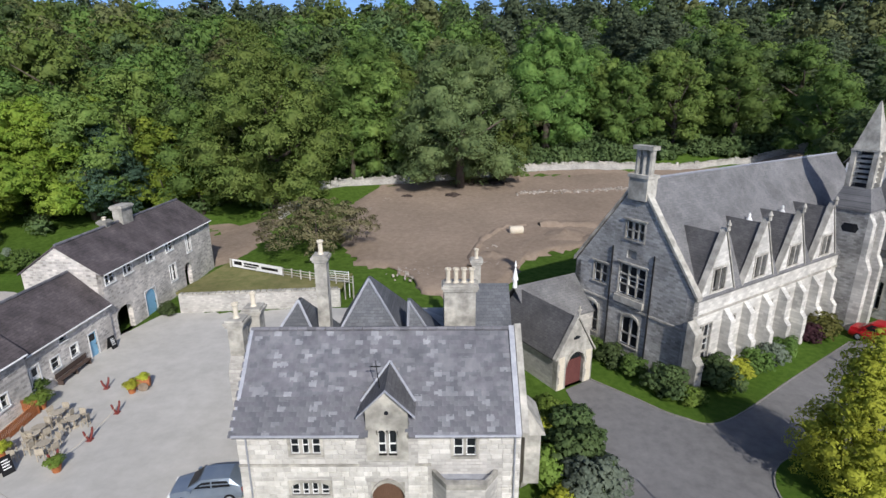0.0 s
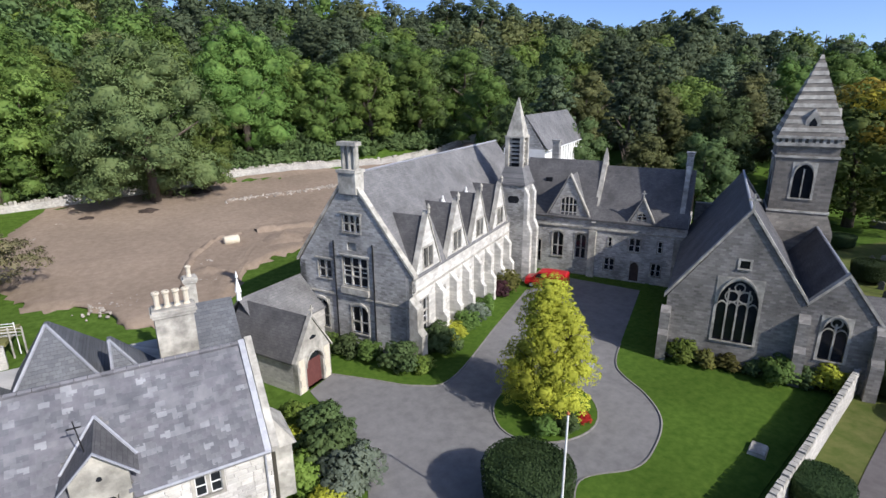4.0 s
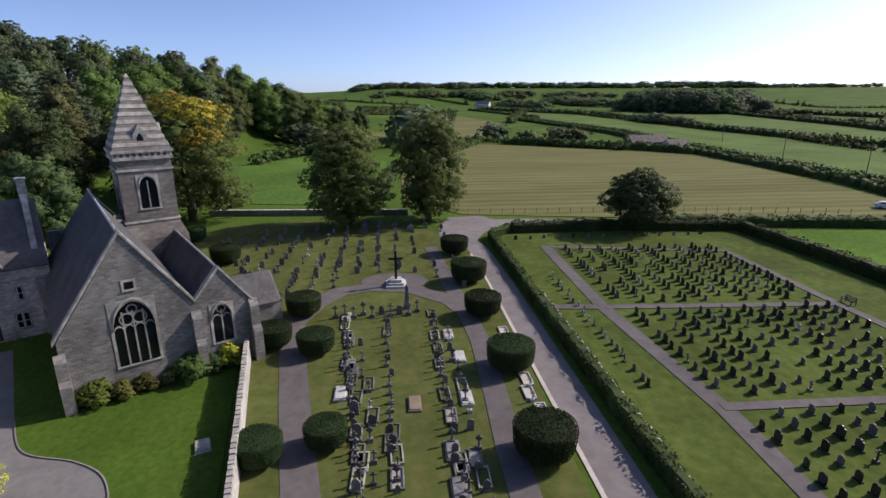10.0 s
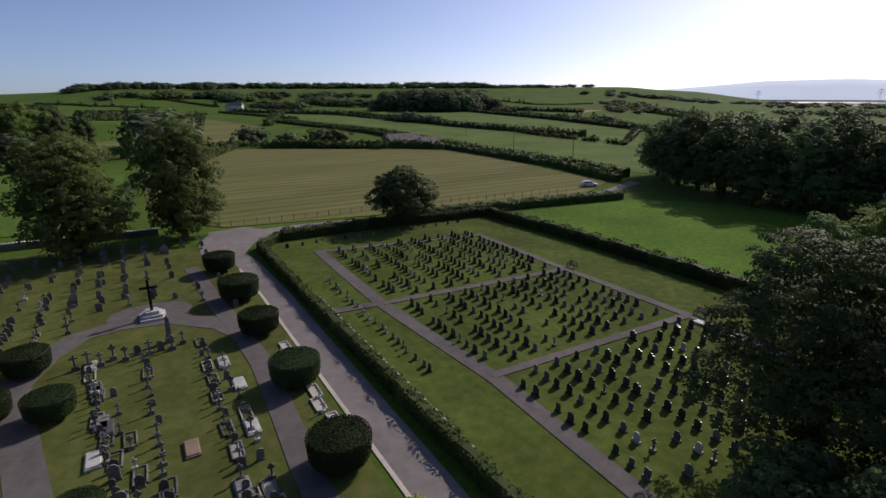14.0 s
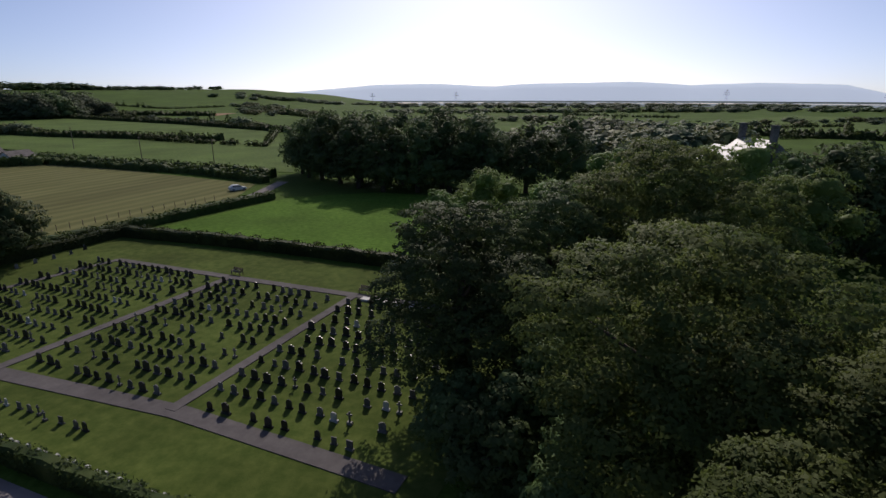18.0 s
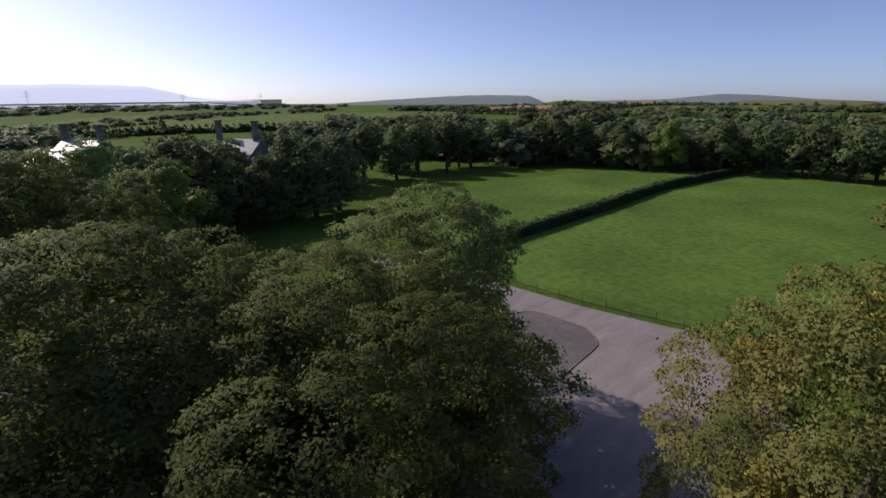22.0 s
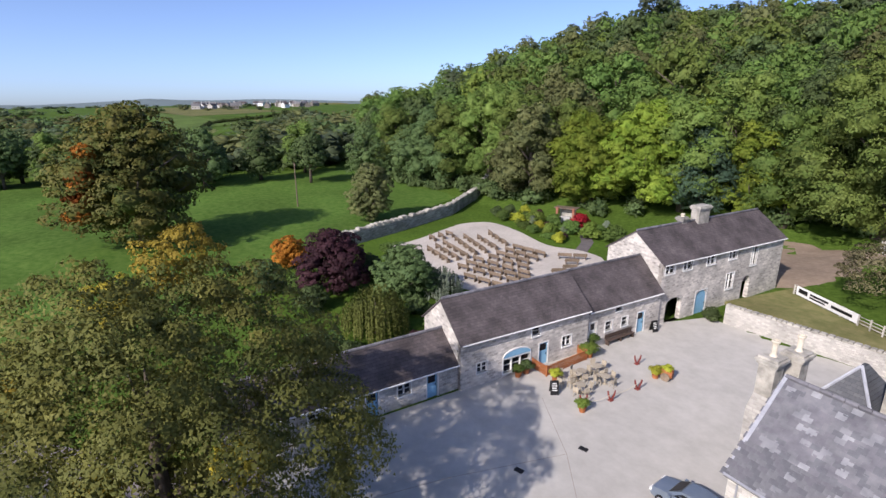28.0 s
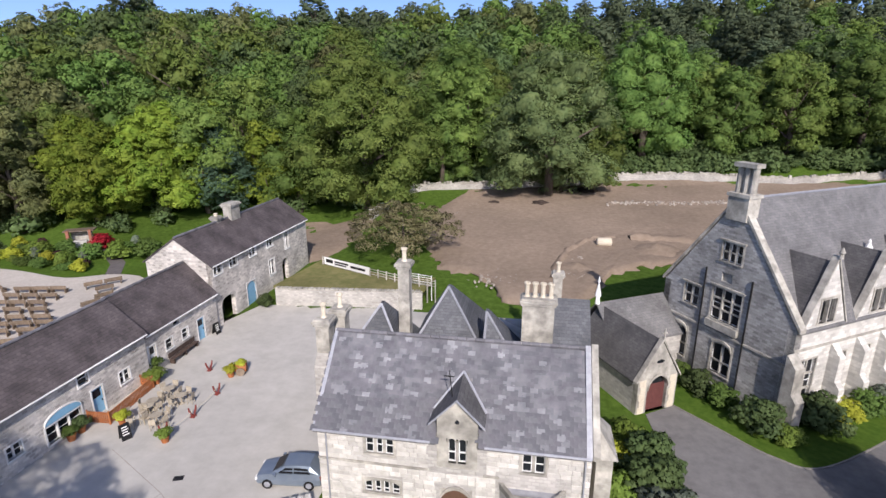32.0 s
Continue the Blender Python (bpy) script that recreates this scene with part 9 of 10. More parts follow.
for k, (x, y, a) in enumerate(spots):
    m = pose(x, y, 0.16, 0, 0, a + pr.uniform(-3, 3))
    if k:
        copy_thing(pw, m)
    else:
        pw.matrix_world = m

# open-air shrine shelter
t = thing("shrine_shelter", -66.0, 64.6, 0.1, 28, "small brick and timber shrine shelter in the garden", "shelter")
brick = surf("red_brick", (0.25, 0.1, 0.065), (0.34, 0.15, 0.1), 4, 0.9, 0.5)
for x in (-1.6, 1.3):
    Geo().box(x, x + 0.4, -0.2, 0.25, 0, 2.7).ob("pillar", brick, t)
Geo().box(-2.0, 2.0, 0.05, 1.9, 2.5, 2.66).ob("roof", M["wood"], t)
Geo().box(-1.4, 1.4, 1.4, 1.7, 0, 2.5).ob("rear_wall", M["dressed"], t)
Geo().box(-0.9, 0.9, 0.1, 0.8, 0, 1.1).ob("altar", M["marble"], t)

# picket fence of the cafe terrace
t = thing("terrace_fence", 0, 0, 0.05, 0, "orange-brown picket fence round the cafe terrace", "fence")
line = [(-30.1, 26.9), (-28.4, 27.0), (-28.7, 31.8), (-30.3, 32.0)]
for (ax_, ay_), (bx_, by_) in zip(line, line[1:]):
    L = math.hypot(bx_ - ax_, by_ - ay_)
    a = math.degrees(math.atan2(by_ - ay_, bx_ - ax_))
    n = int(L / 0.14)
    me = Geo().add([(-0.045, -0.015, 0.05), (0.045, -0.015, 0.05), (0.045, 0.015, 0.05), (-0.045, 0.015, 0.05), (-0.045, -0.015, 0.9), (0.045, -0.015, 0.9), (0.045, 0.015, 0.9), (-0.045, 0.015, 0.9), (0, -0.015, 1.0), (0, 0.015, 1.0)],
                   [(0, 3, 2, 1), (0, 1, 5, 8, 4), (2, 3, 7, 9, 6), (1, 2, 6, 5), (3, 0, 4, 7), (5, 6, 9, 8), (7, 4, 8, 9)]).mesh("picket", M["orange_wood"])
    for i in range(n):
        u = (i + 0.5) / n
        kid("picket", me, t, pose(ax_ + (bx_ - ax_) * u, ay_ + (by_ - ay_) * u, 0, 0, 0, a))
    for z in (0.25, 0.75):
        kid("rail", Geo().box(0, L, 0.016, 0.06, z, z + 0.08).mesh("rail", M["orange_wood"]), t, pose(ax_, ay_, 0, 0, 0, a))
    kid("fence_post", Geo().box(-0.05, 0.05, -0.05, 0.05, 0, 1.05).mesh("fence_post", M["orange_wood"]), t, pose(ax_, ay_, 0, 0, 0, a))

# cafe tables and chairs
tb = thing("cafe_table", -26.6, 28.6, 0.05, 0, "round cream cafe table on the terrace", "table", "cafe tables")
Geo().lathe(0, 0, [(0.4, 0.7), (0.42, 0.72), (0.4, 0.74)], 16).ob("tabletop", M["cafe_cream"], tb)
Geo().lathe(0, 0, [(0.25, 0.0), (0.06, 0.08), (0.05, 0.7)], 10).ob("pedestal", M["cafe_cream"], tb)
chp = thing("cafe_chair", -26.0, 28.6, 0.05, 80, "pale cream slatted cafe chair", "chair", "cafe chairs")
Geo().box(-0.22, 0.22, -0.22, 0.22, 0.43, 0.47).ob("seat", M["cafe_cream"], chp)
Geo().box(-0.22, 0.22, 0.2, 0.24, 0.5, 0.9).ob("backrest", M["cafe_cream"], chp)
for x in (-0.2, 0.16):
    for y in (-0.2, 0.18):
        Geo().box(x, x + 0.04, y, y + 0.04, 0, 0.43).ob("leg", M["cafe_cream"], chp)
rr = random.Random(9)
for i, (x, y) in enumerate(((-26.8, 27.5), (-26.7, 29.2), (-26.6, 30.9), (-25.1, 30.2), (-25.2, 27.6))):
    if i:
        copy_thing(tb, pose(x, y, 0.05))
    for k in range(4):
        a = k * 90 + rr.uniform(-25, 25)
        m = pose(x + 0.68 * math.cos(radians(a)), y + 0.68 * math.sin(radians(a)), 0.05, 0, 0, a - 90)
        if i == 0 and k == 0:
            chp.matrix_world = m
        else:
            copy_thing(chp, m)
# bollards with a rope between
bo = thing("red_bollard", -23.9, 26.6, 0.05, 0, "pair of dark red wooden posts leaning apart", "bollard", "rope bollards")
for k in (-1, 1):
    Geo().tube([(0, 0.05 * k, 0.02), (0.1 * k, 0.2 * k, 0.5), (0.12 * k, 0.26 * k, 0.82)], [0.07, 0.075, 0.06], 8).ob("post", M["redwood"], bo)
Geo().box(-0.16, 0.16, -0.2, 0.2, 0, 0.06).ob("foot", M["redwood"], bo)
posts = [(-23.5, 26.6), (-23.2, 28.8), (-23.2, 31.8), (-25.9, 35.0)]
for x, y in posts[1:]:
    copy_thing(bo, pose(x, y, 0.05))
for (ax_, ay_), (bx_, by_) in zip(posts, posts[1:3]):
    pts = [(ax_ + (bx_ - ax_) * u, ay_ + (by_ - ay_) * u, 0.6 - 0.9 * u * (1 - u)) for u in (i / 8 for i in range(9))]
    tagged(Geo().tube(pts, [0.02] * 9, 5).ob("barrier_rope", M["terracotta"]), "slack pale rope between the bollards", "rope", "barrier ropes")


def planter(x, y, key, label, s=0.5):
    t = thing("plant_pot", x, y, 0.05, 0, label, "plant pot", "yard planters")
    clay = M["orange_wood"]
    Geo().lathe(0, 0, [(0.22, 0), (0.3, 0.42), (0.33, 0.44), (0.33, 0.5), (0.27, 0.5), (0.25, 0.42)], 12).ob("pot", clay, t, "terracotta pot")
    o = kid("plant", KINDS[key][0], t, pose(0, 0, 0.42) @ Matrix.Diagonal((s, s, s * 0.8, 1)))


planter(-23.3, 25.9, "sb", "terracotta pot with a leafy green plant")
planter(-23.6, 34.4, "sy", "terracotta pot with yellow flowers", 0.55)
planter(-28.9, 32.4, "sb", "large green plant in a pot at the fence", 0.75)
planter(-30.3, 33.9, "sg", "pot with a large green plant by the cottage door", 0.8)
planter(-29.7, 25.9, "sd", "planter below the shop window", 0.6)
planter(-29.6, 25.0, "sg", "planter below the shop window", 0.5)
planter(-27.6, 27.2, "sy", "yellow-flowered pot at the fence corner", 0.5)
t = thing("cart_planter", -23.0, 35.0, 0.05, 20, "old wooden barrel cart filled with flowers", "planter")
Geo().tube([(-0.45, 0, 0.55), (0.45, 0, 0.55)], [0.36, 0.36], 14).ob("barrel", M["orange_wood"], t)
for s in (-1, 1):
    Geo().tube([(0, s * 0.42, 0.36), (0, s * 0.47, 0.36)], [0.36, 0.36], 14).ob("wheel", M["wood"], t)
kid("flowers", KINDS["sy"][0], t, pose(0, 0, 0.75) @ Matrix.Diagonal((0.45, 0.4, 0.35, 1)))


def sandwich_board(x, y, turn, label):
    t = thing("sandwich_board", x, y, 0.05, turn, label, "sign")
    for s in (-1, 1):
        g = Geo().hull([(-0.32, s * 0.28 - 0.015, 0), (0.32, s * 0.28 - 0.015, 0), (0.32, s * 0.28 + 0.015, 0), (-0.32, s * 0.28 + 0.015, 0)], [(-0.32, s * 0.04 - 0.015, 1.1), (0.32, s * 0.04 - 0.015, 1.1), (0.32, s * 0.04 + 0.015, 1.1), (-0.32, s * 0.04 + 0.015, 1.1)])
        pn = g.ob("panel", M["iron"], t, "black chalkboard panel")
    for k in range(4):
        z = 0.35 + 0.17 * k
        yv = -0.28 + 0.24 * z / 1.1 - 0.022
        Geo().hull([(-0.2, yv - 0.006, z), (0.2 - 0.05 * (k % 2), yv - 0.006, z), (0.2 - 0.05 * (k % 2), yv, z), (-0.2, yv, z)], [(-0.2, yv + 0.012, z + 0.07), (0.2 - 0.05 * (k % 2), yv + 0.012, z + 0.07), (0.2 - 0.05 * (k % 2), yv + 0.018, z + 0.07), (-0.2, yv + 0.018, z + 0.07)]).ob("chalk_line", M["white"], t, "white chalk bar")


sandwich_board(-26.2, 25.8, 60, "black chalkboard standing before the cafe")
sandwich_board(-29.4, 41.6, 80, "black chalkboard leaning by the archway")
t = thing("long_bench", -29.5, 35.4, 0.05, 90, "long dark wooden bench against the cottage wall", "bench")
Geo().box(0, 3.6, 0.0, 0.42, 0.4, 0.46).ob("seat", M["dark_wood"], t)
Geo().box(0, 3.6, 0.42, 0.47, 0.5, 0.92).ob("backrest", M["dark_wood"], t)
for x in (0.1, 1.75, 3.4):
    Geo().box(x, x + 0.1, 0.02, 0.44, 0, 0.4).ob("leg", M["dark_wood"], t)
for x, y in ((-20.2, 22.9), (-20.8, 18.0)):
    o = Geo().box(-0.3, 0.3, -0.2, 0.2, 0.04, 0.062).ob("drain_cover", M["iron"])
    o.matrix_world = pose(x, y, 0, 0, 0, 20)
    tagged(o, "dark iron drain cover in the yard", "drain")
# drainage channels across the yard
for pts in ([(-26.2, 24.6), (-20.4, 21.6), (-16, 18.5)], [(-20.4, 21.6), (-22.5, 14), (-24, 6)]):
    flat("yard_channel", offset_line(pts, 0.025), 0.056, "gravel_dark", "thin dark drainage line in the concrete", "channel")

# the ramp, banner and rails behind the yard
flat("terrace_grass", [(-27.8, 50.3), (-11.0, 51.8), (-10.5, 56), (-14.4, 54.8), (-26, 60.5)], 1.85, "dry_turf", "small raised grass terrace", "lawn")
t = thing("terrace_railing", 0, 0, 0, 0, "weathered wooden railing with a white banner", "railing")
rl = [(-25.2, 58.4), (-18.1, 55.1), (-13.6, 53.2), (-9.8, 52.2)]
for i in range(13):
    u = i / 12 * 3
    k = min(int(u), 2)
    x, y = [rl[k][j] + (rl[k + 1][j] - rl[k][j]) * (u - k) for j in (0, 1)]
    Geo().box(x - 0.06, x + 0.06, y - 0.06, y + 0.06, 0, 2.9).ob("post", M["dressed"], t)
for (ax_, ay_), (bx_, by_) in zip(rl, rl[1:]):
    for z in (2.15, 2.45, 2.75):
        Geo().tube([(ax_, ay_, z), (bx_, by_, z)], [0.04, 0.04], 6).ob("rail", M["dressed"], t)
d = Vector((rl[1][0] - rl[0][0], rl[1][1] - rl[0][1], 0)).normalized()
n = Vector((d.y, -d.x, 0))
q = Geo()
a, b = Vector((rl[0][0], rl[0][1], 0)) + n * 0.1 + d * 0.4, Vector((rl[1][0], rl[1][1], 0)) + n * 0.1
q.hull([(a.x, a.y, 2.0), (b.x, b.y, 2.0), (b.x + n.x * 0.02, b.y + n.y * 0.02, 2.0), (a.x + n.x * 0.02, a.y + n.y * 0.02, 2.0)], [(a.x, a.y, 2.95), (b.x, b.y, 2.95), (b.x + n.x * 0.02, b.y + n.y * 0.02, 2.95), (a.x + n.x * 0.02, a.y + n.y * 0.02, 2.95)])
ban = q.ob("banner", M["white"], t, "white banner with dark lettering bars")
L = (b - a).length
for k, (u0, u1, z0, z1) in enumerate(((0.04, 0.2, 2.3, 2.75), (0.24, 0.55, 2.5, 2.72), (0.24, 0.5, 2.22, 2.4), (0.6, 0.92, 2.3, 2.6))):
    q = Geo()
    p0, p1 = a + d * L * u0 + n * 0.022, a + d * L * u1 + n * 0.022
    q.hull([(p0.x, p0.y, z0), (p1.x, p1.y, z0), (p1.x + n.x * 0.006, p1.y + n.y * 0.006, z0), (p0.x + n.x * 0.006, p0.y + n.y * 0.006, z0)], [(p0.x, p0.y, z1), (p1.x, p1.y, z1), (p1.x + n.x * 0.006, p1.y + n.y * 0.006, z1), (p0.x + n.x * 0.006, p0.y + n.y * 0.006, z1)])
    q.ob("lettering_bar", M["iron"], ban)
t = thing("metal_gate", -13.4, 53.6, 0.3, -16, "white-painted steel field gate", "gate")
for z in (1.8, 2.05, 2.3, 2.55, 2.8):
    Geo().tube([(0, 0, z), (3.2, 0, z)], [0.035, 0.035], 6).ob("bar", M["white"], t)
for x in (0, 1.6, 3.2):
    Geo().tube([(x, 0, 0 if x != 1.6 else 1.7), (x, 0, 2.9)], [0.045, 0.045], 6).ob("upright", M["white"], t)
o = Geo().tube([(-1.0, 0, 0.6), (-0.9, 0, 0.6), (0.9, 0, 0.6), (1.0, 0, 0.6)], [0.45, 0.6, 0.6, 0.45], 14).ob("water_tank", M["terracotta"], smooth=True)
o.matrix_world = pose(10.2, 72, land(10.2, 72) + 0.3, 0, 0, 5)
tagged(o, "cream plastic tank lying on the earth", "tank")
# spoil heaps and stones on the cleared ground
def heap(name, x, y, r, h, mat, label, seed):
    g = Geo()
    rd = random.Random(seed)
    for j in range(5):
        f = j / 4
        for i in range(14):
            a = 2 * math.pi * i / 14
            k = r * (1 - f) * rd.uniform(0.8, 1.15)
            px, py = x + k * math.cos(a) * 1.3, y + k * math.sin(a)
            g.v.append((px, py, land(px, py) + 0.15 + h * f * rd.uniform(0.7, 1.1)))
    for j in range(4):
        g.f += [(j * 14 + i, j * 14 + (i + 1) % 14, (j + 1) * 14 + (i + 1) % 14, (j + 1) * 14 + i) for i in range(14)]
    return tagged(g.ob(name, M[mat], smooth=True), label, "heap")


for i, (x, y, r, h) in enumerate(((17, 71, 3.5, 1.3), (21, 69, 3, 1.2), (6, 64, 2.6, 0.8), (24, 73, 3, 1.0), (4, 60, 2, 0.6))):
    heap("earth_heap", x, y, r, h, "earth", "heap of dug brown earth", 60 + i)
for x, y, r, h in ((9.6, 100.5, 2.8, 1.0), (6.6, 99.6, 1.8, 0.8), (1.6, 91.5, 2.2, 0.9), (-6.5, 91, 2.0, 0.7)):
    heap("brushwood_heap", x, y, r, h, "brush", "dark heap of cut brushwood on bare earth", int(x * 7) + 90)
def bank(name, pts, r, h, label, seed):
    """A low uneven ridge of dug earth along a line."""
    rd, g, n = random.Random(seed), Geo(), 7
    line = []
    for (ax_, ay_), (bx_, by_) in zip(pts, pts[1:]):
        line += [(ax_ + (bx_ - ax_) * i / 6, ay_ + (by_ - ay_) * i / 6) for i in range(6)]
    for i, (x, y) in enumerate(line):
        q = line[min(i + 1, len(line) - 1)] if i < len(line) - 1 else (2 * x - line[i - 1][0], 2 * y - line[i - 1][1])
        L = math.hypot(q[0] - x, q[1] - y)
        ox, oy = -(q[1] - y) / L, (q[0] - x) / L
        k, top = r * rd.uniform(0.75, 1.25), h * rd.uniform(0.6, 1.2)
        for j in range(n):
            v = -1 + 2 * j / (n - 1)
            px, py = x + ox * k * v, y + oy * k * v
            g.v.append((px, py, land(px, py) + 0.2 + top * (1 - v * v) * rd.uniform(0.8, 1.1)))
    g.f = [(i * n + j, (i + 1) * n + j, (i + 1) * n + j + 1, i * n + j + 1) for i in range(len(line) - 1) for j in range(n - 1)]
    g.f = [tuple(reversed(f)) for f in g.f]
    return tagged(g.ob(name, M["earth"], smooth=True), label, "bank")


bank("earth_bank", [(3.0, 59.5), (3.6, 64), (5.2, 69.5), (9.0, 74.6), (12.6, 75.4)], 0.7, 0.75, "low ridge of dug earth round a hollow", 1)
bank("earth_bank", [(13, 92.0), (22, 93.5), (31, 94.6), (41, 96)], 1.4, 0.45, "low stony step across the cleared ground", 2)
bank("earth_bank", [(14, 75), (19, 75.6), (25, 74), (29, 70.5)], 1.2, 1.0, "ridge of dug brown earth", 3)
rk = random.Random(8)
peb = []
for i in range(5):
    g = Geo()
    ring = lambda k, z: [(k * math.cos(a) * rk.uniform(0.8, 1.1), k * math.sin(a) * rk.uniform(0.7, 1.0), z) for a in (2 * math.pi * j / 6 for j in range(6))]
    g.hull(ring(0.3, -0.1), ring(0.22, 0.22))
    peb.append(g.mesh("rubble_stone", M["pale_stone"]))
all_st = []
for cx, cy, rad, n in ((-3, 59, 3.5, 90), (5.5, 61, 2.5, 80), (6, 67, 1.5, 40), (-9, 89, 2, 60), (-9, 84, 3, 70), (2, 58, 3, 40)):
    for i in range(n):
        x, y = cx + rk.gauss(0, rad * 0.5), cy + rk.gauss(0, rad * (0.25 if rad < 10 else 0.06))
        s = rk.uniform(0.25, 0.8)
        all_st.append((rk.choice(peb), pose(x, y, land(x, y) + 0.32, rk.uniform(-20, 20), rk.uniform(-20, 20), rk.uniform(0, 360)) @ Matrix.Diagonal((s, s, s, 1))))
for i in range(300):
    u = rk.random()
    x, y = 13 + 27 * u + rk.gauss(0, 0.5), 92.3 + 3.6 * u + rk.gauss(0, 0.55)
    s = rk.uniform(0.25, 0.95)
    all_st.append((rk.choice(peb), pose(x, y, land(x, y) + 0.55, rk.uniform(-20, 20), rk.uniform(-20, 20), rk.uniform(0, 360)) @ Matrix.Diagonal((s, s, s, 1))))
tagged(new("loose_stones", merged("loose_stones", all_st, M["spoil"])), "loose pale stones on the cleared ground", "stones", kind="stuff")

# flagpole, kerbs, fence posts
t = thing("white_flagpole", 14.6, 13.9, 0.05, 0, "slender white painted flagpole by the drive", "flagpole")
Geo().tube([(0, 0, 0), (0, 0, 8.0)], [0.07, 0.045], 10).ob("pole", M["white"], t)
Geo().lathe(0, 0, [(0.03, 8.0), (0.09, 8.08), (0.03, 8.18)], 10).ob("finial", M["orange_wood"], t, "red-brown ball top")
Geo().lathe(0, 0, [(0.2, 0), (0.18, 0.25), (0.08, 0.35)], 10).ob("footing", M["dressed"], t)
for name, pts in (("drive_kerb", LAWN_EDGE), ("border_kerb", BORDER_EDGE),
                  ("island_kerb", ring_k := [(22.4 + 3.95 * math.cos(a) * (1 + 0.06 * math.sin(2 * a)), 23.6 + 3.45 * math.sin(a)) for a in (2 * math.pi * i / 28 for i in range(29))]), ("road_kerb", ISLAND_EDGE)):
    t = thing(name, 0, 0, 0, 0, "pale concrete kerb edging", "kerb", kind="structure")
    for (ax_, ay_), (bx_, by_) in zip(pts, pts[1:]):
        L = math.hypot(bx_ - ax_, by_ - ay_)
        k = max(1, round(L / 0.9))
        for i in range(k):
            u0, u1 = i / k + 0.008, (i + 1) / k - 0.008
            rg2 = offset_line([(ax_ + (bx_ - ax_) * u0, ay_ + (by_ - ay_) * u0), (ax_ + (bx_ - ax_) * u1, ay_ + (by_ - ay_) * u1)], 0.045)
            Geo().hull([(x, y, -0.05) for x, y in rg2][::-1], [(x, y, 0.12) for x, y in rg2][::-1]).ob("kerbstone", M["kerb"], t)
t = thing("paddock_fence", 0, 0, 0, 0, "post and wire fence along the paddock", "fence")
fl = [(-45.6, -40), (-46.9, -28.8), (-48.9, -18.5), (-55.5, 5)]
for (ax_, ay_), (bx_, by_) in zip(fl, fl[1:]):
    L = math.hypot(bx_ - ax_, by_ - ay_)
    k = int(L / 2.4)
    for i in range(k):
        x, y = ax_ + (bx_ - ax_) * i / k, ay_ + (by_ - ay_) * i / k
        Geo().tube([(x, y, 0), (x, y, 1.15)], [0.06, 0.05], 6).ob("post", M["wood"], t)
    for z in (0.5, 0.8, 1.08):
        Geo().tube([(ax_, ay_, z), (bx_, by_, z)], [0.012, 0.012], 4).ob("wire", M["iron"], t)
t = thing("field_fence", 0, 0, 0, 0, "post fence along the mown field", "fence")
for i in range(34):
    x, y = 97.5 - 5.5 * i / 33 - (2.5 if i > 25 else 0) * (i - 25) / 8, -14 - 2.2 * i
    Geo().tube([(x, y, 0), (x, y, 1.2)], [0.07, 0.06], 6).ob("post", M["wood"], t)
for x, y, h in ((-105, 28.7, 9), (130.5, -128, 9), (160, -126, 9), (230, -150, 9)):
    o = Geo().tube([(0, 0, 0), (0, 0, h)], [0.14, 0.1], 8).box(-0.7, 0.7, -0.05, 0.05, h - 0.6, h - 0.45).ob("utility_pole", M["wood"])
    o.matrix_world = pose(x, y, 0.1)
    tagged(o, "tall wooden utility pole in the field", "pole", "utility poles")
# gravestone set in the church lawn
o = Geo().hull([(-0.7, -0.5, 0), (0.7, -0.5, 0), (0.7, 0.5, 0), (-0.7, 0.5, 0)], [(-0.6, -0.42, 0.22), (0.6, -0.42, 0.22), (0.6, 0.42, 0.22), (-0.6, 0.42, 0.22)]).ob("lawn_slab", M["dressed"])
o.matrix_world = pose(30.6, 13.4, 0.08, 0, 0, 20)
tagged(o, "flat stone slab on the church lawn", "slab")
o = Geo().box(-0.5, 0.5, -0.35, 0.35, 0.03, 0.047).ob("manhole_cover", M["lead"])
o.matrix_world = pose(29.6, 26.4, 0, 0, 0, 35)
tagged(o, "pale metal manhole cover in the drive", "manhole")

# ---- distance ----
fr = random.Random(77)


def belt(pts, width, count, scale, keys, name, label):
    """Crowns strewn along a line, joined."""
    seg = [math.dist(a, b) for a, b in zip(pts, pts[1:])]
    groups = {}
    for i in range(count):
        u = fr.uniform(0, sum(seg))
        k = 0
        while u > seg[k] and k < len(seg) - 1:
            u -= seg[k]
            k += 1
        (ax_, ay_), (bx_, by_) = pts[k], pts[k + 1]
        x, y = ax_ + (bx_ - ax_) * u / seg[k] + fr.uniform(-width, width), ay_ + (by_ - ay_) * u / seg[k] + fr.uniform(-width, width)
        key = fr.choice(keys)
        s = scale * fr.uniform(0.65, 1.25)
        if math.hypot(x, y) > 330 and y < -0.7 * abs(x):
            s *= 0.6
        wide = s * (1.15 + min(1.1, math.hypot(x, y) / 900)) / (1.6 if scale > 2 else 1)
        if scale > 2:
            s, wide = s * 0.5, s * 0.62
        groups.setdefault(key, []).append((fr.choice((FAR if scale > 2 else THIN)[key]), pose(x, y, land(x, y) - 1.2 * s, 0, 0, fr.uniform(0, 360)) @ Matrix.Diagonal((wide, wide, s, 1))))
    mats = {"a": "leaf_dark", "b": "leaf_brown", "c": "leaf_pine", "p": "leaf_pine"}
    for key, lst in groups.items():
        tagged(new(name, merged(name, lst, M[mats[key]])), label, "woodland", kind="stuff")


def polar(az0, az1, r, n=6):
    return [(r * math.sin(radians(az0 + (az1 - az0) * i / n)), r * math.cos(radians(az0 + (az1 - az0) * i / n))) for i in range(n + 1)]


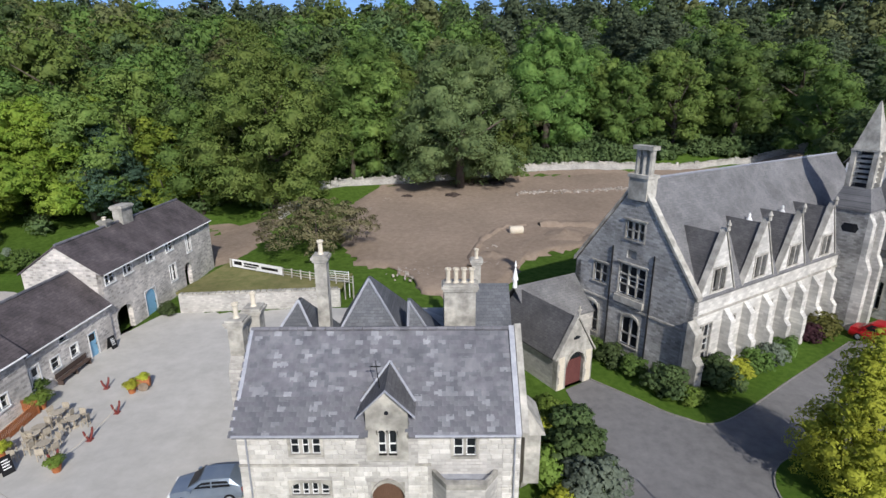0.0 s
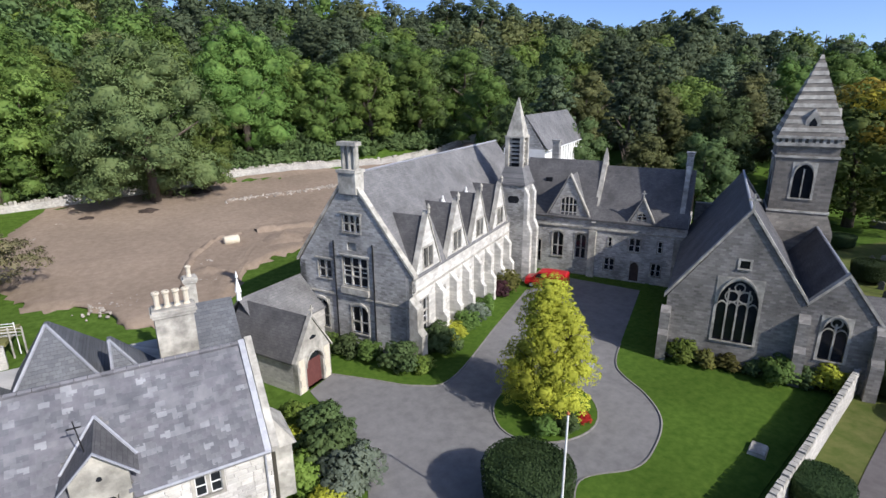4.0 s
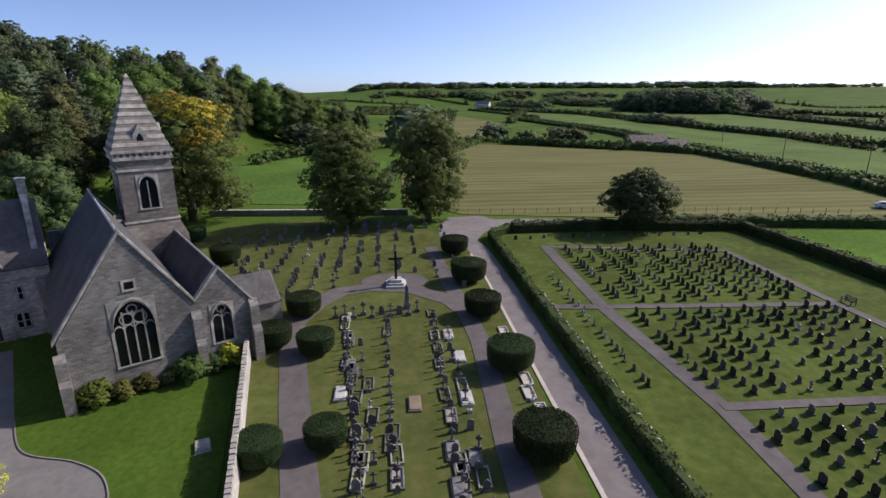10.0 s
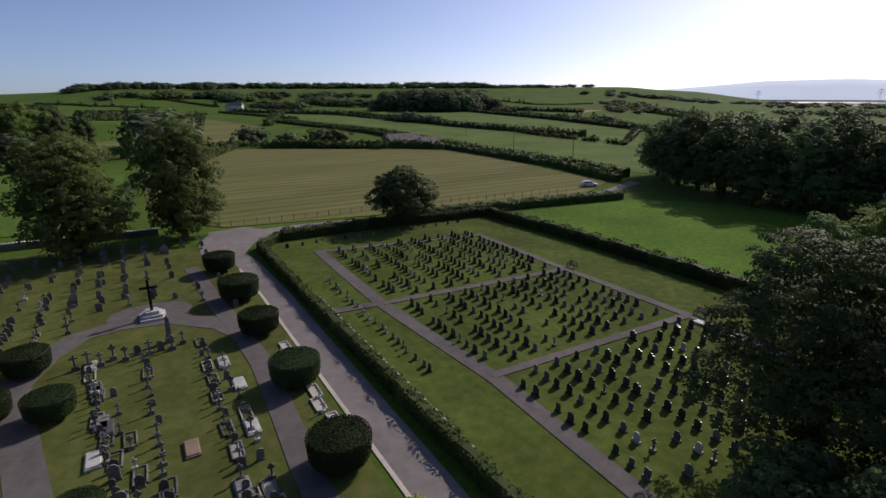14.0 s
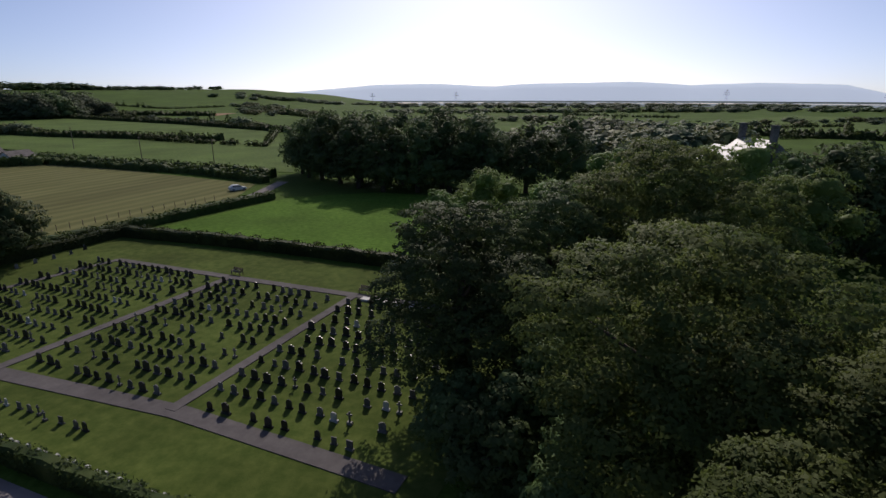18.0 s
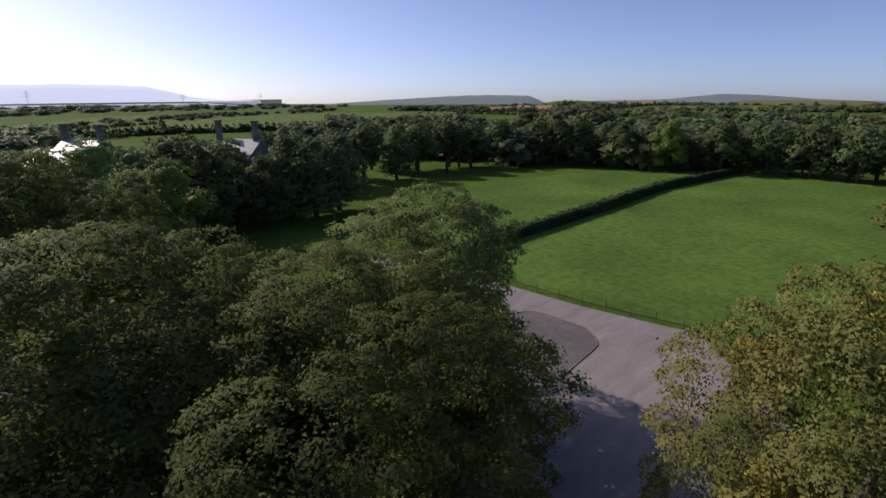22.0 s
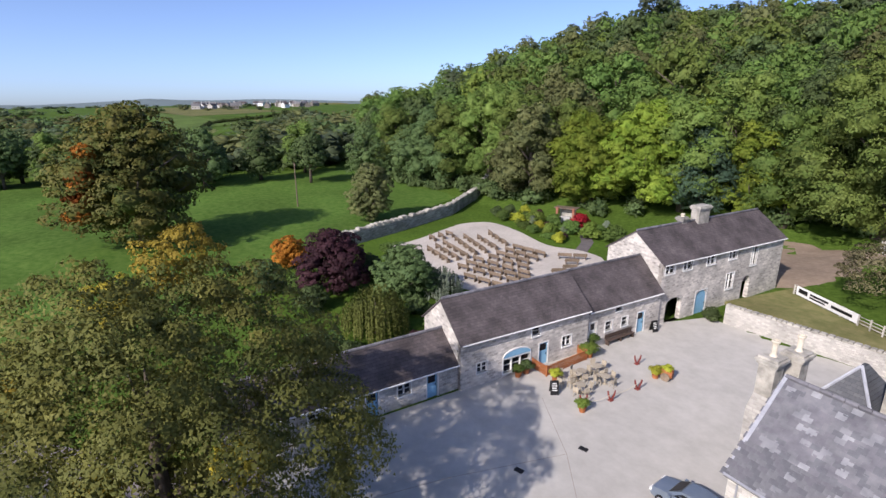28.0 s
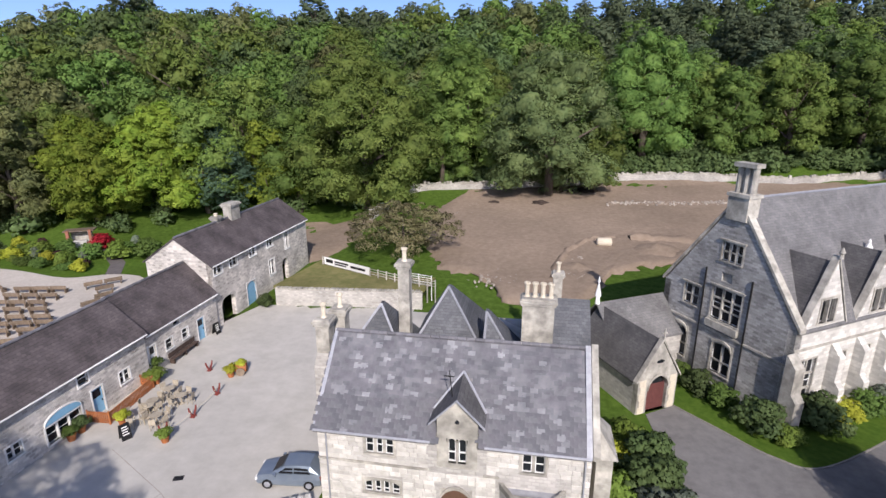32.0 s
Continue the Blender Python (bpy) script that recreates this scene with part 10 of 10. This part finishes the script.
def hedgerow(pts, h=2.2, gaps=0.1):
    """A far hedge: bushes set close along a line, joined."""
    lst = []
    for (ax_, ay_), (bx_, by_) in zip(pts, pts[1:]):
        L = math.dist((ax_, ay_), (bx_, by_))
        n = max(1, int(L / (h * 1.15)))
        for i in range(n):
            if fr.random() < gaps:
                continue
            u = (i + fr.uniform(0, 0.8)) / n
            x, y = ax_ + (bx_ - ax_) * u, ay_ + (by_ - ay_) * u
            s = h / 2 * fr.uniform(0.75, 1.2)
            lst.append((BUSH, pose(x, y, land(x, y) - 0.2, 0, 0, fr.uniform(0, 360)) @ Matrix.Diagonal((s, s, s * (2.2 if fr.random() < 0.05 else 1), 1))))
    tagged(new("distant_hedge", merged("distant_hedge", lst, M["leaf_hedge"])), "dark green field hedge in the distance", "hedge", kind="stuff")


BUSH = crown_mesh("bush", M["leaf_hedge"], 5, 1.6, 2.0, lobes=2, leaves=44, size=0.5, spread=0.75, clump=0.5)
for pts, h, gaps in (
        ([(173, 44), (186, 39), (205, 27), (222, 4), (238, -32)], 4.5, 0.02), ([(297, 37), (401, 13), (491, -21), (598, -74)], 3.0, 0.05), ([(1000, 110), (853, 34), (786, -42)], 4.0, 0), ([(1135, 23), (1005, -65), (821, -118)], 4.5, 0),
        ([(644, -93), (452, -126), (421, -104)], 3, 0), ([(252, -35), (234, -53), (212, -80), (203, -94)], 3.2, 0), ([(655, -178), (404, -186), (331, -196), (283, -203), (224, -190), (200, -188), (159, -186)], 3.0, 0.2),
        ([(576, -411), (460, -355), (368, -324), (292, -300), (242, -284)], 3.6, 0.02), ([(797, -556), (621, -544), (602, -624)], 3.6, 0.05), ([(608, -682), (421, -512), (308, -423), (264, -402)], 4.5, 0.02), ([(242, -284), (216, -264), (160, -187)], 3.2, 0.05),
        ([(285, -556), (104, -621), (-64, -715)], 4.5, 0.05), ([(60, -330), (-10, -283), (-88, -330), (-115, -434), (-47, -392)], 3.2, 0.1), ([(61, -370), (91, -548), (-12, -523)], 3.5, 0.1),
        ([(-250, -355), (-296, -242), (-406, -320), (-385, -402)], 3.2, 0.1), ([(-414, -515), (-455, -358), (-471, -293), (-442, -185), (-421, -80)], 4, 0), ([(-523, -381), (-884, -594)], 4, 0.1), ([(-530, -350), (-928, -411), (-653, -242)], 4, 0.1),
        ([(-671, -172), (-812, -122)], 4, 0.05), ([(-271, 25), (-419, 57), (-525, 139), (-369, 95)], 3, 0.05)):
    hedgerow(pts, h * 0.75, gaps)
# single hedgerow trees and woods
for pts, w, cnt, sc, keys in (
        ([(254, -49), (256, -52)], 1, 2, 1.1, "c"), ([(249, -62), (250, -64)], 1, 1, 0.8, "b"), ([(239, -74), (236, -84)], 1, 3, 0.85, "b"), ([(200, 30), (214, 14)], 3, 4, 1.0, "b"), ([(228, 36), (236, 30)], 2, 3, 1.25, "c"), ([(255, -8), (262, -20)], 4, 5, 1.6, "bc"),
        ([(368, -324), (300, -302)], 2, 5, 0.9, "bc"), ([(268, -292), (264, -291)], 1, 2, 1.25, "c"), ([(242, -284), (252, -286)], 2, 2, 0.8, "b"), ([(430, -340), (330, -312)], 3, 6, 0.8, "bc"), ([(576, -411), (460, -355)], 6, 16, 0.9, "bc"),
        ([(606, -264), (530, -320), (559, -399)], 16, 60, 3.5, "acc"), ([(640, -300), (600, -400)], 18, 26, 3.4, "cc"), ([(331, -196), (405, -188)], 4, 14, 0.75, "bc"),
        ([(783, -140), (775, -165), (680, -200)], 14, 16, 1.2, "abc"), ([(923, -177), (1065, -146)], 14, 20, 1.4, "abc"), ([(899, -265), (821, -280), (731, -292)], 22, 30, 1.35, "abc"),
        ([(1400, 60), (1380, -260), (1240, -640), (1000, -980)], 40, 240, 1.45, "aacc"), ([(1340, 30), (1330, -60)], 30, 14, 2.2, "cc"), ([(1300, -150), (1290, -190)], 30, 10, 2.3, "cc"), ([(1180, -700), (1090, -800)], 30, 16, 2.2, "ac"), ([(1050, 0), (1000, -300), (900, -560)], 40, 60, 1.2, "abc"), ([(608, -682), (421, -512), (308, -423)], 30, 70, 1.0, "abcc"), ([(760, -820), (560, -900), (300, -980), (0, -1050), (-300, -1060)], 60, 170, 1.2, "acc"),
        ([(60, -150), (30, -230), (20, -300)], 22, 70, 1.05, "bcc"), ([(20, -170), (-10, -256), (0, -300)], 20, 56, 1.0, "bcc"), ([(285, -556), (104, -621), (-64, -715)], 26, 60, 1.0, "acc"), ([(200, -330), (120, -420), (60, -440)], 26, 44, 0.9, "bcc"), ([(400, -760), (0, -860), (-400, -800)], 40, 110, 1.1, "acc"),
        ([(-60, -420), (-160, -520), (-330, -560)], 22, 50, 0.8, "bcc"), ([(60, -700), (-160, -760), (-420, -700)], 40, 80, 0.9, "acc"), ([(-20, -150), (-70, -165), (-120, -160)], 22, 60, 0.8, "bcc"), ([(-120, -140), (-165, -110), (-180, -60)], 20, 56, 1.1, "bcc"), ([(-100, -185), (-170, -170), (-215, -150)], 26, 60, 0.75, "bcc"), ([(-190, -110), (-205, -60), (-200, -10)], 16, 50, 1.0, "abcc"), ([(-120, -230), (-200, -260), (-250, -240)], 28, 60, 1.0, "bcc"),
        ([(-235, -95), (-260, -60), (-255, 0)], 18, 44, 0.95, "abc"), ([(-336, -256), (-343, -237), (-300, -190)], 16, 36, 1.3, "bcc"), ([(-330, -180), (-320, -110), (-330, -30)], 18, 50, 0.85, "abc"), ([(-414, -515), (-455, -358), (-471, -293)], 24, 60, 1.05, "bcc"), ([(-471, -293), (-442, -185), (-421, -80), (-440, 0)], 26, 70, 0.8, "abc"),
        ([(-560, -300), (-640, -180), (-700, -60)], 24, 50, 0.7, "abc"), ([(-520, -600), (-700, -500), (-860, -300)], 30, 50, 0.6, "acc"), ([(-1000, -500), (-1100, -250), (-1150, 0), (-1100, 200)], 40, 60, 0.5, "acc"), ([(-172, 8), (-185, 36), (-176, 58)], 12, 26, 1.1, "abc"), ([(-200, 60), (-240, 90), (-330, 130)], 22, 46, 1.1, "ab"), ([(-700, 90), (-900, 130), (-1000, 280)], 60, 40, 0.45, "abc"), ([(-860, 60), (-960, 220)], 50, 30, 0.5, "abc"), ([(-300, 60), (-380, 110), (-520, 160)], 16, 40, 0.75, "abc")):
    belt(pts, w, cnt, sc, keys, "distant_trees", "belt of distant dark green trees")
# wooded hill to the south-west and blue hills on the skyline, haze painted in
def ridge(name, az0, az1, r, tops, mat, label, depth=500):
    g = Geo()
    n = 60
    for i in range(n + 1):
        az = az0 + (az1 - az0) * i / n
        e = float(np.interp(az, [a for a, b in tops], [b for a, b in tops]))
        z = 22 + r * math.tan(radians(e)) + r * 0.0006 * (noise.noise(Vector((az * 0.9, r, 0))) + 0.6 * noise.noise(Vector((az * 3.3, r, 5))))
        for rr, zz in ((r - depth, -30), (r - depth * 0.4, z * 0.5), (r, z), (r + depth, -60)):
            g.v.append((rr * math.sin(radians(az)), rr * math.cos(radians(az)), zz))
    for i in range(n):
        g.f += [(i * 4 + j, i * 4 + j + 1, (i + 1) * 4 + j + 1, (i + 1) * 4 + j) for j in range(3)]
    return tagged(g.ob(name, M[mat], smooth=True), label, "hills", kind="structure")


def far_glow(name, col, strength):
    """Haze put into colour and emission, for the backdrop alone."""
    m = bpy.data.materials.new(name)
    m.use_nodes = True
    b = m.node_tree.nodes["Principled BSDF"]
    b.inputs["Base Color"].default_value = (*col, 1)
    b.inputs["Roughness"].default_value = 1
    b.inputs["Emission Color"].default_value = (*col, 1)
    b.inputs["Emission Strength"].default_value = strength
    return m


# aerial haze is put into these tints and their glow
M["far_haze"] = far_glow("blue_painted_haze", (0.4, 0.48, 0.58), 0.8)
M["mid_blue"] = far_glow("grey_blue_painted_haze", (0.16, 0.2, 0.23), 0.7)
M["hill_haze"] = far_glow("blue_green_painted_haze", (0.1, 0.135, 0.14), 0.22)
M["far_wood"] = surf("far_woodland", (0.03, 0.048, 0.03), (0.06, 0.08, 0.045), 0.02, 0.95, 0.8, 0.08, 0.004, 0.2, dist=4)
ridge("backdrop_hills", 138, 204, 3900, [(138, -0.3), (146, 0.3), (151, 0.75), (157, 0.85), (163, 0.55), (166, 0.8), (177, 0.95), (182, 0.6), (188, 0.75), (194, 0.55), (197, -0.2), (199, -0.9), (204, -1.3)], "far_haze", "far horizon hills in painted pale blue haze")
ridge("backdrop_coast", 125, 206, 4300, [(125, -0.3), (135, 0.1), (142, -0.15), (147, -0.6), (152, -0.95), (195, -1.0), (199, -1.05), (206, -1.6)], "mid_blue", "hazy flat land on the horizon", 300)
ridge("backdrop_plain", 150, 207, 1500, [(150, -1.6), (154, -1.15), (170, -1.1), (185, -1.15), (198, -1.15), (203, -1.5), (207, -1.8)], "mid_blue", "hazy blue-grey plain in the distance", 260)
ridge("backdrop_wood", 160, 212, 1050, [(160, -1.9), (166, -1.26), (172, -1.34), (180, -1.2), (190, -1.28), (200, -1.22), (206, -1.3), (212, -2.0)], "hill_haze", "hazy woods in the distance", 120)
ridge("wooded_hill", 208, 242, 1350, [(208, -1.4), (215.6, -0.92), (223.5, -0.5), (227, -0.42), (231.5, -0.5), (233, -1.2), (238, -1.4), (242, -1.6)], "hill_haze", "dark wooded hill on the horizon", 350)
ridge("far_hill", 238, 268, 1900, [(238, -1.2), (244, -0.98), (247, -0.6), (249.7, -0.36), (253, -0.5), (259, -0.98), (264, -1.25), (268, -1.4)], "hill_haze", "low wooded hill on the horizon", 400)
ridge("village_hill", 262, 300, 2000, [(262, -1.4), (267, -1.1), (272.6, -0.6), (278, -0.9), (282.2, -0.75), (286, -0.9), (290.4, -1.2), (300, -1.5)], "hill_haze", "low wooded hill behind the village", 400)

for az0, az1, r, top, mat, label in ((212, 222, 1050, -1.35, "pasture", "pale green field below the wooded hill"), (232.5, 240, 1250, -0.98, "pasture", "far green field on the skyline"), (239, 247, 1300, -1.0, "ploughed", "far ploughed field on the skyline"), (250, 262, 1500, -0.92, "stubble", "far stubble field below the low hill"), (281, 292, 1300, -1.15, "stubble", "far stubble field beside the village")):
    mid = (az0 + az1) / 2
    ridge("far_field", az0, az1, r, [(az0, top - 0.5), (az0 + 1.5, top - 0.06), (mid, top), (az1 - 1.5, top - 0.1), (az1, top - 0.5)], mat, label, 160)


def cottage(x, y, turn, L, w, e, r, label, wall="white", roof="slate", chim=1):
    t = thing("far_house", x, y, land(x, y), turn, label, "house", "")
    Geo().box(-L / 2, L / 2, -w / 2, w / 2, 0, e).ob("wall", M[wall], t)
    for s in (-1, 1):
        g = Geo()
        slope(g, (-L / 2 - 0.3, s * (w / 2 + 0.3), e - 0.1), (L / 2 + 0.3, s * (w / 2 + 0.3), e - 0.1), (L / 2 + 0.3, 0, r), (-L / 2 - 0.3, 0, r))
        g.ob("roof", M[roof], t)
        q = Geo()
        Face(-L / 2, 0, 0, -1).slab(q, [(-w / 2, e), (w / 2, e), (0, r - 0.15)], -0.3, 0) if s < 0 else Face(L / 2, 0, 0, 1).slab(q, [(-w / 2, e), (w / 2, e), (0, r - 0.15)], -0.3, 0)
        q.ob("gable", M[wall], t)
    for i in range(chim):
        x0 = -L / 2 + 0.6 + i * (L - 1.2)
        Geo().box(x0 - 0.4, x0 + 0.4, -0.4, 0.4, r - 0.8, r + 1.3).ob("chimney", M["stone"], t)
    n = max(2, int(L / 3))
    for i in range(n):
        u = -L / 2 + L * (i + 0.5) / n
        for s in (-1, 1):
            Geo().box(u - 0.45, u + 0.45, s * w / 2 - 0.03, s * w / 2 + 0.03, e * 0.4, e * 0.75).ob("window", M["glass"], t)


cottage(210, -104, 95, 16, 7, 2.8, 5.4, "long low stone farm building beside the lane", "stone", "dark_slate", 0)
cottage(198, -110, 95, 8, 6, 2.6, 4.6, "pale farm outbuilding beside the lane", "white", "dark_slate", 0)
cottage(700, -120, 60, 18, 9, 6, 10, "distant white farmhouse among trees")
cottage(-228, -118, 30, 11, 7, 4, 7, "white cottage among the trees")
cottage(-244, -122, 60, 9, 6, 3.5, 6, "white cottage among the trees")
hs = random.Random(31)
for i in range(40):
    az, r = hs.uniform(276.5, 288), hs.uniform(760, 960)
    x, y = r * math.sin(radians(az)), r * math.cos(radians(az))
    cottage(x, y, hs.uniform(0, 180), hs.uniform(8, 12), 7, 4.6, 7.4, "distant village house with pale walls", hs.choice(("white", "rubble", "rubble", "brown_stone")), hs.choice(("slate", "dark_slate")))
# tall house among trees to the south, its wet-looking slates catching the sun
bright = surf("shiny_slate", (0.2, 0.2, 0.22), (0.28, 0.28, 0.3), 2, 0.5, 0.1)
M["bright_slate"] = bright
for mx, my, blocks in ((-17.5, -119, ((-5, 5, -5.5, 5.5, 10, 14.1), (6.5, 13, -4, 4, 9, 12))), (-43, -110, ((-6, 3, -5, 5, 9.5, 13.2), (4.2, 9, -3.5, 3.5, 9.2, 11.8)))):
    t = thing("manor_house", mx, my, 0, -61, "tall dark stone house among trees with shining slate roofs", "house")
    for x0, x1, y0, y1, e, r in blocks:
        Geo().box(x0, x1, y0, y1, 0, e).ob("wall", M["brown_stone"], t)
        ym = (y0 + y1) / 2
        for s in (-1, 1):
            g = Geo()
            slope(g, (x0, ym + s * (y1 - y0) / 2 * 1.05, e), (x1, ym + s * (y1 - y0) / 2 * 1.05, e), (x1, ym, r), (x0, ym, r))
            g.ob("roof", M["bright_slate"], t, "slate roof slope shining in the sun")
            q = Geo()
            Face(x0 if s < 0 else x1, ym, 0, s).slab(q, [((y0 - y1) / 2, e), ((y1 - y0) / 2, e), (0, r - 0.15)], -0.4, 0)
            q.ob("gable", M["brown_stone"], t)
    for x, y in ((-4.6, 0), (4.4, 0)):
        Geo().box(x - 0.4, x + 0.4, y - 0.55, y + 0.55, 8, 16.6).box(x - 0.5, x + 0.5, y - 0.65, y + 0.65, 16.6, 16.9).ob("chimney", M["brown_stone"], t)
# pylons far off on the plain
for az, h in ((150.5, 24), (159.2, 30), (185.2, 32), (197, 26), (204, 26)):
    px_, py_ = 1180 * math.sin(radians(az)), 1180 * math.cos(radians(az))
    t = thing("pylon", px_, py_, land(px_, py_), -az, "grey lattice power pylon in the distance", "pylon", "distant pylons")
    for sx in (-1, 1):
        for sy in (-1, 1):
            Geo().tube([(2.6 * sx, 2.6 * sy, -1), (0.6 * sx, 0.6 * sy, h * 0.7), (0.2 * sx, 0.2 * sy, h)], [0.22, 0.18, 0.14], 4).ob("leg", M["lead"], t)
    for k, w in ((0.7, 5.5), (0.82, 4.6), (0.93, 3.6)):
        Geo().box(-w, w, -0.2, 0.2, h * k - 0.25, h * k + 0.25).ob("arm", M["lead"], t)
# two cars by the farm
for x, y, a in ((196, -117, 95), (93.5, -98, 60)):
    vehicle("distant_car", x, y, a, M["white"], "small pale car far down the lane", hatch, hcab, hglass, wheels4)

# ---- slates and stone blocks of the lodge ----
def patched(name, kind):
    """Slate that is grey, with some pieces renewed in paler stone."""
    m = surf(name, (0.112, 0.114, 0.124), (0.165, 0.165, 0.172), 1.2, 0.6, 0.3, 20, 0.6, 0.15)
    n, l = m.node_tree.nodes, m.node_tree.links
    src = n.new("ShaderNodeNewGeometry").outputs["Random Per Island"] if kind == "island" else n.new("ShaderNodeObjectInfo").outputs["Random"]
    ramp = n.new("ShaderNodeValToRGB")
    ramp.color_ramp.interpolation = "CONSTANT"
    e = ramp.color_ramp.elements
    e[0].position, e[0].color = 0.0, (0.82, 0.83, 0.86, 1)
    e[1].position, e[1].color = 0.25, (0.98, 0.95, 0.99, 1)
    for pos, c in ((0.6, (1.08, 1.07, 1.08, 1)), (0.86, (1.35, 1.36, 1.36, 1)), (0.94, (1.72, 1.74, 1.72, 1))):
        k = e.new(pos)
        k.color = c
    l.new(src, ramp.inputs[0])
    mix = n.new("ShaderNodeMix")
    mix.data_type, mix.blend_type = "RGBA", "MULTIPLY"
    mix.inputs["Factor"].default_value = 1
    b = n["Principled BSDF"]
    old = b.inputs["Base Color"].links[0].from_socket
    l.new(old, mix.inputs["A"])
    l.new(ramp.outputs[0], mix.inputs["B"])
    l.new(mix.outputs["Result"], b.inputs["Base Color"])
    return m


M["slate_one"], M["slate_many"] = patched("lodge_slate", "object"), patched("lodge_slates", "island")
e0, r0 = Vector((0, LY - 0.34, LEV - 0.21)), Vector((0, LRY, LRZ))
up = (r0 - e0).normalized()
nrm = Vector((0, -up.z, up.y))
SW, SE = 0.4, 0.25
rows_n = int((r0 - e0).length / SE)
tilt = math.degrees(math.atan2(up.z, up.y))
one = [Geo().hull([(-SW * 0.496, 0, 0.0), (SW * 0.496, 0, 0.0), (SW * 0.496, SE * 1.35, -0.006), (-SW * 0.496, SE * 1.35, -0.006)], [(-SW * 0.496 + a, b, 0.013), (SW * 0.496, c, 0.013), (SW * 0.496, SE * 1.35, 0.006), (-SW * 0.496, SE * 1.35, 0.006)]).mesh("slate", M["slate_one"]) for a, b, c in ((0, 0, 0), (0.01, 0.006, 0), (0, 0, 0.01))]
rs = random.Random(14)
many = []
for j in range(rows_n):
    n = int((LX1 - LX0 - 0.15) / SW)
    for i in range(n + 1):
        x = LX0 - 0.05 + (i + 0.5 * (j % 2)) * SW
        if x > LX1 - 0.22:
            continue
        p = e0 + up * (j * SE) + nrm * 0.03
        if abs(x - (LX0 + 7.45)) < (1.05 if p.y < LY + 0.9 else 1.3 * (1 - (p.y - LY - 0.9) / 1.6)):
            continue
        m = pose(x, p.y, p.z, tilt + rs.uniform(0.6, 1.3), 0, rs.uniform(-0.7, 0.7))
        if j < 8:
            kid("slate", rs.choice(one), lodge, m)
        else:
            many.append((rs.choice(one), m))
o = new("slates", merged("slates", many, M["slate_many"]))
o.parent = lodge
tagged(o, kind="stuff")

M["block_many"] = surf("wall_blocks", (0.46, 0.44, 0.4), (0.62, 0.6, 0.56), 2.5, 0.9, 0.55, 16, 0.5, 0.16, island=0.28)
rs = random.Random(15)
count, rest = 0, Geo()
z = LEV - 0.02
hold = fh + [(LX0 * 0 + 7.45 - 1.32, 7.45 + 1.32, 4.0, 6.0), (9.6, 13.0, 0, 3.8)]
while z > 0.1:
    hgt = rs.choice((0.2, 0.24, 0.28))
    z0 = z - hgt
    s = 0.0
    while s < LX1 - LX0 - 0.1:
        w = min(rs.uniform(0.32, 0.72), LX1 - LX0 - s)
        s1 = s + w
        clash = [h for h in hold if s1 > h[0] - 0.17 and s < h[1] + 0.17 and z > h[2] - 0.14 and z0 < h[3] + 0.16]
        if clash:
            left = min(h[0] for h in clash) - 0.17
            if left - s > 0.15:
                s1 = left
            else:
                s = max(h[1] for h in clash) + 0.17
                continue
        d = rs.uniform(0.012, 0.04)
        g = Geo()
        c = 0.012
        g.hull([ff.p(s + c, 0, z0 + c), ff.p(s1 - c, 0, z0 + c), ff.p(s1 - c, 0, z - c), ff.p(s + c, 0, z - c)],
               [ff.p(s + 2 * c, d, z0 + 2 * c), ff.p(s1 - 2 * c, d, z0 + 2 * c), ff.p(s1 - 2 * c, d, z - 2 * c), ff.p(s + 2 * c, d, z - 2 * c)])
        if count < 300:
            g.ob("stone_block", M["block"], lodge)
        else:
            rest.add(g.v, g.f)
        count += 1
        s = s1
    z = z0
tagged(rest.ob("stone_blocks", M["block_many"], lodge), kind="stuff")
